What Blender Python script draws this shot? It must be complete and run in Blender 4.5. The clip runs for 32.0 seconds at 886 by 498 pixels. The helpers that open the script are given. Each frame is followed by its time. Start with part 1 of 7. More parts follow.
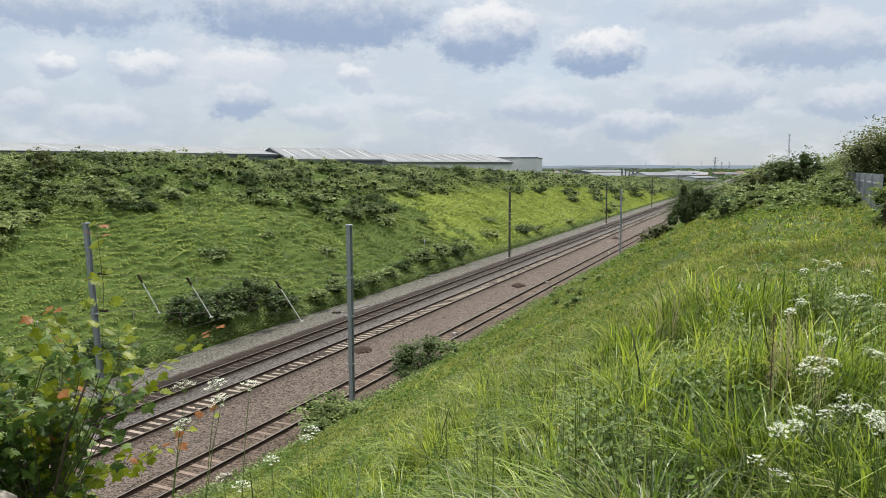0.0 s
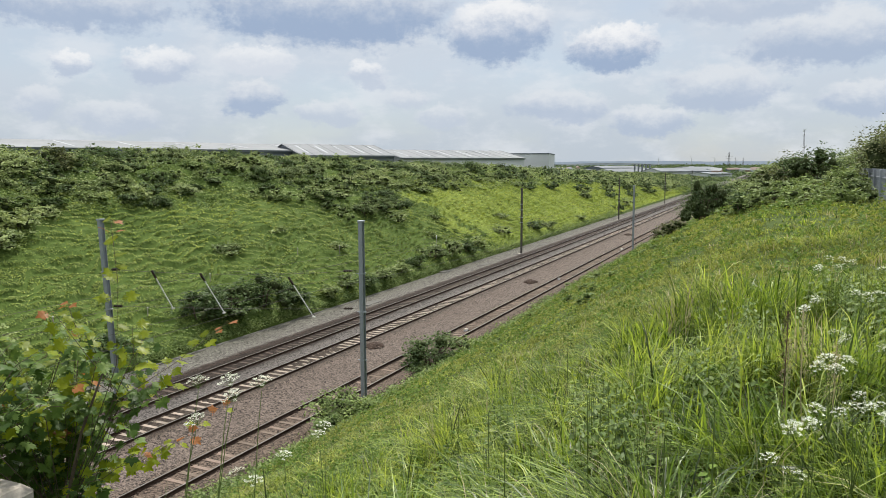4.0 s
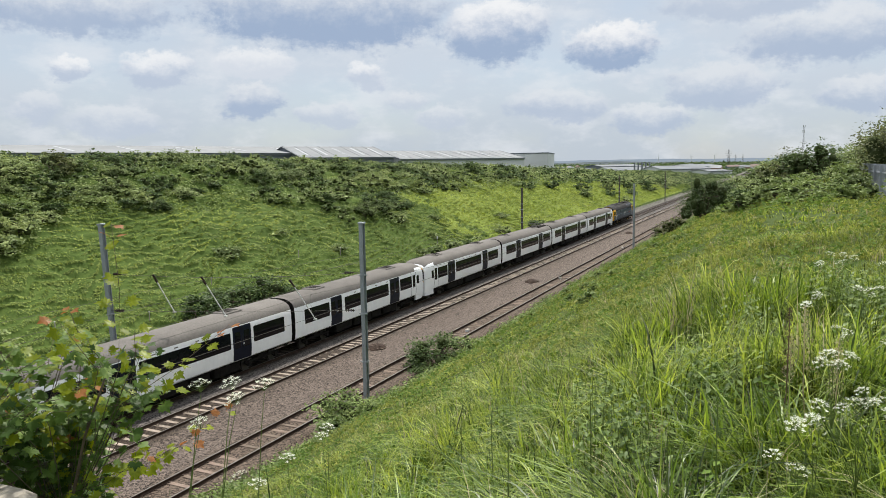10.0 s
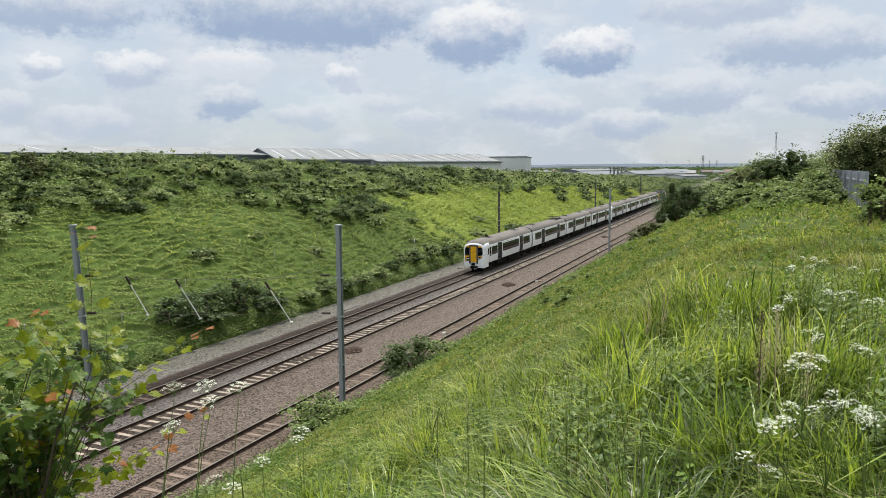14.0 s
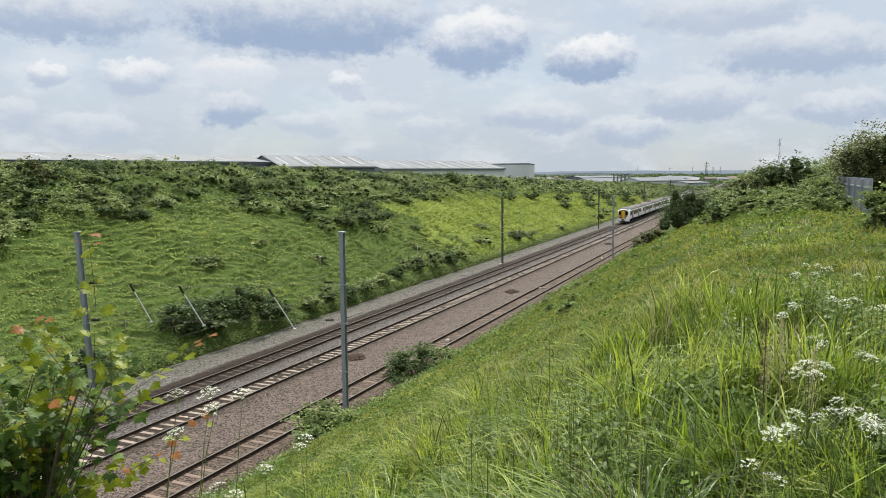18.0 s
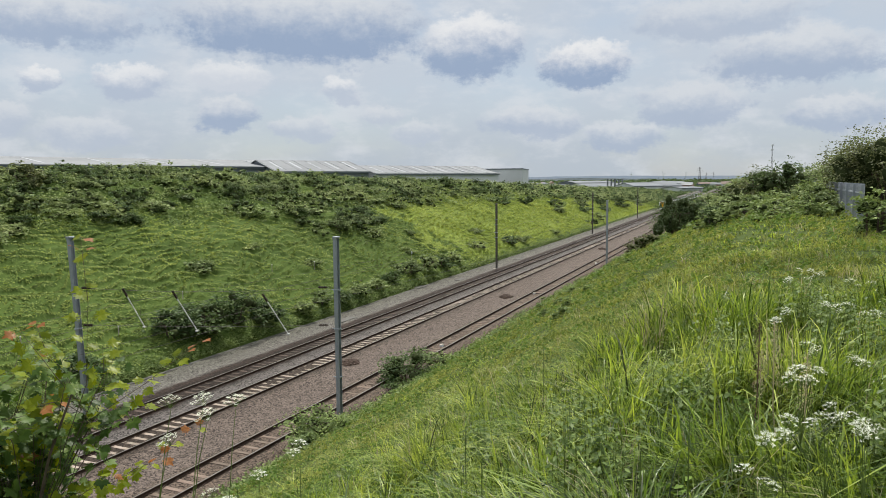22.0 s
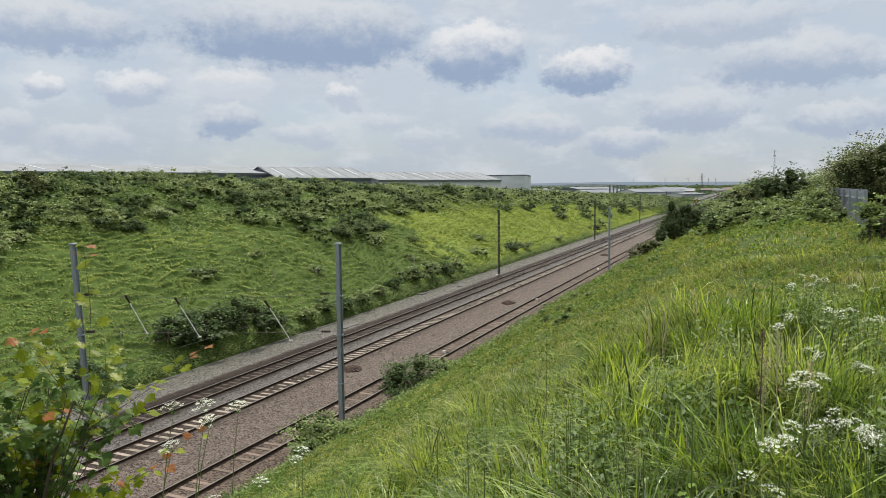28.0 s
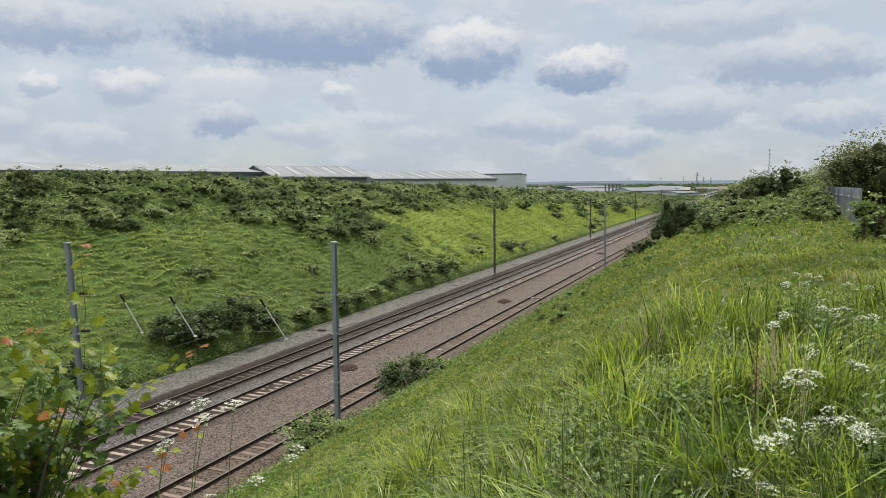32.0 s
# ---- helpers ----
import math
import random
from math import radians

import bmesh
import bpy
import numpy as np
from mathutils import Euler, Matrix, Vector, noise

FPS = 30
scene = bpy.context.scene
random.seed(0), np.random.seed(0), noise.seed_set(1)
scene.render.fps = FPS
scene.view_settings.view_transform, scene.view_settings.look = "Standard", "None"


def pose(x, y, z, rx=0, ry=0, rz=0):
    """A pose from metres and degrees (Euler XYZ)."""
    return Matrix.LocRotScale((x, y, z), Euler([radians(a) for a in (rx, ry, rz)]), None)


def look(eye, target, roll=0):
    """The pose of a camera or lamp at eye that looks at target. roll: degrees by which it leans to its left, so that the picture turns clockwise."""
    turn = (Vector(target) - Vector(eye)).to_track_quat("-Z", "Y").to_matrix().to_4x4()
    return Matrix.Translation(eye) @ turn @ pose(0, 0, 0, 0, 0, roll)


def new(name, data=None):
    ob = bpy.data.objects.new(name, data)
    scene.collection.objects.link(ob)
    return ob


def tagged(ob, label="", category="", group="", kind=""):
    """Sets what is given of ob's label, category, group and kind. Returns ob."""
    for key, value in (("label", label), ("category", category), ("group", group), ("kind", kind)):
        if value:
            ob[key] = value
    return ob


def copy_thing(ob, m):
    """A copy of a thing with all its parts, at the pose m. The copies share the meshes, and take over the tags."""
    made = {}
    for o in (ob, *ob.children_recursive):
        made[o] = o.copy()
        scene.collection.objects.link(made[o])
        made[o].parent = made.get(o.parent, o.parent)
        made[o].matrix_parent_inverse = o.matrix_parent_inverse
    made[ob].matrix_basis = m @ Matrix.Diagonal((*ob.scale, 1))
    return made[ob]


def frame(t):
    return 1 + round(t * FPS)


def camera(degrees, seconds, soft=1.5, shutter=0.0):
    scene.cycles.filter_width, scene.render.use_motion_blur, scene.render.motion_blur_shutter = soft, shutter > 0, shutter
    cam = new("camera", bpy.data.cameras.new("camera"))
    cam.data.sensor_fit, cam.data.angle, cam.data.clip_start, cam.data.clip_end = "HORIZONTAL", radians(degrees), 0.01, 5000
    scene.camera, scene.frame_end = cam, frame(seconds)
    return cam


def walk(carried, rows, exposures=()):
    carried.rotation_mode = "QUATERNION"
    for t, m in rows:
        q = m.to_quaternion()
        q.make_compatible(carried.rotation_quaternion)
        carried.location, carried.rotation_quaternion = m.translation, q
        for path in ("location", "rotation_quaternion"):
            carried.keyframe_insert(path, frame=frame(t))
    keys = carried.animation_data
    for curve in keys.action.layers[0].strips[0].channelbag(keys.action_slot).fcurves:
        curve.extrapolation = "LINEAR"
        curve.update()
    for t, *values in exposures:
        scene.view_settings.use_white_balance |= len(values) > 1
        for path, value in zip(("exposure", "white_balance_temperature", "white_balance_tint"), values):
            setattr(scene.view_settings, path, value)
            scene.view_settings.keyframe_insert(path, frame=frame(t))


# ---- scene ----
cam = camera(61.84, 32.0, soft=0.8)
PATH = [
    (0, 0.000, 0.000, 12.709, 83.84, 0.20, 24.13),
    (0.5, 0.000, 0.000, 12.709, 84.04, 0.19, 23.94),
    (1, 0.000, 0.000, 12.709, 84.30, -0.10, 23.92),
    (1.5, 0.000, 0.000, 12.709, 83.99, -0.16, 24.30),
    (2, 0.000, 0.000, 12.709, 83.47, -0.09, 24.53),
    (2.5, 0.000, 0.000, 12.709, 83.61, -0.00, 24.68),
    (3, 0.000, 0.000, 12.709, 83.67, -0.11, 24.68),
    (3.5, 0.000, 0.000, 12.709, 83.61, 0.03, 24.85),
    (5.5, 0.000, 0.000, 12.709, 83.44, 0.62, 25.50),
    (6, 0.000, 0.000, 12.709, 83.45, 0.64, 25.63),
    (6.5, 0.000, 0.000, 12.709, 83.52, 0.75, 25.57),
    (7, 0.000, 0.000, 12.709, 83.55, 0.62, 25.33),
    (7.5, 0.000, 0.000, 12.709, 83.43, 0.36, 24.60),
    (8, 0.000, 0.000, 12.709, 83.51, 0.40, 24.90),
    (8.5, 0.000, 0.000, 12.709, 83.65, 0.33, 24.59),
    (9, 0.000, 0.000, 12.709, 83.76, 0.67, 24.84),
    (9.5, 0.000, 0.000, 12.709, 83.78, 0.88, 25.08),
    (10, 0.000, 0.000, 12.709, 83.59, 0.95, 25.03),
    (10.5, 0.000, 0.000, 12.709, 83.67, 0.87, 25.02),
    (11, 0.000, 0.000, 12.709, 83.65, 0.93, 25.22),
    (11.5, 0.000, 0.000, 12.709, 83.69, 0.89, 25.11),
    (12, 0.000, 0.000, 12.709, 83.64, 0.86, 25.02),
    (12.5, 0.000, 0.000, 12.709, 83.53, 0.89, 24.90),
    (13, 0.000, 0.000, 12.709, 83.60, 0.78, 24.69),
    (13.5, 0.000, 0.000, 12.709, 83.60, 0.49, 23.46),
    (14, 0.000, 0.000, 12.709, 83.80, 0.50, 23.29),
    (14.5, 0.000, 0.000, 12.709, 83.94, 0.51, 23.63),
    (16.5, 0.000, 0.000, 12.709, 84.25, 0.57, 23.65),
    (17, 0.000, 0.000, 12.709, 84.33, 0.50, 23.60),
    (17.5, 0.000, 0.000, 12.709, 84.33, 0.59, 23.66),
    (18, 0.000, 0.000, 12.709, 84.34, 0.53, 23.55),
    (18.5, 0.000, 0.000, 12.709, 84.37, 0.51, 23.67),
    (19, 0.000, 0.000, 12.709, 84.46, 0.62, 23.60),
    (19.5, 0.000, 0.000, 12.709, 84.53, 0.57, 23.52),
    (20, 0.000, 0.000, 12.709, 84.53, 0.56, 23.54),
    (20.5, 0.000, 0.000, 12.709, 84.53, 0.56, 23.54),
    (21, 0.000, 0.000, 12.709, 84.59, 0.60, 23.48),
    (21.5, 0.000, 0.000, 12.709, 84.59, 0.60, 23.54),
    (22, 0.000, 0.000, 12.709, 84.72, 0.48, 23.10),
    (22.5, 0.000, 0.000, 12.709, 84.84, 0.47, 23.22),
    (23, 0.000, 0.000, 12.709, 84.94, 0.44, 23.18),
    (23.5, 0.000, 0.000, 12.709, 84.96, 0.44, 23.21),
    (24, 0.000, 0.000, 12.709, 85.04, 0.52, 23.21),
    (24.5, 0.000, 0.000, 12.709, 85.08, 0.51, 23.16),
    (25, 0.000, 0.000, 12.709, 85.13, 0.56, 23.06),
    (25.5, 0.000, 0.000, 12.709, 85.14, 0.56, 23.09),
    (27.5, 0.000, 0.000, 12.709, 85.13, 0.59, 23.13),
    (28, 0.000, 0.000, 12.709, 85.21, 0.54, 23.27),
    (28.5, 0.000, 0.000, 12.709, 85.19, 0.48, 22.95),
    (29, 0.000, 0.000, 12.709, 85.22, 0.58, 23.09),
    (29.5, 0.000, 0.000, 12.709, 85.05, 0.54, 23.26),
    (30, 0.000, 0.000, 12.709, 85.13, 0.59, 23.10),
    (30.5, 0.000, 0.000, 12.709, 85.14, 0.49, 22.77),
    (31, 0.000, 0.000, 12.709, 85.18, 0.45, 22.62),
    (31.5, 0.000, 0.000, 12.709, 85.18, 0.50, 22.88),
    (32, 0.000, 0.000, 12.709, 85.11, 0.55, 22.94),
]
# the picture darkens a little after the train has gone
walk(cam, [(t, pose(*p)) for t, *p in PATH], exposures=((0.0, 0.25), (18.0, 0.27), (21.0, 0.12), (32.0, 0.11)))

# ---------------------------------------------------------------- world and sun
SUN_EL, SUN_AZ = 56.0, -18.0  # degrees; azimuth from +y towards +x


def link(tree, a, b):
    tree.links.new(a, b)


def build_world():
    w = bpy.data.worlds.new("sky")
    scene.world = w
    w.use_nodes = True
    nt = w.node_tree
    nt.nodes.clear()
    N = nt.nodes.new

    def math_(op, a, b=None, c=None, clamp=False):
        n = N("ShaderNodeMath")
        n.operation, n.use_clamp = op, clamp
        for i, v in enumerate((a, b, c)):
            if v is None:
                continue
            if isinstance(v, (int, float)):
                n.inputs[i].default_value = v
            else:
                link(nt, v, n.inputs[i])
        return n.outputs[0]

    def ramp01(v, lo, hi):
        n = N("ShaderNodeMapRange")
        n.interpolation_type = "SMOOTHSTEP"
        link(nt, v, n.inputs[0])
        n.inputs[1].default_value, n.inputs[2].default_value = lo, hi
        return n.outputs[0]

    def mix(f, a, b):
        n = N("ShaderNodeMix")
        n.data_type = "RGBA"
        for sock, v in ((n.inputs[0], f), (n.inputs[6], a), (n.inputs[7], b)):
            if isinstance(v, (tuple, float)):
                sock.default_value = v
            else:
                link(nt, v, sock)
        return n.outputs[2]

    sky = N("ShaderNodeTexSky")
    sky.sky_type, sky.sun_disc = "NISHITA", False
    sky.sun_elevation, sky.sun_rotation = radians(SUN_EL), radians(SUN_AZ)
    sky.air_density, sky.dust_density = 1.0, 0.6
    scaled = N("ShaderNodeVectorMath")
    scaled.operation = "SCALE"
    link(nt, sky.outputs[0], scaled.inputs[0])
    scaled.inputs[3].default_value = 0.10

    co = N("ShaderNodeTexCoord")
    sep = N("ShaderNodeSeparateXYZ")
    link(nt, co.outputs["Generated"], sep.inputs[0])
    deg = 57.29578
    az = math_("MULTIPLY", math_("ARCTAN2", sep.outputs[0], sep.outputs[1]), deg)
    el = math_("MULTIPLY", math_("ARCSINE", sep.outputs[2]), deg)
    comb = N("ShaderNodeCombineXYZ")
    link(nt, az, comb.inputs[0])
    link(nt, el, comb.inputs[1])
    where = comb.outputs[0]

    def noise_(scale, detail, rough, stretch=(1, 1, 1), offset=0.0):
        m = N("ShaderNodeMapping")
        m.inputs["Scale"].default_value = stretch
        m.inputs["Location"].default_value = (offset, offset * 0.7, 0)
        link(nt, where, m.inputs[0])
        n = N("ShaderNodeTexNoise")
        link(nt, m.outputs[0], n.inputs["Vector"])
        n.inputs["Scale"].default_value = scale
        n.inputs["Detail"].default_value = detail
        n.inputs["Roughness"].default_value = rough
        return n

    billow = noise_(0.36, 9.0, 0.70, (1, 1.4, 1))
    shift = N("ShaderNodeVectorMath")
    shift.operation = "MULTIPLY_ADD"
    link(nt, billow.outputs["Color"], shift.inputs[0])
    shift.inputs[1].default_value = (3.4, 2.6, 0)
    shift.inputs[2].default_value = (-1.7, -1.3, 0)
    moved = N("ShaderNodeVectorMath")
    moved.operation = "ADD"
    link(nt, where, moved.inputs[0])
    link(nt, shift.outputs[0], moved.inputs[1])

    # thin veil of high cloud over the blue
    veil = noise_(0.085, 5.0, 0.55, (1, 1.9, 1), 4.0)
    veil_f = ramp01(veil.outputs[0], 0.30, 0.62)
    high = ramp01(el, 14.0, 45.0)
    white = mix(high, (0.60, 0.665, 0.75, 1), (1.38, 1.40, 1.44, 1))
    haze = ramp01(el, 0.0, 8.0)
    pale = mix(haze, (0.51, 0.575, 0.65, 1), white)
    base = mix(math_("MULTIPLY_ADD", veil_f, 0.30, 0.68, True), scaled.outputs[0], pale)
    # streaks of brighter cloud
    wisps = noise_(0.20, 6.0, 0.6, (1, 2.0, 1), 9.0)
    base = mix(math_("MULTIPLY", ramp01(wisps.outputs[0], 0.45, 0.68), 0.48), base, (0.80, 0.825, 0.86, 1))

    # cumulus: azimuth, elevation, half width, half height, darkness of the base
    CLOUDS = (
        (-33.5, 11.5, 10.1, 2.9, 1.0), (-20.8, 10.0, 4.2, 2.5, 0.9), (-12.4, 8.5, 3.6, 1.7, 1.0),
        (-50.7, 10.9, 6.6, 1.9, 0.75), (-38.9, 7.6, 3.2, 1.1, 0.25), (-39.2, 5.0, 2.5, 1.4, 0.75),
        (-45.6, 7.2, 2.5, 1.5, 0.6), (-30.7, 6.8, 1.8, 1.1, 0.5), (-51.3, 6.9, 1.3, 1.0, 0.6),
        (2.0, 8.4, 6.0, 2.0, 0.7), (-16.1, 4.4, 4.2, 1.3, 0.55), (-4.8, 5.4, 4.2, 1.8, 0.6),
        (-53.3, 4.4, 1.8, 1.1, 0.4), (-48.6, 3.4, 3.4, 1.2, 0.4), (-27.7, 5.0, 1.8, 0.8, 0.3),
        (-33.7, 4.0, 2.8, 1.0, 0.4), (4.5, 4.4, 3.4, 1.4, 0.6), (-9.5, 3.2, 3.4, 1.2, 0.6),
        (-25.1, 3.6, 2.2, 0.9, 0.35), (-3.1, 11.2, 6.6, 1.6, 0.5))
    cover, shade, body = None, None, base
    fine = noise_(0.8, 8.0, 0.68, (1, 1.3, 1), 2.0)
    for ca, ce, hw, hh, dark in CLOUDS:
        d = N("ShaderNodeVectorMath")
        d.operation = "SUBTRACT"
        link(nt, moved.outputs[0], d.inputs[0])
        d.inputs[1].default_value = (ca, ce, 0)
        m = N("ShaderNodeVectorMath")
        m.operation = "MULTIPLY"
        link(nt, d.outputs[0], m.inputs[0])
        m.inputs[1].default_value = (1 / hw, 1 / hh, 0)
        ln = N("ShaderNodeVectorMath")
        ln.operation = "LENGTH"
        link(nt, m.outputs[0], ln.inputs[0])
        mask = ramp01(math_("MULTIPLY_ADD", fine.outputs[0], 0.9, math_("SUBTRACT", ln.outputs["Value"], 0.45)), 1.13, 0.71)
        s = N("ShaderNodeSeparateXYZ")
        link(nt, m.outputs[0], s.inputs[0])
        low = ramp01(math_("ADD", s.outputs[1], math_("MULTIPLY_ADD", fine.outputs[0], 1.0, -0.5)), 0.75, -0.45)
        top = (0.88, 0.89, 0.905, 1) if ce > 6 and hw < 4.5 else (0.73, 0.765, 0.81, 1)
        col = mix(math_("MULTIPLY", low, min(1.0, dark + 0.15)), top, (0.34, 0.435, 0.60, 1))
        body = mix(math_("MULTIPLY", mask, min(0.98, 0.55 + 0.45 * dark)), body, col)
    bg = N("ShaderNodeBackground")
    link(nt, body, bg.inputs[0])
    bg.inputs[1].default_value = 0.85
    out = N("ShaderNodeOutputWorld")
    link(nt, bg.outputs[0], out.inputs[0])


build_world()
sun = new("sun", bpy.data.lights.new("sun", "SUN"))
sun.data.energy, sun.data.angle, sun.data.color = 5.0, radians(3.0), (1.0, 0.95, 0.86)
sun_dir = Vector((math.sin(radians(SUN_AZ)) * math.cos(radians(SUN_EL)), math.cos(radians(SUN_AZ)) * math.cos(radians(SUN_EL)), math.sin(radians(SUN_EL))))
sun.matrix_world = look(sun_dir * 50, (0, 0, 0))

# ---------------------------------------------------------------- materials
def material(name, stops, scale=3.0, rough=0.7, metal=0.0, bump=0.0, bump_scale=None, detail=6.0, island=0.0, per_object=0.0, gloss=0.25, stretch=(1, 1, 1), fine=None, translucent=0.0):
    """A surface whose colour runs through stops by noise at real-world size; island and per_object vary its value piece by piece."""
    m = bpy.data.materials.new(name)
    m.use_nodes = True
    nt = m.node_tree
    N = nt.nodes.new
    bsdf = nt.nodes["Principled BSDF"]
    bsdf.inputs["Roughness"].default_value = rough
    bsdf.inputs["Metallic"].default_value = metal
    bsdf.inputs["Specular IOR Level"].default_value = gloss
    co = N("ShaderNodeTexCoord")
    mp = N("ShaderNodeMapping")
    mp.inputs["Scale"].default_value = stretch
    link(nt, co.outputs["Object"], mp.inputs[0])
    n1 = N("ShaderNodeTexNoise")
    n1.inputs["Scale"].default_value, n1.inputs["Detail"].default_value, n1.inputs["Roughness"].default_value = scale, detail, 0.6
    link(nt, mp.outputs[0], n1.inputs["Vector"])
    fac = n1.outputs[0]
    if fine:
        n2 = N("ShaderNodeTexNoise")
        n2.inputs["Scale"].default_value, n2.inputs["Detail"].default_value = fine, 4.0
        link(nt, mp.outputs[0], n2.inputs["Vector"])
        av = N("ShaderNodeMix")
        av.inputs[0].default_value = 0.5
        link(nt, fac, av.inputs[2])
        link(nt, n2.outputs[0], av.inputs[3])
        fac = av.outputs[0]
    cr = N("ShaderNodeValToRGB")
    els = cr.color_ramp.elements
    while len(els) < len(stops):
        els.new(0.5)
    for e, (p, c) in zip(els, stops):
        e.position, e.color = p, (*c, 1)
    link(nt, fac, cr.inputs[0])
    colour = cr.outputs[0]
    for amount, src in ((island, "geo"), (per_object, "obj")):
        if amount:
            if src == "geo":
                rnd = N("ShaderNodeNewGeometry").outputs["Random Per Island"]
            else:
                rnd = N("ShaderNodeObjectInfo").outputs["Random"]
            hs = N("ShaderNodeHueSaturation")
            mr = N("ShaderNodeMapRange")
            link(nt, rnd, mr.inputs[0])
            mr.inputs[3].default_value, mr.inputs[4].default_value = 1 - amount, 1 + amount
            link(nt, mr.outputs[0], hs.inputs["Value"])
            mh = N("ShaderNodeMapRange")
            link(nt, rnd, mh.inputs[0])
            mh.inputs[3].default_value, mh.inputs[4].default_value = 0.5 + amount * 0.03, 0.5 - amount * 0.03
            link(nt, mh.outputs[0], hs.inputs["Hue"])
            link(nt, colour, hs.inputs["Color"])
            colour = hs.outputs[0]
    link(nt, colour, bsdf.inputs["Base Color"])
    if bump:
        b = N("ShaderNodeBump")
        b.inputs["Strength"].default_value = min(1.0, bump)
        b.inputs["Distance"].default_value = 0.02 if bump <= 1 else 0.02 * bump
        nb = N("ShaderNodeTexNoise")
        nb.inputs["Scale"].default_value, nb.inputs["Detail"].default_value = bump_scale or scale * 8, 5.0
        link(nt, mp.outputs[0], nb.inputs["Vector"])
        link(nt, nb.outputs[0], b.inputs["Height"])
        link(nt, b.outputs[0], bsdf.inputs["Normal"])
    if translucent:
        tr = N("ShaderNodeBsdfTranslucent")
        lift = N("ShaderNodeHueSaturation")
        lift.inputs["Value"].default_value = 1.25
        lift.inputs["Saturation"].default_value = 1.1
        lift.inputs["Hue"].default_value = 0.49
        link(nt, colour, lift.inputs["Color"])
        link(nt, lift.outputs[0], tr.inputs[0])
        ms = N("ShaderNodeMixShader")
        ms.inputs[0].default_value = translucent
        link(nt, bsdf.outputs[0], ms.inputs[1])
        link(nt, tr.outputs[0], ms.inputs[2])
        link(nt, ms.outputs[0], nt.nodes["Material Output"].inputs[0])
    return m


def plain(name, c, rough=0.5, metal=0.0, vary=0.12, scale=4.0, **kw):
    lo = tuple(x * (1 - vary) for x in c)
    hi = tuple(min(1.0, x * (1 + vary)) for x in c)
    return material(name, ((0.3, lo), (0.7, hi)), scale=scale, rough=rough, metal=metal, **kw)


def trackbed_material():
    """Crushed stone whose staining runs along the tracks: pale walkway, brake-dusted main line, pinkish spread."""
    m = material("ballast", ((0.3, (0.5, 0.5, 0.5)), (0.7, (1, 1, 1))), scale=9.0, rough=0.95, bump=2.5, bump_scale=26.0, gloss=0.2)
    nt = m.node_tree
    N = nt.nodes.new
    bsdf = nt.nodes["Principled BSDF"]
    co = N("ShaderNodeTexCoord")
    sep = N("ShaderNodeSeparateXYZ")
    link(nt, co.outputs["Object"], sep.inputs[0])
    wob = N("ShaderNodeTexNoise")
    wob.inputs["Scale"].default_value, wob.inputs["Detail"].default_value = 0.9, 5.0
    link(nt, co.outputs["Object"], wob.inputs["Vector"])
    add = N("ShaderNodeMath")
    add.operation = "MULTIPLY_ADD"
    link(nt, wob.outputs[0], add.inputs[0])
    add.inputs[1].default_value = 1.3
    link(nt, sep.outputs[0], add.inputs[2])
    mr = N("ShaderNodeMapRange")
    link(nt, add.outputs[0], mr.inputs[0])
    mr.inputs[1].default_value, mr.inputs[2].default_value = -36.70, -18.70
    cr = N("ShaderNodeValToRGB")
    els = cr.color_ramp.elements
    zones = ((-36.8, (0.116, 0.113, 0.093)), (-34.2, (0.150, 0.142, 0.126)), (-33.5, (0.042, 0.029, 0.022)), (-32.8, (0.026, 0.0175, 0.013)),
             (-30.6, (0.028, 0.019, 0.014)), (-30.1, (0.100, 0.090, 0.082)), (-29.2, (0.137, 0.122, 0.115)), (-28.7, (0.052, 0.039, 0.030)),
             (-27.2, (0.060, 0.046, 0.035)), (-26.4, (0.132, 0.105, 0.088)), (-23.6, (0.140, 0.112, 0.095)), (-22.9, (0.118, 0.089, 0.070)), (-20.0, (0.125, 0.096, 0.074)))
    while len(els) < len(zones):
        els.new(0.5)
    for e, (x, c) in zip(els, zones):
        e.position, e.color = (x + 37.35) / 18.0, (*c, 1)
    link(nt, mr.outputs[0], cr.inputs[0])
    vor = N("ShaderNodeTexVoronoi")
    vor.inputs["Scale"].default_value = 15.0
    link(nt, co.outputs["Object"], vor.inputs["Vector"])
    bw = N("ShaderNodeSeparateColor")
    link(nt, vor.outputs["Color"], bw.inputs[0])
    val = N("ShaderNodeMapRange")
    link(nt, bw.outputs[0], val.inputs[0])
    val.inputs[3].default_value, val.inputs[4].default_value = 0.08, 1.4
    hs = N("ShaderNodeHueSaturation")
    link(nt, cr.outputs[0], hs.inputs["Color"])
    link(nt, val.outputs[0], hs.inputs["Value"])
    link(nt, hs.outputs[0], bsdf.inputs["Base Color"])
    return m


M = {}
M["ballast"] = trackbed_material()
M["soil"] = material("rough_grass_soil", ((0.25, (0.026, 0.042, 0.009)), (0.5, (0.046, 0.07, 0.014)), (0.75, (0.085, 0.105, 0.024))), scale=0.4, fine=7.0, rough=0.95, bump=2.0, bump_scale=9.0, gloss=0.1)
M["steel_worn"] = material("worn_rail_steel", ((0.3, (0.12, 0.108, 0.10)), (0.7, (0.21, 0.195, 0.18))), scale=2.0, rough=0.4, metal=1.0)
M["rust"] = material("rusty_rail_side", ((0.3, (0.024, 0.015, 0.011)), (0.7, (0.055, 0.034, 0.024))), scale=5.0, rough=0.9, bump=0.5, gloss=0.2)
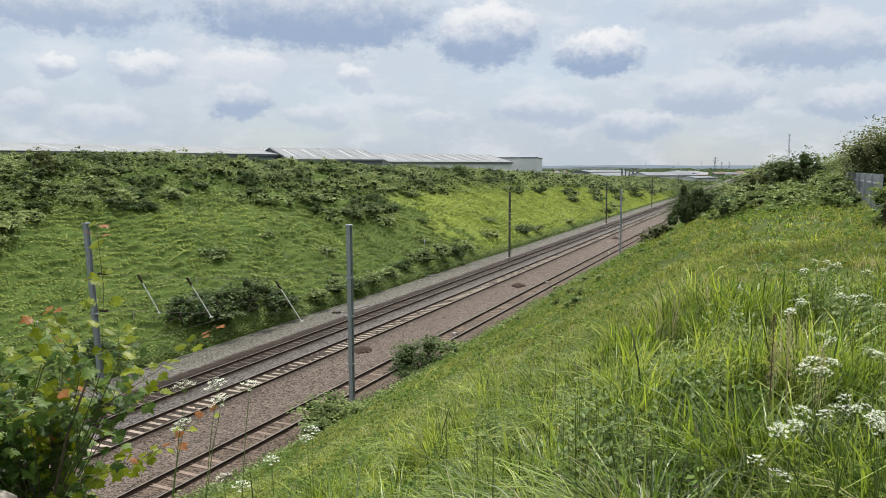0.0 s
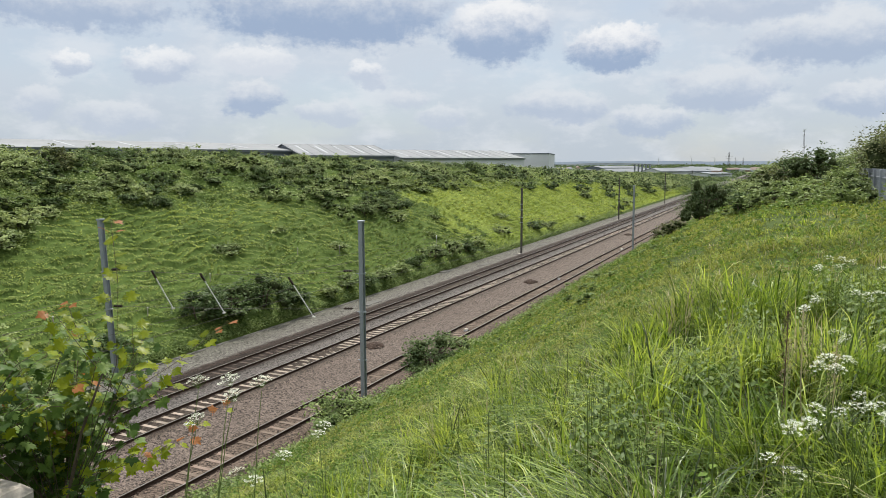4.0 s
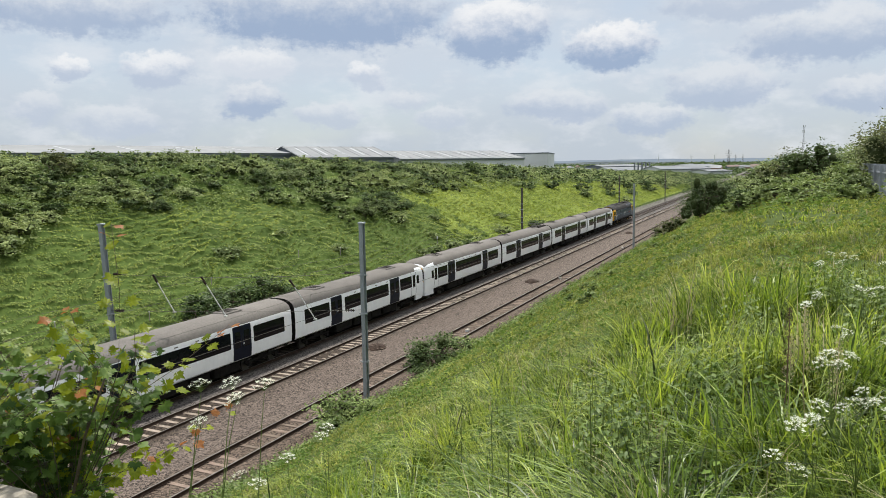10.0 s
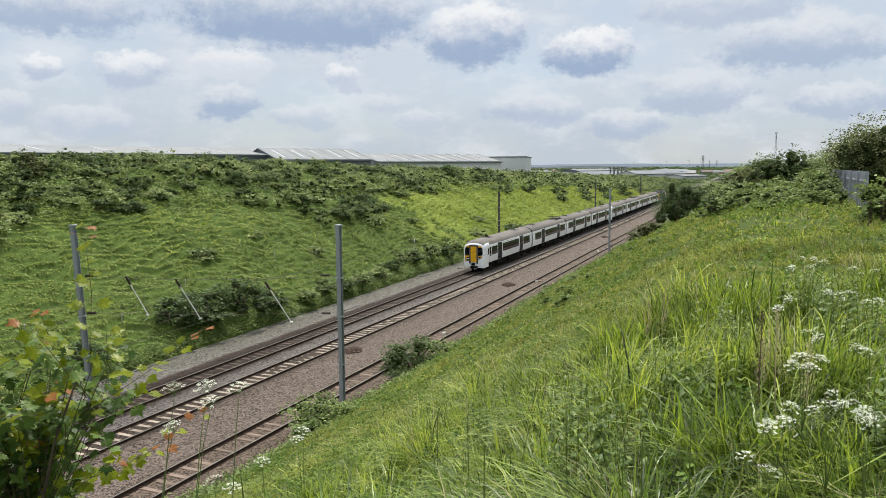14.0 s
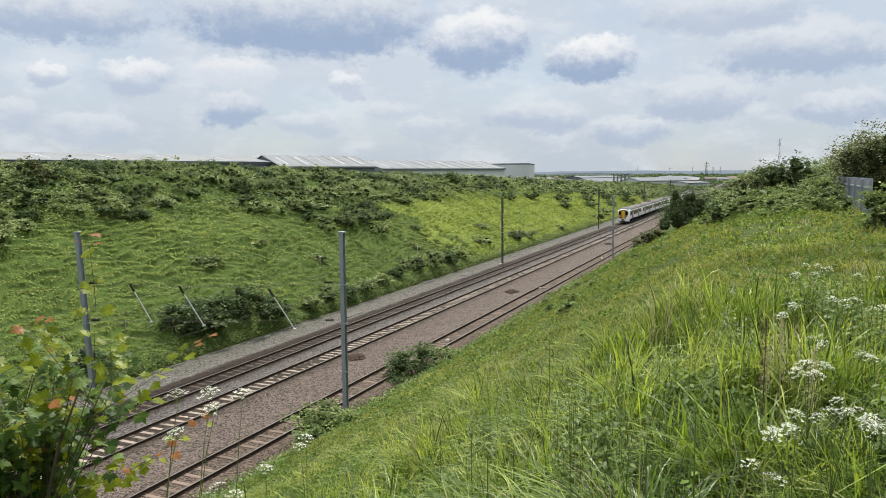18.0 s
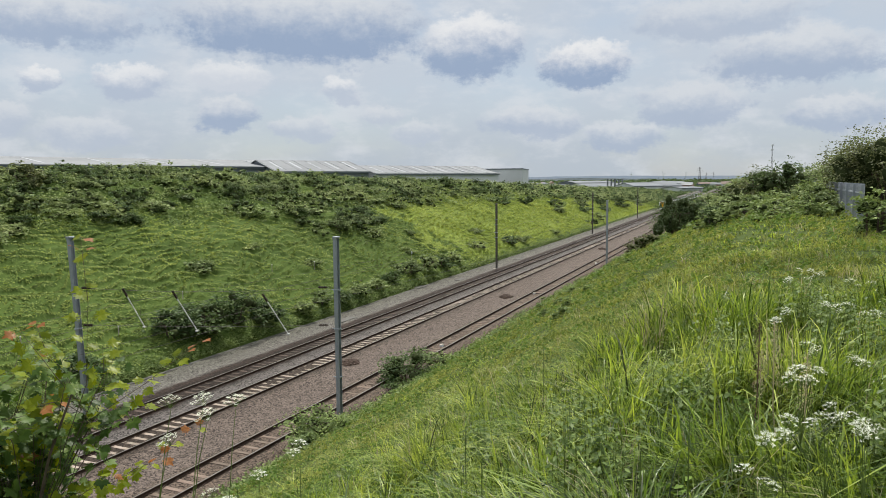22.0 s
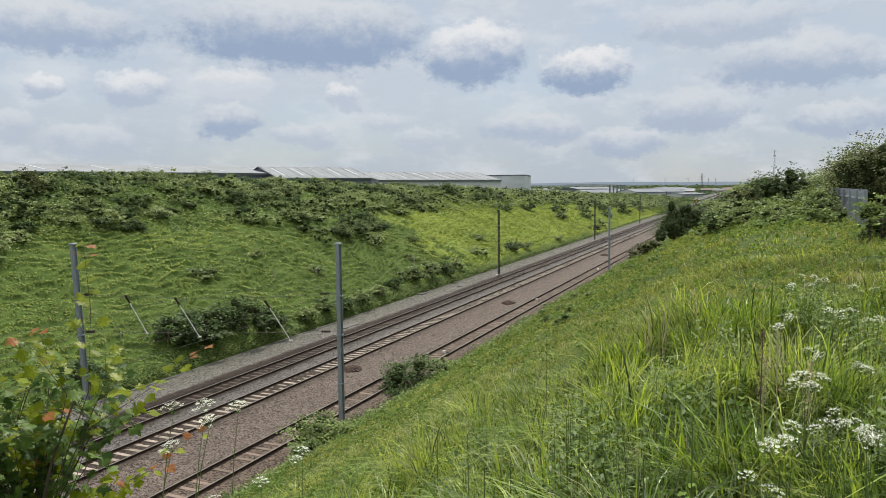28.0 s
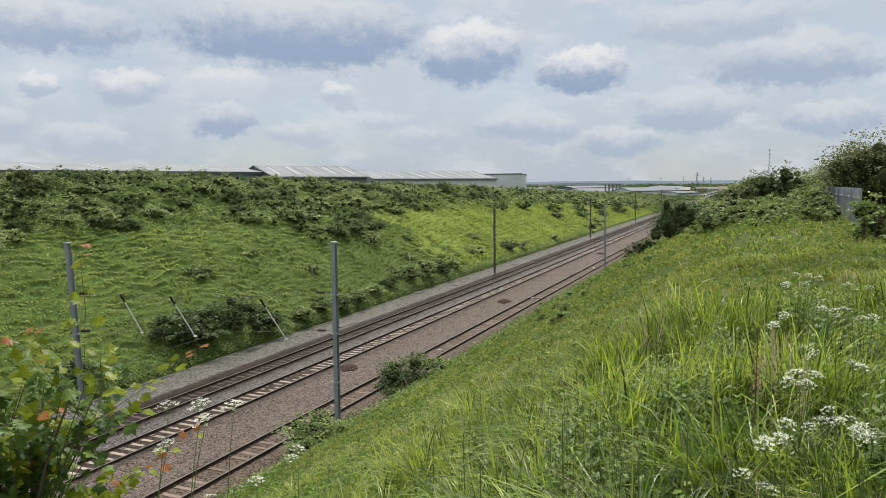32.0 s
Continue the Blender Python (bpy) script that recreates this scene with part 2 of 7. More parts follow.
M["concrete_sleeper"] = material("stained_concrete_sleeper", ((0.2, (0.12, 0.09, 0.07)), (0.5, (0.26, 0.215, 0.175)), (0.8, (0.40, 0.35, 0.30))), scale=2.2, rough=0.9, bump=0.4, per_object=0.22, fine=20.0)
M["dark_sleeper"] = material("brake_dusted_sleeper", ((0.2, (0.035, 0.026, 0.020)), (0.5, (0.066, 0.050, 0.039)), (0.8, (0.12, 0.095, 0.075))), scale=2.5, rough=0.92, bump=0.4, per_object=0.3, fine=18.0)
M["old_sleeper"] = material("old_timber_sleeper", ((0.2, (0.075, 0.055, 0.042)), (0.5, (0.15, 0.115, 0.09)), (0.8, (0.25, 0.20, 0.165))), scale=2.5, rough=0.92, bump=0.5, per_object=0.3, fine=15.0)
M["clip"] = plain("rail_clip_iron", (0.07, 0.05, 0.04), 0.8, 0.3)
M["galvanised"] = material("galvanised_steel", ((0.25, (0.20, 0.23, 0.25)), (0.5, (0.27, 0.30, 0.32)), (0.8, (0.34, 0.37, 0.38))), scale=1.6, rough=0.55, metal=0.35, fine=14.0)
M["dark_steel"] = material("weathered_dark_steel", ((0.3, (0.07, 0.065, 0.06)), (0.7, (0.13, 0.12, 0.11))), scale=1.5, rough=0.7, metal=0.3)
M["insulator"] = plain("brown_insulator", (0.035, 0.025, 0.02), 0.25)
M["tube"] = plain("aluminium_tube", (0.55, 0.55, 0.53), 0.45, 0.5)
M["wire"] = plain("copper_wire", (0.10, 0.095, 0.085), 0.6, 0.5)
M["white_paint"] = material("white_train_paint", ((0.25, (0.78, 0.80, 0.82)), (0.6, (0.86, 0.88, 0.90)), (0.85, (0.90, 0.91, 0.92))), scale=0.7, rough=0.3, gloss=0.4, fine=6.0, stretch=(1, 1, 0.4))
M["roof_grey"] = material("dusty_train_roof", ((0.25, (0.10, 0.094, 0.087)), (0.5, (0.15, 0.14, 0.13)), (0.8, (0.205, 0.193, 0.18))), scale=0.6, rough=0.95, gloss=0.15, fine=9.0, bump=0.2)
M["glass"] = plain("tinted_glass", (0.006, 0.007, 0.009), 0.05, 0.0, gloss=0.18)
M["navy"] = plain("dark_blue_door_paint", (0.008, 0.011, 0.022), 0.35, scale=1.0, gloss=0.12)
M["black"] = plain("matt_black_paint", (0.014, 0.014, 0.015), 0.6)
M["under"] = material("grimy_underframe", ((0.3, (0.006, 0.0055, 0.005)), (0.7, (0.02, 0.018, 0.016))), scale=3.0, rough=0.95, gloss=0.08)
M["yellow"] = plain("warning_yellow_paint", (0.78, 0.42, 0.015), 0.4, vary=0.08)
M["loco_blue"] = material("faded_blue_loco_paint", ((0.25, (0.003, 0.019, 0.05)), (0.6, (0.005, 0.028, 0.07)), (0.85, (0.01, 0.04, 0.09))), scale=0.6, rough=0.35, fine=5.0, stretch=(1, 1, 0.5))
M["loco_roof"] = material("sooty_loco_roof", ((0.25, (0.012, 0.012, 0.0125)), (0.6, (0.026, 0.0255, 0.025)), (0.85, (0.05, 0.048, 0.045))), scale=0.9, rough=0.85, gloss=0.25, fine=7.0)
M["light_blue"] = plain("pale_blue_stripe", (0.30, 0.42, 0.52), 0.4)
M["red"] = plain("red_nameplate", (0.17, 0.025, 0.022), 0.4)
M["white_trim"] = plain("white_lettering", (0.72, 0.73, 0.74), 0.5)
M["lamp_lens"] = plain("lamp_lens", (0.75, 0.75, 0.70), 0.1)
M["concrete"] = material("weathered_concrete", ((0.25, (0.24, 0.22, 0.19)), (0.6, (0.38, 0.35, 0.30)), (0.85, (0.46, 0.43, 0.38))), scale=2.0, rough=0.9, bump=0.6, fine=22.0)
M["slab_grey"] = material("mossy_concrete_slab", ((0.25, (0.07, 0.07, 0.062)), (0.6, (0.115, 0.112, 0.102)), (0.85, (0.16, 0.155, 0.14))), scale=2.5, rough=0.9, bump=0.5, fine=20.0)
M["clad_white"] = material("white_cladding", ((0.3, (0.48, 0.50, 0.52)), (0.7, (0.58, 0.595, 0.61))), scale=0.06, rough=0.6)
M["clad_roof"] = material("pale_sheet_roof", ((0.3, (0.20, 0.212, 0.222)), (0.7, (0.255, 0.267, 0.275))), scale=0.05, rough=0.95, gloss=0.1)
M["clad_grey"] = material("dark_grey_cladding", ((0.3, (0.10, 0.115, 0.135)), (0.7, (0.15, 0.17, 0.195))), scale=0.06, rough=0.6)
M["shed_roof"] = material("weathered_shed_roof", ((0.3, (0.15, 0.165, 0.18)), (0.7, (0.21, 0.225, 0.24))), scale=0.05, rough=0.95, gloss=0.1)
M["rooflight"] = plain("roof_light_sheet", (0.36, 0.38, 0.40), 0.9, gloss=0.1)
M["fence_grey"] = material("grey_fence_steel", ((0.3, (0.19, 0.21, 0.24)), (0.7, (0.28, 0.30, 0.33))), scale=1.2, rough=0.6, metal=0.2, per_object=0.15)
M["brick_far"] = plain("far_brick", (0.30, 0.20, 0.16), 0.9, scale=0.3)
M["far_roof"] = plain("far_tile_roof", (0.22, 0.17, 0.15), 0.9, scale=0.3)



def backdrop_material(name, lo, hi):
    """Glow of a hillside many kilometres off, haze put into its colour, mottled by woods and fields."""
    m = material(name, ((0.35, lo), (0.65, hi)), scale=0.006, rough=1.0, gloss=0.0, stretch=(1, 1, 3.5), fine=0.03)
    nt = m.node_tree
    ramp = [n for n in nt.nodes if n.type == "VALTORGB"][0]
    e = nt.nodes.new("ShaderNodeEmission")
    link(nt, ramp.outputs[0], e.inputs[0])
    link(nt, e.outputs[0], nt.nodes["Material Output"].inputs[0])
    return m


# both glow; the bluish tone is distance haze put into the colour
M["hill_haze_blue"] = backdrop_material("glowing_haze_blue", (0.23, 0.285, 0.35), (0.275, 0.325, 0.38))
M["hill_haze_green"] = backdrop_material("glowing_haze_green", (0.125, 0.155, 0.165), (0.215, 0.245, 0.245))
# ---------------------------------------------------------------- mesh tools
GRADE = 0.0047  # the line climbs gently away from the bridge
TRACKS = {"A": -31.41, "B": -28.0, "C": -22.13}


class Mesh:
    """Collects points and faces for one mesh."""

    def __init__(self):
        self.v, self.f, self.mi = [], [], []

    def add(self, pts, faces, mi=0):
        k = len(self.v)
        self.v += [tuple(p) for p in pts]
        self.f += [tuple(i + k for i in f) for f in faces]
        self.mi += [mi] * len(faces)
        return self

    def box(self, x0, x1, y0, y1, z0, z1, c=0.0, mi=0):
        """A box with its upright and top edges chamfered by c."""
        if c <= 0:
            p = [(x, y, z) for z in (z0, z1) for x, y in ((x0, y0), (x1, y0), (x1, y1), (x0, y1))]
            return self.add(p, [(3, 2, 1, 0), (4, 5, 6, 7), (0, 1, 5, 4), (1, 2, 6, 5), (2, 3, 7, 6), (3, 0, 4, 7)], mi)

        def ring(i, z):
            return [(x0 + i + c, y0 + i, z), (x1 - i - c, y0 + i, z), (x1 - i, y0 + i + c, z), (x1 - i, y1 - i - c, z), (x1 - i - c, y1 - i, z), (x0 + i + c, y1 - i, z), (x0 + i, y1 - i - c, z), (x0 + i, y0 + i + c, z)]
        return self.loft([ring(0, z0), ring(0, z1 - c), ring(c, z1)], mi=mi)

    def loft(self, rings, caps=True, closed=True, mi=0):
        n = len(rings[0])
        pts = [p for r in rings for p in r]
        fs = []
        for k in range(len(rings) - 1):
            for i in range(n if closed else n - 1):
                j = (i + 1) % n
                fs.append((k * n + i, k * n + j, (k + 1) * n + j, (k + 1) * n + i))
        if caps and closed:
            fs.append(tuple(range(n - 1, -1, -1)))
            fs.append(tuple(range((len(rings) - 1) * n, len(rings) * n)))
        return self.add(pts, fs, mi)

    def tube(self, pts, radii, n=8, mi=0, caps=True):
        """A round bar through pts."""
        pts = [Vector(p) for p in pts]
        if isinstance(radii, (int, float)):
            radii = [radii] * len(pts)
        rings = []
        for i, p in enumerate(pts):
            d = (pts[min(i + 1, len(pts) - 1)] - pts[max(i - 1, 0)]).normalized()
            a = d.orthogonal().normalized() if abs(d.z) > 0.98 else d.cross(Vector((0, 0, 1))).normalized()
            b = a.cross(d)
            rings.append([tuple(p + (a * math.cos(2 * math.pi * k / n) + b * math.sin(2 * math.pi * k / n)) * radii[i]) for k in range(n)])
        return self.loft(rings, caps, mi=mi)

    def disc(self, c, axis, r, w, n=16, mi=0):
        c, axis = Vector(c), Vector(axis).normalized()
        return self.tube([c - axis * w / 2, c + axis * w / 2], r, n, mi)

    def data(self, name, mats, smooth=False):
        me = bpy.data.meshes.new(name)
        me.from_pydata(self.v, [], self.f)
        for m in (mats if isinstance(mats, (list, tuple)) else [mats]):
            me.materials.append(m)
        if any(self.mi):
            me.polygons.foreach_set("material_index", self.mi)
        bm = bmesh.new()
        bm.from_mesh(me)
        bmesh.ops.recalc_face_normals(bm, faces=bm.faces)
        bm.to_mesh(me)
        bm.free()
        if smooth:
            me.polygons.foreach_set("use_smooth", [True] * len(me.polygons))
            if smooth != "all":
                me.set_sharp_from_angle(angle=radians(35))
        me.update()
        return me


def part(name, mesh, mats, parent=None, label="", smooth=False, at=None):
    """One mesh object, under its thing or part if a parent is given."""
    ob = new(name, mesh if isinstance(mesh, bpy.types.Mesh) else mesh.data(name, mats, smooth))
    if parent is not None:
        ob.parent = parent
    if at is not None:
        ob.matrix_basis = at
    if label:
        ob["label"] = label
    return ob


def thing(name, label, category, group="", kind="", at=None):
    """An Empty at the base of a thing that is made of parts."""
    ob = tagged(new(name), label, category, group, kind)
    ob.empty_display_size = 0.3
    if at is not None:
        ob.matrix_basis = at
    return ob


def arrays(name, verts, faces, mat):
    """A mesh from numpy arrays; all faces have the same number of corners, or faces is a list of such arrays."""
    me = bpy.data.meshes.new(name)
    groups = faces if isinstance(faces, list) else [faces]
    verts = np.asarray(verts, dtype=np.float32).reshape(-1, 3)
    me.vertices.add(len(verts))
    me.vertices.foreach_set("co", verts.ravel())
    loops = np.concatenate([g.ravel() for g in groups]).astype(np.int32)
    totals = np.concatenate([np.full(len(g), g.shape[1]) for g in groups]).astype(np.int32)
    starts = np.concatenate([[0], np.cumsum(totals)[:-1]]).astype(np.int32)
    me.loops.add(len(loops))
    me.loops.foreach_set("vertex_index", loops)
    me.polygons.add(len(totals))
    me.polygons.foreach_set("loop_start", starts)
    me.update(calc_edges=True)
    me.validate()
    for m in (mat if isinstance(mat, (list, tuple)) else [mat]):
        me.materials.append(m)
    return me


# ---------------------------------------------------------------- the ground
PROFILE_X = [-140, -90, -75, -62, -50, -38.2, -37.4, -37.0, -20.0, -19.4, -10, -1.2, 1.5, 4, 12, 80, 140]
PROFILE_Z = [13.6, 13.5, 13.2, 12.2, 6.5, 0.4, -0.05, -0.6, -0.6, 0.0, 5.3, 10.3, 10.75, 10.85, 11.0, 11.4, 11.6]


BANK_Y = [-400, 75, 130, 180, 240, 330, 480]  # the banks sink as the line runs out of the cutting
BANK_F = [1.0, 1.0, 0.9, 0.78, 0.64, 0.45, 0.30]


def value_noise(x, y, seed=0):
    """Smooth noise between -1 and 1."""
    x, y = np.asarray(x, float), np.asarray(y, float)
    xi, yi = np.floor(x), np.floor(y)
    u, v = x - xi, y - yi
    u, v = u * u * (3 - 2 * u), v * v * (3 - 2 * v)

    def h(a, b):
        q = np.sin(a * 127.1 + b * 311.7 + seed * 74.7) * 43758.5453
        return (q - np.floor(q)) * 2 - 1
    return (h(xi, yi) * (1 - u) + h(xi + 1, yi) * u) * (1 - v) + (h(xi, yi + 1) * (1 - u) + h(xi + 1, yi + 1) * u) * v


def height(x, y):
    """Height of the ground: the cutting, its flat shoulders, the low town beyond and the hills on the horizon."""
    x, y = np.asarray(x, float), np.asarray(y, float)
    p = np.interp(x, PROFILE_X, PROFILE_Z)
    z = np.where(p > 0.4, 0.4 + (p - 0.4) * np.interp(y, BANK_Y, BANK_F), p) + GRADE * np.clip(y, -250, 480)
    rough = np.clip((np.abs(x + 28.5) - 9.5) / 4, 0, 1)
    z = z + rough * (np.where(x < -30, 0.30, 0.16) * value_noise(x / 5.0, y / 6.5, 1) + np.where(x < -30, 0.13, 0.045) * value_noise(x / 1.7, y / 2.2, 2)) * np.clip((np.hypot(x, y) - 2) / 6, 0.25, 1)
    z = z + 0.9 * np.exp(-((x + 1.9) / 1.2) ** 2 - ((y - 1.7) / 1.4) ** 2)  # made-up ground beside the bridge end
    fall = np.clip((y - 400) / 420, 0, 1)
    fall = fall * fall * (3 - 2 * fall)
    low = -4.5 + 2 * value_noise(x / 300, y / 300, 3)
    z = z * (1 - fall) + low * fall
    hill = np.clip((y - 2200) / 2300, 0, 1)
    z = z + hill ** 1.4 * (9 + 6 * value_noise(x / 700, y / 1500, 4) + 5 * value_noise(x / 210, y / 700, 5))
    return z


def build_ground():
    xs = np.concatenate([[-4800, -3600, -2600, -1800, -1200, -800, -550, -380, -270, -200, -160], np.arange(-140, -70, 5.0), np.arange(-70, 14, 0.7), np.arange(14, 60, 3.0), [65, 80, 110, 150, 220, 330, 500, 800, 1300, 2000, 3000, 4800]])
    ys = np.concatenate([[-1500, -900, -600, -420, -300, -220, -160, -120], np.arange(-90, -6, 4.0), np.arange(-6, 24, 0.6), np.arange(24, 130, 1.2), np.arange(130, 300, 3.0), np.arange(300, 560, 10.0), [600, 660, 740, 840, 960, 1100, 1300, 1600, 2000], np.arange(2300, 4900, 160)])
    X, Y = np.meshgrid(xs, ys)
    V = np.stack([X, Y, height(X, Y)], -1).reshape(-1, 3)
    nx, ny = len(xs), len(ys)
    i = (np.arange(ny - 1)[:, None] * nx + np.arange(nx - 1)[None]).ravel()
    me = arrays("ground", V, np.stack([i, i + 1, i + nx + 1, i + nx], 1), M["soil"])
    me.polygons.foreach_set("use_smooth", [True] * len(me.polygons))
    return tagged(new("ground", me), "rough grassy ground of a railway cutting and low hills beyond", "ground", kind="structure")


ground = build_ground()


def gz(x, y):
    return float(height(x, y))


def build_trackbed():
    """Stone bed with shoulders and a lower walkway, lightly uneven."""
    xs = np.arange(-38.0, -19.4, 0.16)
    prof_x = [-38.2, -37.3, -34.9, -34.3, -33.6, -32.9, -26.4, -25.6, -24.2, -23.6, -20.9, -20.2, -19.3]
    prof_z = [-0.75, -0.34, -0.36, -0.30, -0.20, -0.17, -0.17, -0.26, -0.27, -0.19, -0.19, -0.33, -0.75]
    ys = np.concatenate([np.arange(-330, 0, 15.0), np.arange(0, 130, 0.5), np.arange(130, 260, 2.0), np.arange(260, 760, 20.0)])
    X, Y = np.meshgrid(xs, ys)
    Z = np.interp(X, prof_x, prof_z) + GRADE * Y + 0.035 * value_noise(X / 0.45, Y / 0.6, 6) + 0.03 * value_noise(X / 1.5, Y / 2.5, 7)
    for c in TRACKS.values():
        Z = np.where(np.abs(X - c) < 1.6, np.maximum(Z, -0.135 + GRADE * Y + 0.03 * value_noise(X / 0.3, Y / 0.4, 8)), Z)
        Z = np.where(np.abs(X - c) < 0.84, (-0.20 if c > -25 else -0.172) + GRADE * Y + 0.016 * value_noise(X / 0.3, Y / 0.35, 9), Z)
    nx, ny = len(xs), len(ys)
    i = (np.arange(ny - 1)[:, None] * nx + np.arange(nx - 1)[None]).ravel()
    me = arrays("trackbed", np.stack([X, Y, Z], -1).reshape(-1, 3), np.stack([i, i + 1, i + nx + 1, i + nx], 1), M["ballast"])
    return tagged(new("trackbed", me), "stone ballast bed with dark stained main line", "ballast", kind="structure")


build_trackbed()

# ---------------------------------------------------------------- the tracks
def rail_mesh(y0, y1):
    """Flat-bottom rail, worn bright on its head."""
    prof = [(-0.07, -0.159), (0.07, -0.159), (0.07, -0.148), (0.012, -0.13), (0.010, -0.05), (0.034, -0.038), (0.036, -0.008), (0.028, 0.0), (-0.028, 0.0), (-0.036, -0.008), (-0.034, -0.038), (-0.010, -0.05), (-0.012, -0.13), (-0.07, -0.148)]
    m = Mesh()
    m.loft([[(x, y, z + GRADE * y) for x, z in prof] for y in (y0, 30, 60, 90, 120, 160, 220, 320, y1)], mi=0)
    head = {6, 7, 8}
    n = len(prof)
    for k, f in enumerate(m.f):
        if len(f) == 4 and (k % n) in head:
            m.mi[k] = 1
    return m


def build_tracks():
    rail = rail_mesh(-320, 740).data("rail", [M["rust"], M["steel_worn"]])
    sleepers = {}
    for key, mat in (("A", "dark_sleeper"), ("B", "concrete_sleeper"), ("C", "old_sleeper")):
        s = Mesh()
        s.loft([[(x, y, z) for y, z in ((-0.13, -0.30), (0.13, -0.30), (0.115, -0.155 - d), (-0.115, -0.155 - d))] for x, d in ((-1.25, 0.01), (-1.2, 0.0), (-0.95, -0.003), (-0.5, 0.012), (0.5, 0.012), (0.95, -0.003), (1.2, 0.0), (1.25, 0.01))])
        for side in (-0.7263, 0.7263):
            for o in (-0.1, 0.1):
                s.box(side + o - 0.03, side + o + 0.03, -0.05, 0.05, -0.155, -0.118, mi=1)
        sleepers[key] = s.data("sleeper", [M[mat], M["clip"]])
    text = {"A": "main line with brake-dusted dark sleepers", "B": "second line on pale concrete sleepers", "C": "siding with rusty rails and old half-buried sleepers"}
    spacing = {"A": 0.66, "B": 0.66, "C": 0.74}
    rnd = random.Random(4)
    for key, x in TRACKS.items():
        t = thing("railway_track", text[key], "railway track", "tracks in the cutting", at=pose(x, 0, 0))
        for side in (-0.7263, 0.7263):
            part("rail", rail, None, t, at=pose(side, 0, 0))
        far = Mesh()
        y, k = 12.0, 0
        while y < 420:
            dz = GRADE * y - (rnd.uniform(0.0, 0.05) if key == "C" else 0.0)
            if k < 290:
                part("sleeper", sleepers[key], None, t, at=pose(rnd.uniform(-.02, .02), y + rnd.uniform(-.03, .03), dz, 0, 0, rnd.uniform(-.8, .8)))
            else:
                far.box(-1.25, 1.25, y - 0.12, y + 0.12, dz - 0.3, dz - 0.158)
            y += spacing[key]
            k += 1
        tagged(part("far_sleepers", far, sleepers[key].materials[0], t), "sleepers running on into the distance", kind="stuff")


def build_mast(x, y, top, mat, arms, label, lean=0.0):
    """Overhead-line mast: a broad-flange column with a cap, bands and small brackets."""
    base = min(-0.4, 0) + GRADE * y
    t = thing("overhead_line_mast", label, "mast", "overhead line masts", at=pose(x, y, base, 0, lean, 0))
    h = top - base
    c = Mesh()
    w, d, th = 0.115, 0.13, 0.02
    prof = [(-w, -d), (w, -d), (w, -d + th), (th / 2, -d + th), (th / 2, d - th), (w, d - th), (w, d), (-w, d), (-w, d - th), (-th / 2, d - th), (-th / 2, -d + th), (-w, -d + th)]
    c.loft([[(px, py, z) for px, py in prof] for z in (0, h)])
    part("column", c, mat, t)
    part("cap", Mesh().box(-0.16, 0.16, -0.17, 0.17, h, h + 0.09, 0.02).box(-0.19, -0.16, -0.05, 0.05, h - 0.05, h + 0.06), mat, t)
    part("footing", Mesh().box(-0.4, 0.4, -0.4, 0.4, -0.5, 0.14, 0.03), M["concrete"], t, "concrete footing")
    for z in arms:
        b = Mesh().box(-0.15, 0.15, -0.165, 0.165, z - 0.04 - base, z + 0.04 - base, 0.008)
        b.tube([(-0.14, 0, z - base), (-0.34, 0, z - base)], 0.025, 6)
        part("band", b, M["galvanised"], t)
    for k in range(3):
        part("bolt", Mesh().disc((0.1 - 0.1 * k, -0.14, 0.25), (0, 1, 0), 0.025, 0.04, 6), M["dark_steel"], t)
    return t


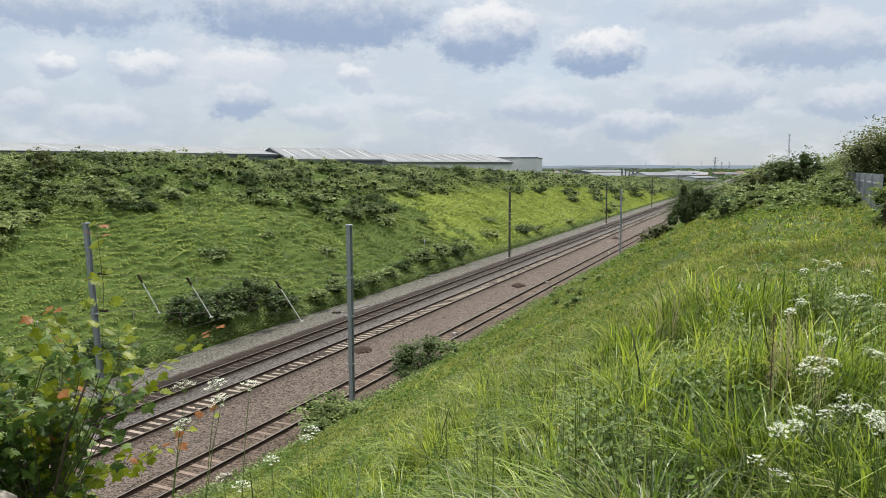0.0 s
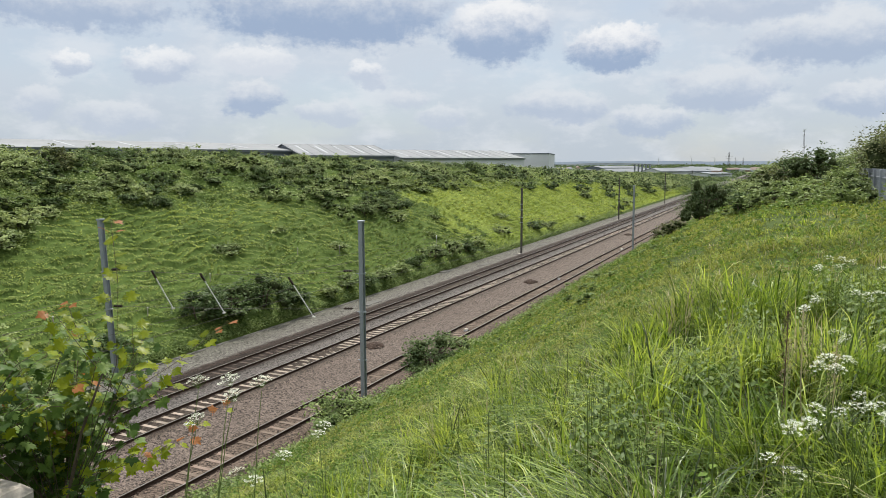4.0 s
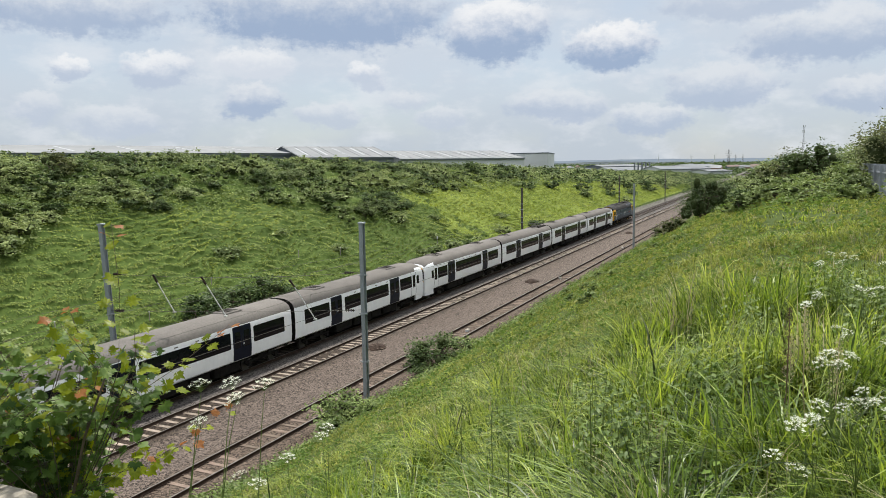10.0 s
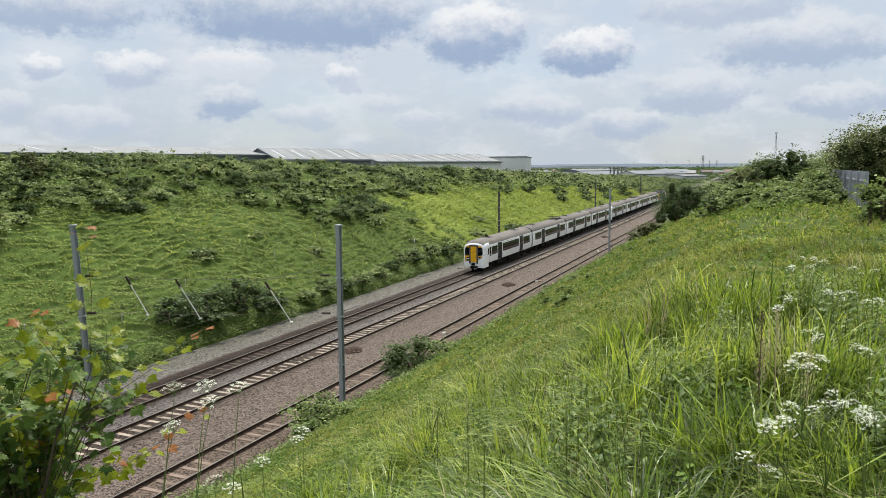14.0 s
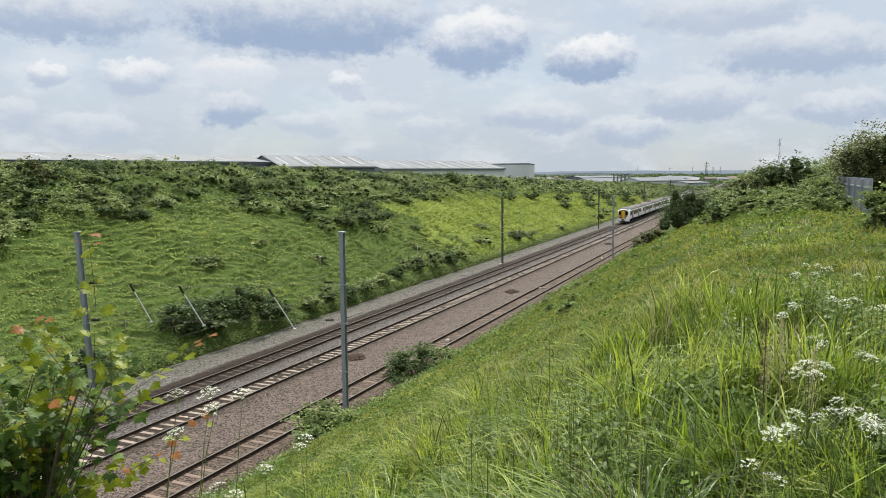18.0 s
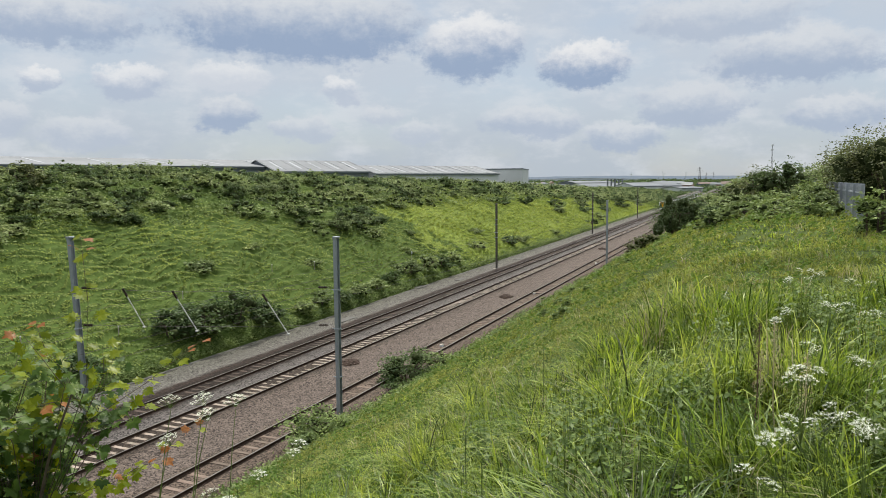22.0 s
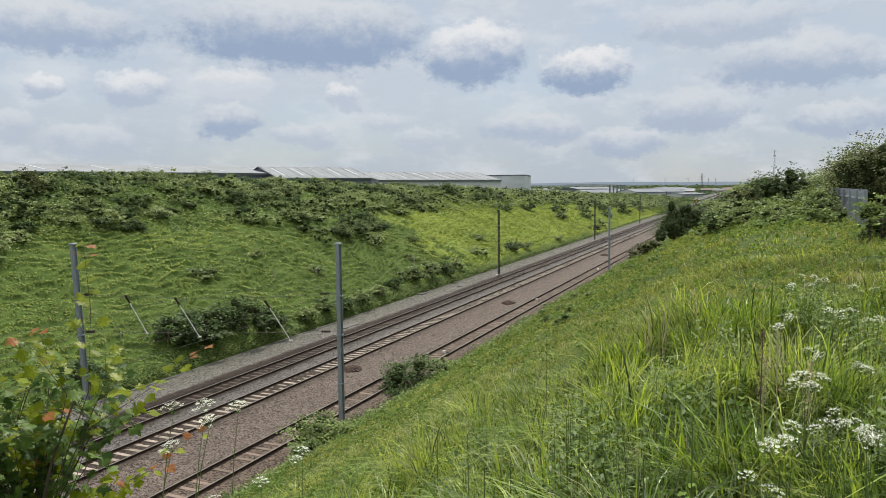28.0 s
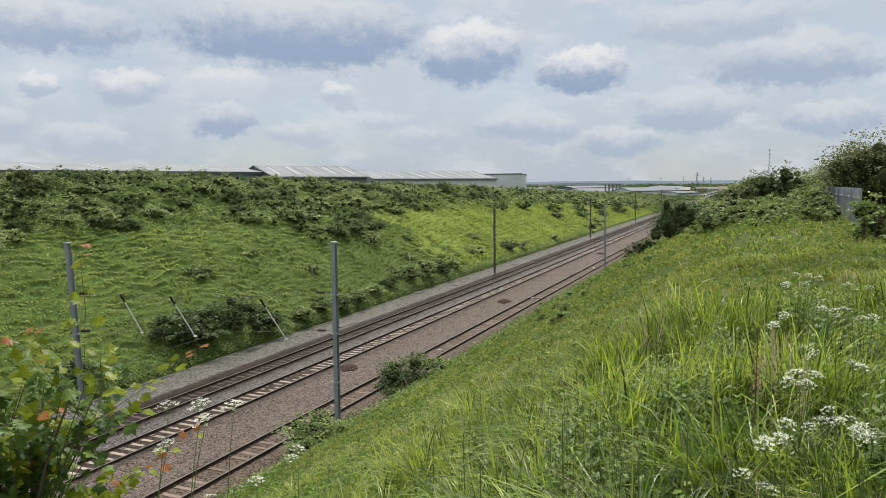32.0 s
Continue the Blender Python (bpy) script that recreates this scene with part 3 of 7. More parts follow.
def build_overhead():
    """Masts, the cross-span wires between the first pair, its slanting steady arms and the wires along the line."""
    g, dk = M["galvanised"], M["dark_steel"]
    build_mast(-20.6, 33.75, 9.72, g, (6.95, 4.85, 2.2), "galvanised overhead line mast beside the siding")
    build_mast(-20.4, 109.0, 9.6, g, (7.3, 5.2), "galvanised overhead line mast on the grassy toe of the bank")
    build_mast(-33.6, 28.73, 9.8, g, (6.95, 4.85), "galvanised overhead line mast leaning behind the sapling", -3.4)
    for y, top in ((99.4, 9.35), (165.4, 9.7), (232.0, 10.0), (299.0, 10.3)):
        build_mast(-34.2, y, top, dk, (7.2, 6.4, 5.3, 4.6), "dark weathered overhead line mast beside the walkway")
    a, b = Vector((-20.75, 33.75, 0)), Vector((-34.05, 28.73, 0))
    span = thing("cross_span", "thin steel cross-span wires with insulators between two masts", "overhead line")
    for z, sag in ((6.95, 0.25), (4.9, 0.1)):
        m = Mesh()
        m.tube([a.lerp(b, k / 8) + Vector((0, 0, z + 0.15 - sag * 4 * (k / 8) * (1 - k / 8))) for k in range(9)], 0.009, 5)
        part("span_wire", m, M["wire"], span)
        for f in (0.045, 0.955):
            p = a.lerp(b, f) + Vector((0, 0, z + 0.13))
            d = (b - a).normalized()
            i = Mesh()
            for k in range(5):
                i.disc(p + d * (k - 2) * 0.09, d, 0.075, 0.035, 10)
            i.tube([p - d * 0.26, p + d * 0.26], 0.03, 8)
            part("span_insulator", i, M["insulator"], span, "dark ribbed insulator")
    for lower, upper in (((-23.15, 32.84, 4.55), (-24.41, 32.37, 6.73)), ((-27.81, 31.08, 4.74), (-29.01, 30.63, 6.90)), ((-30.52, 30.06, 4.95), (-31.56, 29.67, 7.03))):
        lo, up = Vector(lower), Vector(upper)
        t = thing("steady_arm", "slanting aluminium steady arm with a dark insulator at its upper end", "overhead line", "steady arms on the cross-span")
        d = (up - lo).normalized()
        part("tube", Mesh().tube([lo, up - d * 0.5], 0.03, 8), M["tube"], t)
        ins = Mesh().tube([up - d * (0.5 - 0.036 * k) for k in range(15)], [0.042 if k % 2 == 0 else 0.085 for k in range(15)], 10)
        part("insulator", ins, M["insulator"], t, "dark ribbed insulator")
        part("end_clamp", Mesh().box(lo.x - 0.06, lo.x + 0.06, lo.y - 0.1, lo.y + 0.1, lo.z - 0.05, lo.z + 0.02, 0.01), M["tube"], t)
        drop = Mesh().tube([lo + Vector((-0.25, 0, 0.35)), lo + Vector((-0.25, 0, 1.35))], 0.006, 5)
        part("dropper", drop, M["wire"], t)
    ends = ((-320, 0), (30.8, 0), (104, 0.25), (168, -0.2), (232, 0.2), (300, -0.2), (700, 0))
    for key, x in TRACKS.items():
        t = thing("overhead_wires", "thin contact and catenary wires above one track", "overhead line", "wires above the tracks")
        con, cat = Mesh(), Mesh()
        pc, pk = [], []
        for (y0, o0), (y1, o1) in zip(ends, ends[1:]):
            for k in range(8):
                f = k / 8
                y = y0 + (y1 - y0) * f
                pc.append((x + 0.15 + o0 + (o1 - o0) * f, y, 4.95 + GRADE * y))
                pk.append((x + 0.15 + o0 + (o1 - o0) * f, y, 6.15 - 0.75 * 4 * f * (1 - f) + GRADE * y))
        part("contact_wire", con.tube(pc, 0.0085, 5), M["wire"], t)
        part("catenary_wire", cat.tube(pk, 0.008, 5), M["wire"], t)


build_tracks()
build_overhead()

# ---------------------------------------------------------------- the train
CAR_PROF = [(1.24, 0.92), (1.34, 1.0), (1.395, 1.5), (1.40, 2.2), (1.375, 2.95), (1.34, 3.14), (1.22, 3.42), (0.95, 3.63), (0.5, 3.75), (0.0, 3.78)]


def side_x(z, prof=CAR_PROF):
    zs = [p[1] for p in prof]
    xs = [p[0] for p in prof]
    return float(np.interp(z, zs, xs))


def ring(y, prof=CAR_PROF, sx=1.0, drop=0.0, z0=0.0, lift=0.0):
    """Closed cross-section at y; drop lowers the roof, sx narrows the body, lift raises the lower edge."""
    right = [(x * sx, z - drop * max(0, (z - 2.2) / 1.58)) for x, z in prof]
    right = [(x, z + lift * max(0, (1.2 - z))) for x, z in right]
    pts = right + [(-x, z) for x, z in reversed(right[:-1])]
    return [(x, y, z) for x, z in pts]


def side_panel(m, side, y0, y1, z0, z1, proud=0.006, prof=CAR_PROF, c=0.05, steps=3):
    """A rounded panel that follows the body side, a little proud of it."""
    zs = [z0, z0 + c] + [z for _, z in prof if z0 + c + 0.02 < z < z1 - c - 0.02] + [z1 - c, z1]
    rows = []
    for k, z in enumerate(zs):
        i = c if k in (0, len(zs) - 1) else 0.0
        rows.append([(side * (side_x(z, prof) + o), y, z) for y, o in ((y0 + i, -0.03), (y0 + i, proud), (y1 - i, proud), (y1 - i, -0.03))])
    m.loft(rows)
    return m


def build_bogie(parent, y, wheels, base, r=0.42):
    """A bogie frame with axle boxes, springs and wheels."""
    b = Mesh()
    for s in (-1, 1):
        b.box(s * 1.02 - 0.06, s * 1.02 + 0.06, y - base / 2 - 0.35, y + base / 2 + 0.35, 0.5, 0.66, 0.03)
        b.box(s * 1.02 - 0.1, s * 1.02 + 0.1, y - 0.35, y + 0.35, 0.62, 0.86, 0.03)
    b.box(-1.0, 1.0, y - 0.3, y + 0.3, 0.45, 0.75, 0.03)
    bogie = part("bogie", b, M["under"], parent)
    for k in range(wheels):
        wy = y - base / 2 + base * k / (wheels - 1)
        w = Mesh()
        for s in (-1, 1):
            w.disc((s * 0.7263, wy, r), (1, 0, 0), r, 0.12, 20)
            w.disc((s * 0.665, wy, r), (1, 0, 0), r + 0.03, 0.03, 20)
        w.tube([(-0.9, wy, r), (0.9, wy, r)], 0.09, 10)
        part("wheelset", w, M["dark_steel"], bogie)
        for s in (-1, 1):
            a = Mesh().box(s * 1.1 - 0.09, s * 1.1 + 0.09, wy - 0.14, wy + 0.14, 0.3, 0.56, 0.03)
            a.tube([(s * 1.02, wy - 0.12, 0.42), (s * 1.02, wy - 0.3, 0.62)], 0.09, 8)
            a.tube([(s * 1.02, wy + 0.12, 0.42), (s * 1.02, wy + 0.3, 0.62)], 0.09, 8)
            part("axle_box", a, M["under"], bogie)


def build_car(cab, pantograph, label):
    """One electric multiple-unit car, centre at its origin, cab (if any) towards +y."""
    t = thing("train_car", label, "train car", "cars of the white electric train")
    y0, y1 = -9.86, (9.52 if cab else 9.86)
    rings = [ring(y0 + 0.06, sx=0.985, drop=0.03), ring(y0 + 0.12), ring(y1 - 1.5 if cab else y1 - 0.12)]
    if not cab:
        rings.append(ring(y1 - 0.06, sx=0.985, drop=0.03))
    body = Mesh().loft(rings)
    n = len(rings[0])
    for k, f in enumerate(body.f):
        if len(f) == 4 and 5 <= (k % n) <= 12:
            body.mi[k] = 1
        elif len(f) > 4:
            body.mi[k] = 2
    part("body", body, [M["white_paint"], M["roof_grey"], M["under"]], t, smooth=True)
    end = y1 + 0.25
    if cab:
        nose = Mesh()
        steps = ((y1 - 1.5, 1.0, 0.0, 0), (y1 - 0.9, 0.998, 0.02, -0.1), (y1 - 0.4, 0.985, 0.08, -0.35), (y1 - 0.05, 0.96, 0.20, -0.45), (y1 + 0.12, 0.93, 0.33, -0.45), (end, 0.88, 0.46, -0.35))
        nose.loft([ring(y, sx=s, drop=d, lift=-l) if l >= 0 else [(x, yy + (0.10 if z < 1.5 else 0.0) * (i / 5), z + (l * 0.55 if z < 1.05 else 0)) for (x, yy, z) in ring(y, sx=s, drop=d)] for i, (y, s, d, l) in enumerate(steps)])
        for k, f in enumerate(nose.f):
            if len(f) == 4 and 6 <= (k % n) <= 11 and k // n < 4:
                nose.mi[k] = 1
        part("cab_nose", nose, [M["white_paint"], M["roof_grey"]], t, "white rounded cab end", smooth=True)
        m = Mesh()
        m.loft([[(x, end + 0.0 + o, z) for x, z in ((-1.12, 1.28), (1.12, 1.28), (1.15, 1.6), (1.11, 2.75), (0.92, 3.1), (-0.92, 3.1), (-1.11, 2.75), (-1.15, 1.6))] for o in (-0.25, 0.03)])
        part("windscreen_surround", m, M["black"], t, "black surround of the cab end")
        for s in (-1, 1):
            w = Mesh()
            w.loft([[(s * x, end + o, z) for x, z in ((0.46, 1.98), (1.08, 1.98), (1.04, 2.72), (0.86, 2.98), (0.46, 2.98))] for o in (0.0, 0.04)])
            part("windscreen", w, M["glass"], t)
            p = Mesh()
            p.loft([[(s * x, end + o, z) for x, z in ((0.46, 1.32), (1.08, 1.32), (1.11, 1.62), (1.08, 1.94), (0.46, 1.94))] for o in (0.0, 0.045)])
            lampbox = part("lamp_panel", p, M["yellow"], t, "yellow lamp panel")
            for lx, lz in ((0.66, 1.58), (0.88, 1.58)):
                part("headlight", Mesh().disc((s * lx, end + 0.05, lz), (0, 1, 0), 0.085, 0.03, 14), M["lamp_lens"], lampbox)
            part("lamp_ring", Mesh().disc((s * 0.77, end + 0.045, 1.58), (0, 1, 0), 0.24, 0.012, 18), M["black"], lampbox)
            brow = Mesh()
            brow.loft([[(s * x, end + o, z) for x, z in ((0.57, 2.96), (1.0, 2.96), (0.9, 3.12), (0.57, 3.16))] for o in (-0.06, 0.05)])
            part("brow_panel", brow, M["yellow"], t, "yellow panel above the windscreen")
            side = side_panel(Mesh(), s, y1 - 2.05, y1 - 1.55, 1.75, 2.85)
            part("cab_door_window", side, M["glass"], t)
            sw = Mesh()
            side_panel(sw, s, y1 - 1.28, y1 - 0.86, 2.0, 2.72, 0.012)
            part("cab_side_window", sw, M["glass"], t)
            gap = Mesh()
            side_panel(gap, s, y1 - 1.42, y1 - 1.38, 1.05, 3.1, 0.003, c=0.01)
            side_panel(gap, s, y1 - 2.30, y1 - 2.27, 1.05, 3.1, 0.003, c=0.01)
            part("door_seam", gap, M["black"], t)
        door = Mesh()
        door.loft([[(x, end + o, z) for x, z in ((-0.37, 1.2), (0.37, 1.2), (0.37, 3.02), (0.33, 3.06), (-0.33, 3.06), (-0.37, 3.02))] for o in (0.0, 0.13)])
        gd = part("gangway_door", door, M["yellow"], t, "yellow gangway door")
        gw = Mesh()
        for s in (-1, 1):
            gw.box(s * 0.47 - 0.09, s * 0.47 + 0.09, end - 0.1, end + 0.17, 1.0, 3.16, 0.02)
        gw.box(-0.56, 0.56, end - 0.1, end + 0.17, 3.07, 3.24, 0.02)
        part("gangway_gasket", gw, M["dark_steel"], gd)
        low = Mesh().box(-0.5, 0.5, end - 0.3, end + 0.06, 0.5, 1.06, 0.06)
        part("coupler_recess", low, M["black"], t)
        part("coupler", Mesh().box(-0.2, 0.2, end - 0.2, end + 0.42, 0.82, 1.06, 0.04), M["under"], t)
        skirt = Mesh()
        for s in (-1, 1):
            skirt.loft([[(s * x, y, z) for x, z in ((a, 0.5), (a - 0.12, 0.5), (a - 0.12, 1.1), (a, 1.1))] for y, a in ((y1 - 1.35, 1.30), (y1 - 0.3, 1.27), (y1 + 0.2, 1.17), (y1 + 0.27, 0.62))])
        part("skirt", skirt, M["white_paint"], t, smooth=True)
    # openings along each side, measured from the -y end
    shift = 0.0
    for s in (-1, 1):
        for a, b in ((1.45, 4.75), (6.85, 13.75), (15.85, 18.95)) if not cab else ((1.25, 4.3), (6.35, 13.05), (15.1, 17.25)):
            part("window", side_panel(Mesh(), s, a + y0 - 0.1, b + y0 - 0.1, 1.82, 2.82), M["glass"], t)
        for a, b in ((4.95, 6.62), (13.95, 15.6)) if not cab else ((4.5, 5.95), (13.3, 14.95)):
            dr = part("door", side_panel(Mesh(), s, a + y0 - 0.1, b + y0 - 0.1, 1.02, 3.08, 0.008), M["navy"], t, "dark blue sliding doors")
            c = (a + b) / 2 + y0 - 0.1
            for o in (-0.42, 0.42):
                part("door_window", side_panel(Mesh(), s, c + o - 0.26, c + o + 0.26, 1.75, 2.75, 0.014), M["glass"], dr)
            seam = side_panel(Mesh(), s, c - 0.015, c + 0.015, 1.04, 3.06, 0.016, c=0.005)
            part("seam", seam, M["black"], dr)
            part("door_button", Mesh().disc((s * (side_x(1.9) + 0.012), c + 0.12, 1.95), (1, 0, 0), 0.05, 0.02, 10), M["white_trim"], dr)
            part("door_lamp", side_panel(Mesh(), s, c - 0.06, c + 0.06, 3.1, 3.16, 0.02, c=0.01), M["lamp_lens"], t)
        lip = Mesh()
        side_panel(lip, s, y0 + 0.15, (y1 - 1.6) if cab else (y1 - 0.15), 3.13, 3.17, 0.015, c=0.01)
        part("gutter", lip, M["roof_grey"], t)
        sill = Mesh()
        side_panel(sill, s, y0 + 0.15, (y1 - 1.5) if cab else (y1 - 0.15), 0.93, 1.02, 0.004, c=0.01)
        part("sole_bar", sill, M["under"], t)
        for k, yy in enumerate((7.6, 9.2, 10.8, 12.6)):
            part("vent_mark", side_panel(Mesh(), s, y0 + yy, y0 + yy + 0.28, 2.93, 2.99, 0.006, c=0.01), M["roof_grey"], t)
    # underframe boxes between the bogies
    u = Mesh()
    for a, b, w in ((-4.6, -2.4, 1.2), (-2.1, 0.4, 1.25), (0.7, 2.2, 1.15), (2.5, 4.7, 1.22)):
        u.box(-w, w, a, b, 0.35, 0.9, 0.05)
    u.box(-1.2, 1.2, y0 + 0.2, y1 - 0.6, 0.84, 0.95)
    part("underframe_equipment", u, M["under"], t)
    for yy in (-7.0, 7.0):
        build_bogie(t, yy, 2, 2.6)
    # gangway between cars, roof pods
    part("gangway", Mesh().box(-0.55, 0.55, y0 - 0.14, y0 + 0.05, 1.1, 3.2, 0.04), M["black"], t, "black gangway bellows")
    if not cab:
        part("gangway", Mesh().box(-0.55, 0.55, y1 - 0.05, y1 + 0.14, 1.1, 3.2, 0.04), M["black"], t, "black gangway bellows")
    for yy in (-5.6, 5.2):
        pod = Mesh().box(-0.55, 0.55, yy - 0.75, yy + 0.75, 3.70, 3.84, 0.05)
        rp = part("roof_unit", pod, M["roof_grey"], t)
        g = Mesh()
        for k in range(5):
            g.box(-0.4, 0.4, yy - 0.5 + 0.22 * k, yy - 0.40 + 0.22 * k, 3.835, 3.855)
        part("grille", g, M["under"], rp)
    if pantograph:
        base = part("pantograph_well", Mesh().box(-0.75, 0.75, 5.9, 9.2, 3.70, 3.80, 0.03), M["under"], t)
        p = Mesh()
        for s in (-0.45, 0.45):
            p.tube([(s, 6.3, 3.88), (s * 0.8, 8.6, 4.02)], 0.03, 6)
            p.tube([(s * 0.8, 8.6, 4.02), (s * 0.7, 6.6, 4.15)], 0.025, 6)
        p.tube([(-0.8, 6.5, 4.2), (0.8, 6.5, 4.2)], 0.03, 6)
        p.tube([(-0.8, 6.8, 4.2), (0.8, 6.8, 4.2)], 0.03, 6)
        part("pantograph", p, M["dark_steel"], t, "folded pantograph")
        ins = Mesh()
        for x, y in ((-0.5, 6.2), (0.5, 6.2), (-0.5, 8.8), (0.5, 8.8)):
            ins.tube([(x, y, 3.78), (x, y, 3.92)], 0.06, 8)
        part("insulator", ins, M["insulator"], base)
    return t


LOCO_PROF = [(1.25, 1.05), (1.33, 1.15), (1.35, 1.6), (1.35, 2.5), (1.32, 2.85), (1.24, 3.15), (1.05, 3.45), (0.75, 3.68), (0.4, 3.8), (0.0, 3.84)]


def build_loco():
    """A diesel locomotive on two three-axle bogies, with a cab at either end."""
    t = thing("diesel_locomotive", "faded blue diesel locomotive with yellow cab ends and sooty roof", "locomotive")
    y1 = 9.55
    body = Mesh().loft([ring(-y1 + 1.9, LOCO_PROF), ring(y1 - 1.9, LOCO_PROF)])
    n = 2 * len(LOCO_PROF) - 1
    for k, f in enumerate(body.f):
        if len(f) == 4 and 4 <= (k % n) <= 13:
            body.mi[k] = 1
    part("body", body, [M["loco_blue"], M["loco_roof"]], t, smooth=True)
    for e in (-1, 1):
        cabm = Mesh()

        def cab_ring(y, sx, drop, rake):
            return [(x, e * (yy - rake * max(0.0, (z - 2.05) / 1.2)), z) for x, yy, z in ring(y, LOCO_PROF, sx, drop)]
        cabm.loft([cab_ring(y1 - 1.9, 1.0, 0, 0), cab_ring(y1 - 0.7, 0.995, 0.02, 0.0), cab_ring(y1 - 0.25, 0.96, 0.10, 0.10), cab_ring(y1 - 0.02, 0.90, 0.2, 0.34)])
        for k, f in enumerate(cabm.f):
            if len(f) == 4:
                j, r = k % n, k // n
                cabm.mi[k] = 1 if 5 <= j <= 12 else (2 if r >= 1 or j in (3, 4, 13, 14) else 0)
            elif k == len(cabm.f) - 1:
                cabm.mi[k] = 2
        cab_ob = part("cab", cabm, [M["loco_blue"], M["loco_roof"], M["yellow"]], t, "blue cab with yellow end", smooth=True)
        for s in (-1, 1):
            scr = Mesh()
            scr.loft([[(s * x, e * (y1 - 0.02 - 0.34 * (z - 2.05) / 1.2 + o), z) for x, z in ((0.09, 2.28), (1.08, 2.28), (1.02, 2.86), (0.09, 2.93))] for o in (-0.02, 0.03)])
            part("windscreen", scr, M["glass"], cab_ob)
            for a, b in ((y1 - 0.95, y1 - 0.42), (y1 - 1.75, y1 - 1.15)):
                q = sorted((e * a, e * b))
                part("cab_side_window", side_panel(Mesh(), s, q[0], q[1], 2.12, 2.82, 0.012, LOCO_PROF), M["glass"], cab_ob)
            fr = Mesh()
            q = sorted((e * (y1 - 1.85), e * (y1 - 0.55)))
            side_panel(fr, s, q[0], q[1], 2.02, 2.92, 0.006, LOCO_PROF)
            part("window_surround", fr, M["yellow"], cab_ob, "yellow window surround")
            lowp = Mesh()
            q = sorted((e * (y1 - 1.9), e * (y1 - 0.5)))
            side_panel(lowp, s, q[0], q[1], 1.12, 1.98, 0.007, LOCO_PROF)
            part("cab_side_panel", lowp, M["loco_blue"], cab_ob)
            rail = Mesh()
            for yy in (y1 - 1.95, y1 - 2.45):
                rail.tube([(s * 1.40, e * yy, 1.15), (s * 1.40, e * yy, 2.55)], 0.018, 6)
            part("handrail", rail, M["white_trim"], cab_ob, "white handrail")
            dr = Mesh()
            q = sorted((e * (y1 - 2.42), e * (y1 - 1.98)))
            side_panel(dr, s, q[0], q[1], 1.1, 2.85, 0.005, LOCO_PROF, 0.04)
            part("cab_door", dr, M["loco_blue"], cab_ob)
            pl = Mesh()
            q = sorted((e * (y1 - 2.38), e * (y1 - 2.0)))
            side_panel(pl, s, q[0], q[1], 1.15, 1.55, 0.009, LOCO_PROF, 0.02)
            part("data_panel", pl, M["light_blue"], cab_ob)
            part("marker_light", Mesh().disc((s * 0.95, e * (y1 + 0.0), 1.45), (0, 1, 0), 0.09, 0.06, 12), M["lamp_lens"], cab_ob)
            part("buffer", Mesh().disc((s * 0.86, e * (y1 + 0.3), 1.02), (0, 1, 0), 0.24, 0.06, 16).tube([(s * 0.86, e * (y1 - 0.2), 1.02), (s * 0.86, e * (y1 + 0.3), 1.02)], 0.1, 10), M["under"], cab_ob)
        brow = Mesh()
        arch = [(-1.17, 2.93), (1.17, 2.93), (1.12, 3.06), (0.96, 3.28), (0.68, 3.46), (0.35, 3.57), (0.0, 3.60), (-0.35, 3.57), (-0.68, 3.46), (-0.96, 3.28), (-1.12, 3.06)]
        brow.loft([[(x * 1.0, e * (y1 - 0.02 - 0.34 * (z - 2.05) / 1.2 + o), z) for x, z in arch] for o in (-0.1, 0.05)])
        part("roof_brow", brow, M["loco_roof"], cab_ob, "sooty roof edge above the windscreens")
        part("headcode_panel", Mesh().box(-0.55, 0.55, e * (y1 + 0.0) - 0.03, e * (y1 + 0.0) + 0.03, 1.55, 1.98, 0.01), M["black"], cab_ob)
        part("headlight", Mesh().disc((0, e * (y1 + 0.03), 1.76), (0, 1, 0), 0.12, 0.05, 14), M["lamp_lens"], cab_ob)
        part("buffer_beam", Mesh().box(-1.25, 1.25, e * (y1 - 0.2) - 0.18, e * (y1 - 0.2) + 0.18, 0.72, 1.16, 0.04), M["under"], cab_ob)
    for s in (-1, 1):
        for a, b, z0, z1 in ((-6.6, 6.9, 2.02, 2.06), (-1.2, 6.4, 1.66, 1.69)):
            part("stripe", side_panel(Mesh(), s, a, b, z0, z1, 0.004, LOCO_PROF, 0.01), M["light_blue"], t, "thin pale blue stripe")
        for a, b in ((3.3, 5.45), (5.6, 7.4)):
            part("grille", side_panel(Mesh(), s, a, b, 2.62, 3.42, 0.01, LOCO_PROF), M["black"], t, "black radiator grille")
        frame_ = Mesh()
        side_panel(frame_, s, 3.2, 7.45, 2.56, 3.50, 0.004, LOCO_PROF)
        part("grille_frame", frame_, M["loco_blue"], t)
        for k in range(4):
            part("emblem", side_panel(Mesh(), s, 0.15 + 0.28 * k, 0.36 + 0.28 * k, 1.86, 2.22, 0.008, LOCO_PROF, 0.03), M["white_trim"], t, "white emblem shape")
        part("nameplate", side_panel(Mesh(), s, 4.4, 6.0, 1.84, 2.04, 0.012, LOCO_PROF, 0.03), M["red"], t, "red nameplate")
        part("number_bar", side_panel(Mesh(), s, -7.2, -6.4, 1.75, 1.95, 0.008, LOCO_PROF, 0.02), M["white_trim"], t)
        for k in range(6):
            part("body_seam", side_panel(Mesh(), s, -6.0 + 2.2 * k, -5.975 + 2.2 * k, 1.2, 2.8, 0.003, LOCO_PROF, 0.005), M["under"], t)
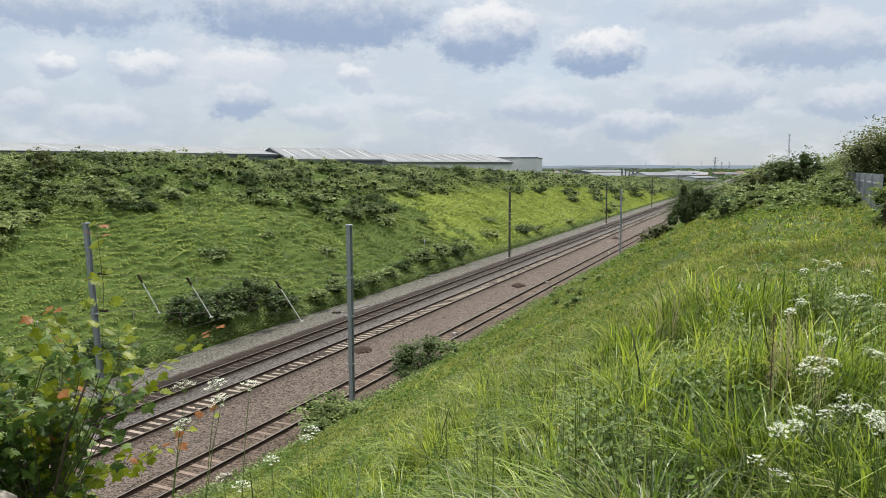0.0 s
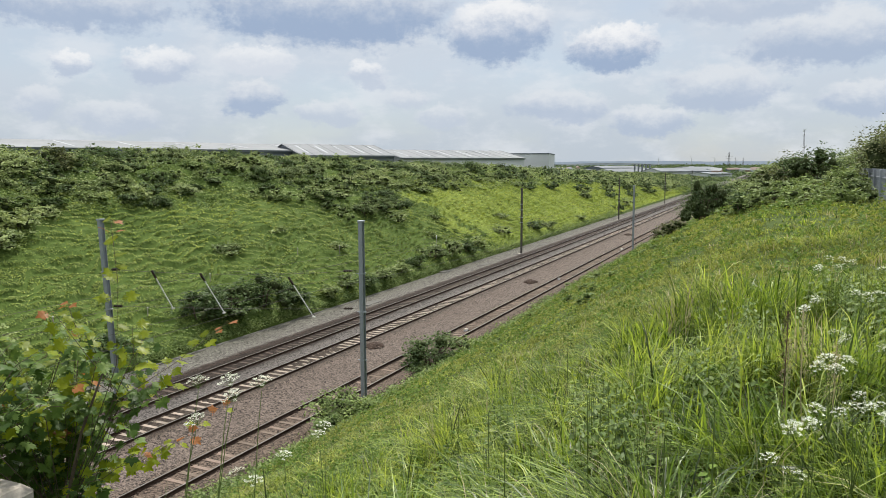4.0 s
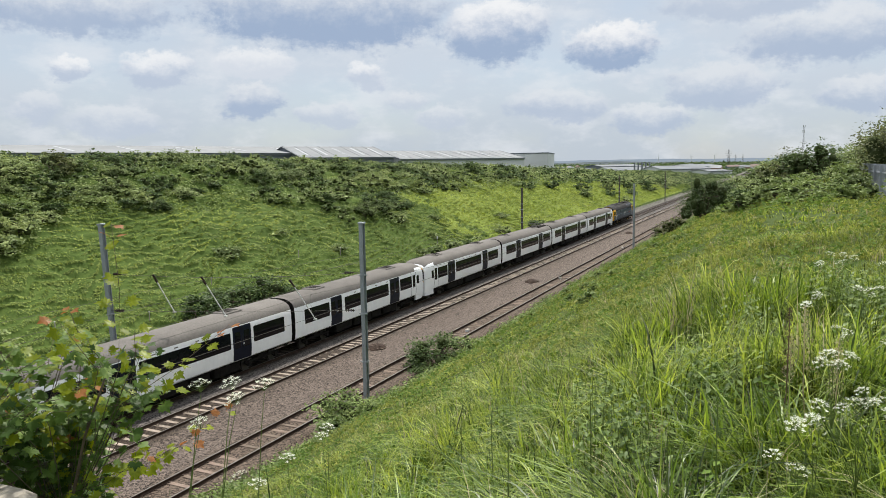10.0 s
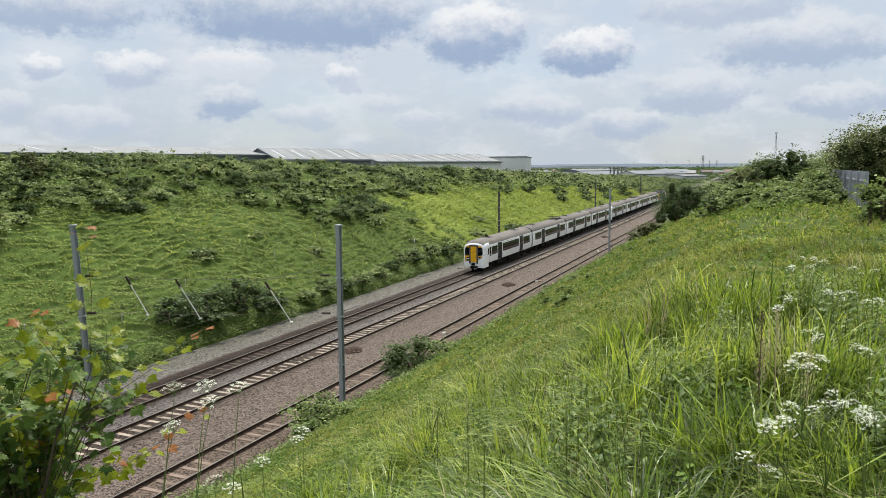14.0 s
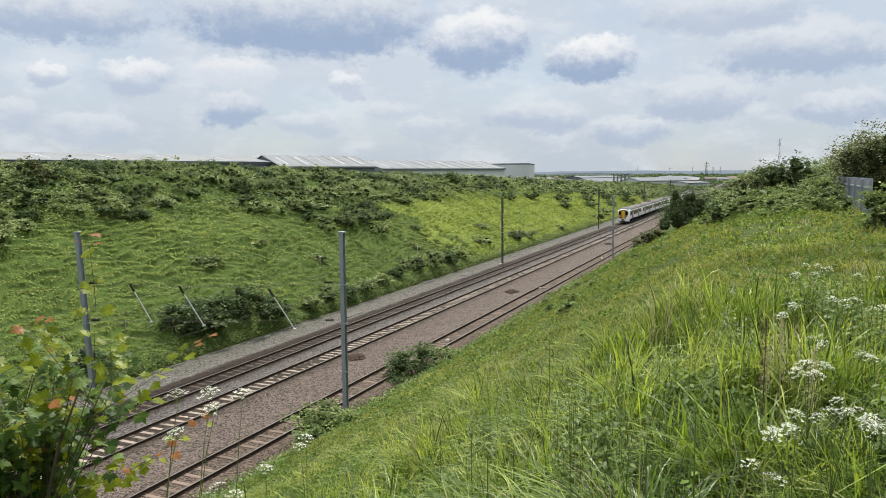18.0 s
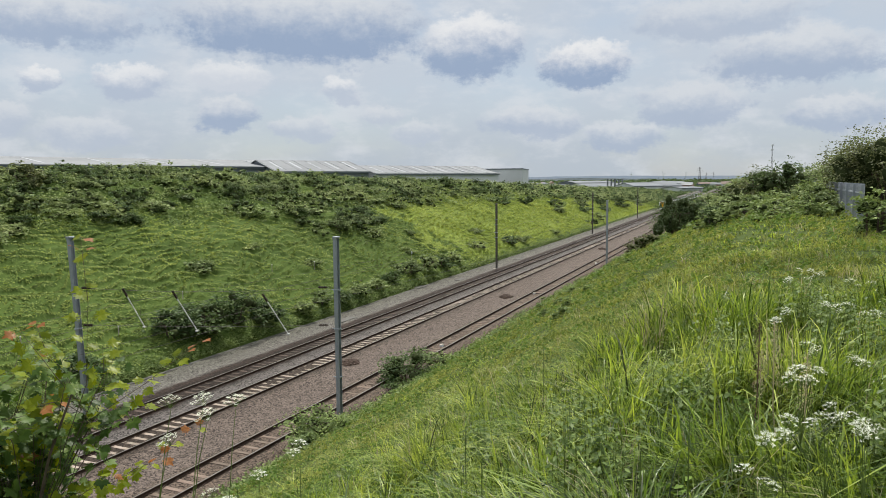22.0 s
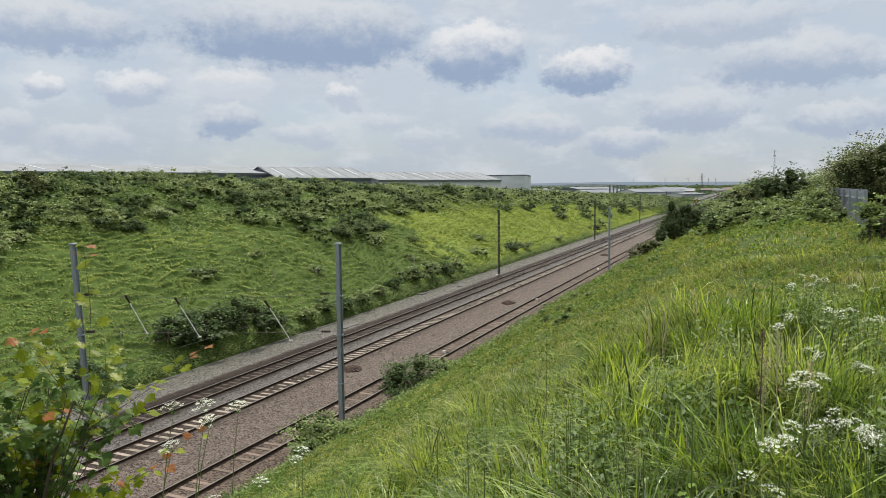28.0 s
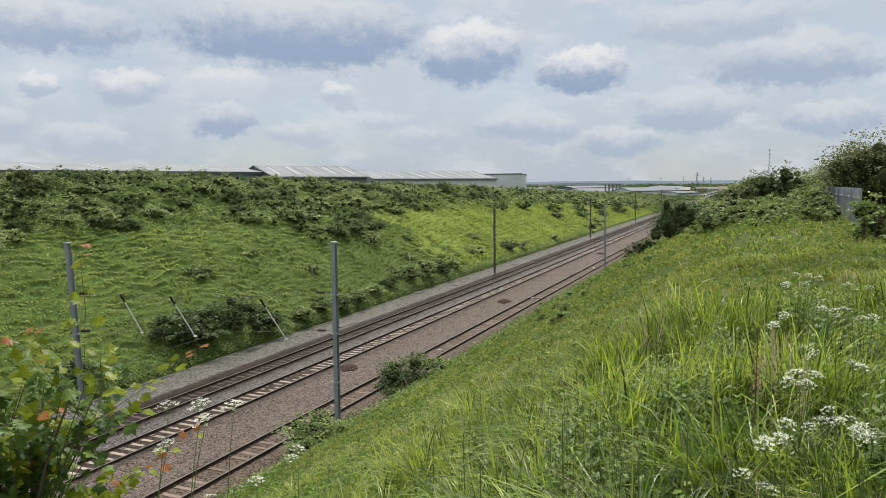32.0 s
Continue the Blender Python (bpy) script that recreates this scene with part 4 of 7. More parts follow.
        part("window", side_panel(Mesh(), s, -3.6, -3.0, 2.45, 2.72, 0.01, LOCO_PROF), M["glass"], t)
        part("sole_bar", side_panel(Mesh(), s, -7.6, 7.6, 1.06, 1.14, 0.01, LOCO_PROF, 0.01), M["under"], t)
    for a, b, z in ((-6.8, -3.6, 3.86), (-3.2, -0.8, 3.90), (-0.3, 2.6, 3.87), (3.4, 6.9, 3.93)):
        rp = part("roof_panel", Mesh().box(-0.62, 0.62, a, b, 3.72, z, 0.04), M["loco_roof"], t)
    for yy in (4.3, 6.0):
        fan = part("roof_fan", Mesh().disc((0, yy, 3.95), (0, 0, 1), 0.52, 0.05, 20), M["under"], t)
        part("hub", Mesh().disc((0, yy, 3.985), (0, 0, 1), 0.14, 0.03, 10), M["roof_grey"], fan)
    part("exhaust", Mesh().box(-0.2, 0.2, -0.65, -0.35, 3.85, 3.98, 0.02), M["black"], t)
    part("fuel_tank", Mesh().box(-1.2, 1.2, -2.4, 2.4, 0.35, 1.02, 0.12), M["under"], t)
    pipes = Mesh()
    for s in (-1, 1):
        pipes.tube([(s * 1.26, -6.0, 0.98), (s * 1.26, 6.0, 0.98)], 0.035, 6)
        for yy in (-1.8, -0.6, 0.6, 1.8):
            pipes.disc((s * 1.22, yy, 0.7), (1, 0, 0), 0.17, 0.05, 12)
    part("pipework", pipes, M["dark_steel"], t)
    for yy in (-6.0, 6.0):
        build_bogie(t, yy, 3, 4.1, 0.56)
    for s in (-1, 1):
        for yy in (-8.05, -6.0, -3.95, 3.95, 6.0, 8.05):
            part("axle_cap", Mesh().disc((s * 1.2, yy, 0.56), (1, 0, 0), 0.09, 0.05, 10), M["yellow"], t, "yellow axle cap")
    return t


def build_train():
    loco = build_loco()
    end_car = build_car(True, False, "white electric train end car with a yellow gangway door")
    mid = build_car(False, False, "white electric train car with dark doors and dusty roof")
    pan = build_car(False, True, "white electric train car with a folded pantograph on its roof")
    order = [end_car, mid, pan, None, None, None, None, None]
    order[3] = copy_thing(end_car, Matrix())
    order[4] = copy_thing(end_car, Matrix())
    order[5] = copy_thing(mid, Matrix())
    order[6] = copy_thing(pan, Matrix())
    order[7] = copy_thing(end_car, Matrix())
    turned = [False, False, False, True, False, False, False, True]
    return loco, order, turned


LOCO, CARS, TURNED = build_train()

# ---------------------------------------------------------------- plants
def leaf_mat(name, dark, mid, light, island=0.35, scale=0.35, trans=0.35, rough=0.6, per_object=0.0, gloss=0.12):
    return material(name, ((0.3, dark), (0.5, mid), (0.72, light)), scale=scale, rough=rough, island=island, translucent=trans, gloss=gloss, detail=3.0, per_object=per_object)


M["grass"] = leaf_mat("long_grass", (0.092, 0.155, 0.025), (0.16, 0.235, 0.04), (0.265, 0.325, 0.072), 0.85, 0.5, 0.45, 0.42, gloss=0.26)
M["cocksfoot"] = leaf_mat("cocksfoot_grass", (0.075, 0.14, 0.025), (0.135, 0.212, 0.038), (0.24, 0.31, 0.078), 0.9, 0.5, 0.42, 0.38, gloss=0.32)
M["olive"] = leaf_mat("olive_bank_grass", (0.125, 0.17, 0.036), (0.18, 0.215, 0.05), (0.25, 0.27, 0.07), 0.45, 0.4, 0.35)
M["grass_dry"] = leaf_mat("dry_grass_stems", (0.28, 0.25, 0.15), (0.40, 0.36, 0.22), (0.50, 0.46, 0.31), 0.3, 1.0, 0.25)
M["bank_grass"] = leaf_mat("bank_herbage", (0.11, 0.165, 0.038), (0.16, 0.218, 0.05), (0.232, 0.285, 0.07), 0.38, 0.09, 0.3)
M["bank_yellow"] = leaf_mat("yellow_bank_herbage", (0.19, 0.26, 0.05), (0.26, 0.325, 0.062), (0.335, 0.385, 0.085), 0.3, 0.12, 0.3)
M["scrub"] = leaf_mat("scrub_leaves", (0.13, 0.18, 0.07), (0.195, 0.25, 0.098), (0.28, 0.33, 0.14), 0.28, 0.3, 0.22, per_object=0.32)
M["scrub_dark"] = leaf_mat("dark_bush_leaves", (0.05, 0.085, 0.03), (0.075, 0.118, 0.042), (0.11, 0.155, 0.055), 0.4, 0.5, 0.22, per_object=0.15)
M["bramble"] = leaf_mat("bramble_leaves", (0.11, 0.165, 0.055), (0.165, 0.225, 0.075), (0.235, 0.295, 0.105), 0.3, 0.4, 0.22, per_object=0.15)
M["brown_bush"] = leaf_mat("brownish_bush_leaves", (0.078, 0.095, 0.040), (0.112, 0.13, 0.053), (0.15, 0.168, 0.068), 0.4, 0.6, 0.28)
M["maple"] = leaf_mat("maple_leaves", (0.052, 0.10, 0.019), (0.08, 0.14, 0.026), (0.14, 0.21, 0.042), 0.45, 2.0, 0.34, 0.45, per_object=0.4, gloss=0.12)
M["maple_young"] = leaf_mat("young_maple_leaves", (0.17, 0.22, 0.012), (0.21, 0.26, 0.016), (0.26, 0.29, 0.02), 0.2, 3.0, 0.45, 0.4, per_object=0.2)
M["maple_red"] = leaf_mat("reddish_young_leaves", (0.26, 0.10, 0.035), (0.34, 0.14, 0.05), (0.40, 0.19, 0.07), 0.2, 3.0, 0.45, 0.4)
M["umbel"] = plain("white_umbel_flowers", (0.66, 0.69, 0.58), 0.6, island=0.12, translucent=0.3)
M["stem"] = plain("green_stem", (0.09, 0.13, 0.03), 0.6)
M["turf"] = material("green_turf", ((0.3, (0.038, 0.064, 0.014)), (0.5, (0.062, 0.098, 0.021)), (0.7, (0.10, 0.14, 0.033))), scale=0.35, fine=5.0, rough=0.95, bump=3.0, bump_scale=7.0, gloss=0.08)
M["turf_yellow"] = material("yellowish_turf", ((0.3, (0.10, 0.145, 0.027)), (0.5, (0.15, 0.195, 0.037)), (0.7, (0.21, 0.25, 0.055))), scale=0.35, fine=5.0, rough=0.95, bump=3.0, bump_scale=7.0, gloss=0.08)
# twig-brown cores inside the crowns, dark to stand in for shade in the gaps
M["twigs"] = material("crown_shade_core", ((0.3, (0.03, 0.042, 0.016)), (0.7, (0.065, 0.08, 0.032))), scale=3.0, rough=0.95, bump=1.0, gloss=0.05)
M["bark"] = material("young_bark", ((0.3, (0.06, 0.045, 0.032)), (0.7, (0.13, 0.10, 0.075))), scale=12.0, rough=0.9, bump=0.4)
M["stalk"] = plain("brown_dry_stalk", (0.11, 0.075, 0.05), 0.85, island=0.2)
M["nettle"] = leaf_mat("nettle_leaves", (0.10, 0.155, 0.045), (0.15, 0.215, 0.066), (0.22, 0.28, 0.095), 0.35, 2.0, 0.25, 0.5)
M["weed"] = leaf_mat("weed_leaves", (0.075, 0.135, 0.026), (0.105, 0.17, 0.036), (0.15, 0.21, 0.056), 0.35, 1.0, 0.33, 0.65, gloss=0.06)


def blades(base, h, az, bend, width, seg):
    """Arched grass blades: points and faces. base is (N, 3); the rest are (N,)."""
    n = len(base)
    d = np.stack([np.cos(az), np.sin(az), np.zeros(n)], 1)
    side_az = az + np.pi / 2 + np.random.uniform(-0.7, 0.7, n)
    s = np.stack([np.cos(side_az), np.sin(side_az), np.zeros(n)], 1)
    rows = []
    for k in range(seg):
        t = k / seg
        c = base + d * (h * bend * t * t)[:, None] + np.stack([np.zeros(n), np.zeros(n), h * (t - 0.5 * np.minimum(bend, 1.3) * t * t * t)], 1)
        w = (width * (1 - 0.75 * t ** 1.6) * 0.5)[:, None]
        rows += [c - s * w, c + s * w]
    t = 1.0
    tip = base + d * (h * bend)[:, None] + np.stack([np.zeros(n), np.zeros(n), h * (1 - 0.5 * np.minimum(bend, 1.3))], 1)
    rows.append(tip)
    V = np.stack(rows, 1)
    m = 2 * seg + 1
    o = (np.arange(n) * m)[:, None]
    quads = [np.concatenate([o + 2 * k, o + 2 * k + 1, o + 2 * k + 3, o + 2 * k + 2], 1) for k in range(seg - 1)]
    tris = np.concatenate([o + 2 * seg - 2, o + 2 * seg - 1, o + 2 * seg], 1)
    return V.reshape(-1, 3), (np.concatenate(quads) if quads else None), tris


def leaves(c, d, s, flat=None, wide=0.38, loose=0.45):
    """Folded leaves, two triangles each: centres, pointing ways, sizes."""
    n = len(c)
    d = d / np.linalg.norm(d, axis=1, keepdims=True)
    r = np.random.normal(size=(n, 3)) if flat is None else flat + loose * np.random.normal(size=(n, 3))
    w = np.cross(d, r)
    w /= np.linalg.norm(w, axis=1, keepdims=True) + 1e-9
    up = np.cross(w, d)
    S = s[:, None]
    V = np.stack([c - d * S * 0.5, c + w * S * wide + up * S * 0.1, c + d * S * 0.5, c - w * S * wide + up * S * 0.1], 1)
    o = (np.arange(n) * 4)[:, None]
    return V.reshape(-1, 3), np.concatenate([np.concatenate([o, o + 1, o + 2], 1), np.concatenate([o, o + 2, o + 3], 1)])


def crown_leaves(rx, rz, lobes, n, size, rnd, base=0.0, cores=None):
    """Leaves of a bush crown on z = base: lobes, each a shell of flat leafy sprays with gaps between, and some leaves inside."""
    cs, ds, ss, fl = [], [], [], []
    per = n // lobes
    for _ in range(lobes):
        a, q = rnd.uniform(0, 2 * math.pi), math.sqrt(rnd.random())
        h = rnd.uniform(0.22, 1.0) * (1 - 0.42 * q * q)
        c = np.array([math.cos(a) * q * rx * 0.78, math.sin(a) * q * rx * 0.78, base + h * rz * 0.80])
        r = np.array([rnd.uniform(0.24, 0.42) * rx, rnd.uniform(0.24, 0.42) * rx, rnd.uniform(0.16, 0.28) * rz])
        # a dark core added in each lobe, so that the gaps look shaded
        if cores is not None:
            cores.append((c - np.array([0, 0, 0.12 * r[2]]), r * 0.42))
        k = max(3, per // 10)
        u = np.random.normal(size=(k, 3))
        u[:, 2] = np.abs(u[:, 2]) * 0.9 - 0.3
        u /= np.linalg.norm(u, axis=1, keepdims=True)
        spray = c + u * r * np.random.uniform(0.65, 1.15, (k, 1))
        wide = np.random.uniform(0.5, 1.2, k) * max(size * 0.95, 0.09 * rx)
        i = np.random.randint(0, k, per)
        off = np.random.normal(size=(per, 3)) * np.array([1, 1, 0.34])
        p = spray[i] + off * wide[i][:, None]
        inner = np.random.random(per) < 0.1
        p = np.where(inner[:, None], c + (p - c) * np.random.uniform(0.2, 0.7, (per, 1)), p)
        p[:, 2] = np.maximum(p[:, 2], base + 0.05)
        cs.append(p)
        ds.append(off * np.array([1, 1, 0.3]) + 0.9 * u[i] + np.array([0, 0, -0.25]) + 0.25 * np.random.normal(size=(per, 3)))
        ss.append(np.random.uniform(0.6, 1.3, per) * size)
        fl.append(0.55 * u[i] + np.array([0, 0, 0.9]))
    return np.concatenate(cs), np.concatenate(ds), np.concatenate(ss), np.concatenate(fl)


def shade_cores(cores):
    """Dark twig-coloured lumps, added in a crown's lobes as gap shade: points and triangles."""
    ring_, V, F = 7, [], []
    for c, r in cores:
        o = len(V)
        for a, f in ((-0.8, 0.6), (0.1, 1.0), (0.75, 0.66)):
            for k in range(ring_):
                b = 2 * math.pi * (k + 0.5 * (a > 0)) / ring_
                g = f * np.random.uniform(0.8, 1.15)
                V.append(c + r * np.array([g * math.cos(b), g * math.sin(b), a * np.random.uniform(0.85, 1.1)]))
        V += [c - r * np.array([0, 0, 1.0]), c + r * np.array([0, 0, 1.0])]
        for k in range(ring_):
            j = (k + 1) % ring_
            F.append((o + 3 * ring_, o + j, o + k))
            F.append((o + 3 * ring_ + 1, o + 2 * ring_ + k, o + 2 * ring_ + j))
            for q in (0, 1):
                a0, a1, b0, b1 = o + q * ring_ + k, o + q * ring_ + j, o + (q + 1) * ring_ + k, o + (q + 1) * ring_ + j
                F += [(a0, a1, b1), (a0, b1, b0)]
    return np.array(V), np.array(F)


def with_shade_cores(name, V, F, mat, cores):
    """One mesh of leaves over the dark cores that stand in for shade inside the crown."""
    V2, F2 = shade_cores(cores)
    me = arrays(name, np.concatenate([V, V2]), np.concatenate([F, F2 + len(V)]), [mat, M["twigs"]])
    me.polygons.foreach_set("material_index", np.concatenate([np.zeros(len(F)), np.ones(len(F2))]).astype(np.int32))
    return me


def bush_meshes(rx, rz, lobes, n, size, mat, seed, twigs=8):
    rnd = random.Random(seed)
    np.random.seed(seed)
    cores = []
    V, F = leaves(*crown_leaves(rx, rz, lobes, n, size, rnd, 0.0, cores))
    fol = with_shade_cores("foliage", V, F, mat, cores)
    st = Mesh()
    for _ in range(twigs):
        a = rnd.uniform(0, 2 * math.pi)
        q = rnd.uniform(0.3, 0.85)
        st.tube([(0.15 * math.cos(a), 0.15 * math.sin(a), -0.25), (q * 0.5 * rx * math.cos(a), q * 0.5 * rx * math.sin(a), rz * 0.45), (q * rx * math.cos(a + 0.3), q * rx * math.sin(a + 0.3), rz * rnd.uniform(0.45, 0.75) * (1 - 0.35 * q * q))], [0.05, 0.03, 0.006], 5)
    return fol, st.data("stems", M["bark"])


def bush(name, label, x, y, rx, rz, mat, seed, n=1600, size=0.16, lobes=18, sink=0.1, category="bush", twigs=8):
    t = thing(name, label, category, at=pose(x, y, gz(x, y) - sink))
    f, s = bush_meshes(rx, rz, lobes, n, size, mat, seed, twigs)
    part("foliage", f, None, t)
    part("stem", s, None, t)
    return t


def build_far_scrub():
    """Bushes along the upper part of the far bank: the nearer ones singly, the rest as one mass."""
    rnd = random.Random(11)
    kinds = []
    for k, (mat, rx, rz) in enumerate((("scrub", 2.0, 2.2), ("scrub", 1.7, 1.7), ("bramble", 2.2, 1.5), ("scrub_dark", 1.8, 2.3), ("scrub", 2.4, 2.6), ("scrub_dark", 1.6, 1.6), ("bramble", 1.6, 1.2))):
        t = thing("scrub_bush", "green scrub bush on the upper bank" if mat != "scrub_dark" else "dark green hawthorn bush on the upper bank", "bush", "scrub on the far bank", at=pose(-66, 30 + 9 * k, gz(-66, 30 + 9 * k)))
        f, s = bush_meshes(rx, rz, 17, 2700, 0.16, M[mat], 100 + k, 5)
        part("foliage", f, None, t)
        part("stem", s, None, t)
        kinds.append(t)
    spots = []
    for k in range(9000):
        y = rnd.uniform(12, 520)
        x = rnd.uniform(-77, -42)
        edge = -54.8 + 3.0 * value_noise(y / 17.0, 3.3, 12) + 1.5 * value_noise(y / 5.0, 9.3, 13)
        if 62 < y < 100:
            edge += 6.5 * math.sin((y - 62) / 38 * math.pi)
        if 98 < y < 190:
            edge -= 0.5
        if y > 200:
            edge += min(14.0, (y - 200) * 0.12)
        if x > edge:
            continue
        gap = 1.55 + 0.004 * y if y < 165 else 2.7
        if all((x - a) ** 2 + (y - b) ** 2 > gap * gap for a, b in spots[-900:]):
            spots.append((x, y))
    near = [p for p in spots if p[1] < 175 and p[0] > -72]
    rest = [p for p in spots if p not in set(near)]
    rnd.shuffle(near)
    singles, more = near[:225], near[225:]
    for x, y in singles:
        k = rnd.choice((0, 0, 1, 1, 2, 2, 2, 4, 4, 5, 6, 6, 3, 3, 5, 3))
        s = rnd.uniform(0.65, 1.2)
        m = pose(x, y, gz(x, y) - 0.15, rnd.uniform(-8, 8), rnd.uniform(-8, 8), rnd.uniform(0, 360))
        ob = copy_thing(kinds[k], m)
        ob.scale = (s, s, s * rnd.uniform(0.75, 1.1))
    for mat, label, share in ((M["scrub"], "dense green scrub running along the top of the far bank", 0), (M["scrub_dark"], "darker hawthorn scrub along the top of the far bank", 1)):
        cs, ds, ss, fl, cores = [], [], [], [], []
        for k, (x, y) in enumerate(rest + more):
            if (k % 7 in (1, 3, 5)) != bool(share):
                continue
            r = rnd.uniform(1.3, 2.3) if y < 165 else rnd.uniform(1.5, 3.1) * (1.0 if y < 300 else 0.8)
            c, d, s, f = crown_leaves(r, r * rnd.uniform(0.8, 1.15), 9, 330 if y < 165 else 140, 0.23 if y < 165 else 0.44, rnd, 0.0, own := [])
            cores += [(q + np.array([x, y, gz(x, y) - 0.2]), w) for q, w in own]
            cs.append(c + np.array([x, y, gz(x, y) - 0.2]))
            ds.append(d)
            ss.append(s)
            fl.append(f)
        V, F = leaves(np.concatenate(cs), np.concatenate(ds), np.concatenate(ss), np.concatenate(fl))
        tagged(new("scrub", with_shade_cores("scrub", V, F, mat, cores)), label, "scrub", kind="stuff")


def tufts(x, y, ps, k, along, leaf, mat, name, label, lean=0.35, narrow=0.3):
    """Low mounds of small leaves at (x, y), drawn out along the bank by the factor along."""
    m = len(x)
    a = np.random.uniform(0, 6.283, (m, k))
    q = np.sqrt(np.random.random((m, k)))
    cx = x[:, None] + q * ps[:, None] * np.cos(a) * 0.55
    cy = y[:, None] + q * ps[:, None] * np.sin(a) * along
    up = ps[:, None] * (1.15 - 1.0 * q ** 2) * np.random.uniform(0.75, 1.1, (m, k))
    c = np.stack([cx, cy, height(cx, cy) + up], -1).reshape(-1, 3)
    out = np.stack([np.cos(a) * 0.8 + lean, np.sin(a) * 0.8, np.random.uniform(-0.5, 0.3, (m, k))], -1).reshape(-1, 3) + np.random.normal(size=(m * k, 3)) * 0.3
    fl = np.stack([np.cos(a) * q * 0.9, np.sin(a) * q * 0.6, np.ones((m, k))], -1).reshape(-1, 3)
    size = np.repeat(leaf, k) * np.random.uniform(0.6, 1.3, m * k)
    V, F = leaves(c, out, size, fl, narrow)
    tagged(new(name, arrays(name, V, F, mat)), label, "grass" if "grass" in label or "growth" in label else "weeds", kind="stuff")


def pillow(x, y):
    """Rise of the slumped turf on the far bank: rounded terraces along the slope, with narrow creases between them."""
    bow = 1.5 * value_noise(y / 7.0, x / 9.0, 30) + 0.60 * value_noise(y / 1.9, x / 2.0, 35) + 0.22 * value_noise(y / 0.7, x / 0.7, 36)
    p = (x + bow) / 0.80
    row = np.floor(p)
    p = p - row
    size = 0.68 + 0.75 * value_noise(y / 0.95 + row * 7.3, row * 3.1, 38)
    return np.sqrt(np.clip(1 - (2 * p - 1) ** 4, 0, 1)) * (0.5 + 0.5 * p) * 0.40 * np.clip(size, 0.05, 1.35) * np.clip((-37.9 - x) / 1.2, 0, 1)


# stretch of yellower growth, its colour also brightened to stand for sunlight
def yellow_part(x, y):
    return (y + 13 * value_noise(x / 4, y / 9, 33) + 14 * value_noise(x / 1.1, y / 1.5, 34) > 94) & (y < 300)


def build_turf():
    """The turf of the far bank."""
    xs = np.arange(-66, -37.6, 0.135)
    ys = np.concatenate([np.arange(8, 110, 0.26), np.arange(110, 200, 0.5), np.arange(200, 340, 1.0)])
    X, Y = np.meshgrid(xs, ys)
    Z = height(X, Y) + 0.02 + pillow(X, Y) + 0.05 * value_noise(X / 0.22, Y / 0.3, 39)
    Z = np.where((X < xs[0] + 0.1) | (Y < 8.1) | (Y > 338.5), Z - 1.5, Z)
    nx, ny = len(xs), len(ys)
    i = (np.arange(ny - 1)[:, None] * nx + np.arange(nx - 1)[None]).ravel()
    me = arrays("bank_turf", np.stack([X, Y, Z], -1).reshape(-1, 3), np.stack([i, i + 1, i + nx + 1, i + nx], 1), [M["turf"], M["turf_yellow"]])
    me.polygons.foreach_set("material_index", yellow_part(X[:-1, :-1], Y[:-1, :-1]).astype(np.int32).ravel())
    tagged(new("bank_turf", me), "slumped rippled turf covering the far bank", "turf", kind="stuff")


def ripples(x, y, k, leaf, mat, name, label):
    """Blades that hang downhill (towards +x) from the slumped turf."""
    m = len(x)
    cx = x[:, None] + 0.30 * np.random.normal(size=(m, k))
    cy = y[:, None] + 0.45 * np.random.normal(size=(m, k))
    bow = 1.5 * value_noise(cy / 7.0, cx / 9.0, 30) + 0.60 * value_noise(cy / 1.9, cx / 2.0, 35) + 0.22 * value_noise(cy / 0.7, cx / 0.7, 36)
    p = (cx + bow) / 0.80
    cx = cx + 0.80 * (0.34 + 0.58 * (p - np.floor(p)) - (p - np.floor(p)))  # they grow on the lower half of each terrace
    e = 0.06
    z = pillow(cx, cy)
    slope = (pillow(cx + e, cy) - z) / e - 0.5
    c = np.stack([cx, cy, height(np.repeat(x, k), np.repeat(y, k)).reshape(m, k) - 0.5 * (cx - x[:, None]) + z + 0.06], -1).reshape(-1, 3)
    slope = np.clip(slope, -1.6, 0.6).ravel()
    d = np.stack([np.full(m * k, 0.9), np.random.normal(size=m * k) * 0.6, 0.9 * slope + 0.15], -1) + np.random.normal(size=(m * k, 3)) * 0.15
    fl = np.stack([-slope, np.zeros(m * k), np.ones(m * k)], -1)
    V, F = leaves(c, d, np.repeat(leaf, k) * np.random.uniform(0.5, 1.4, m * k), fl, 0.2, 0.4)
    tagged(new(name, arrays(name, V, F, mat)), label, "grass", kind="stuff")


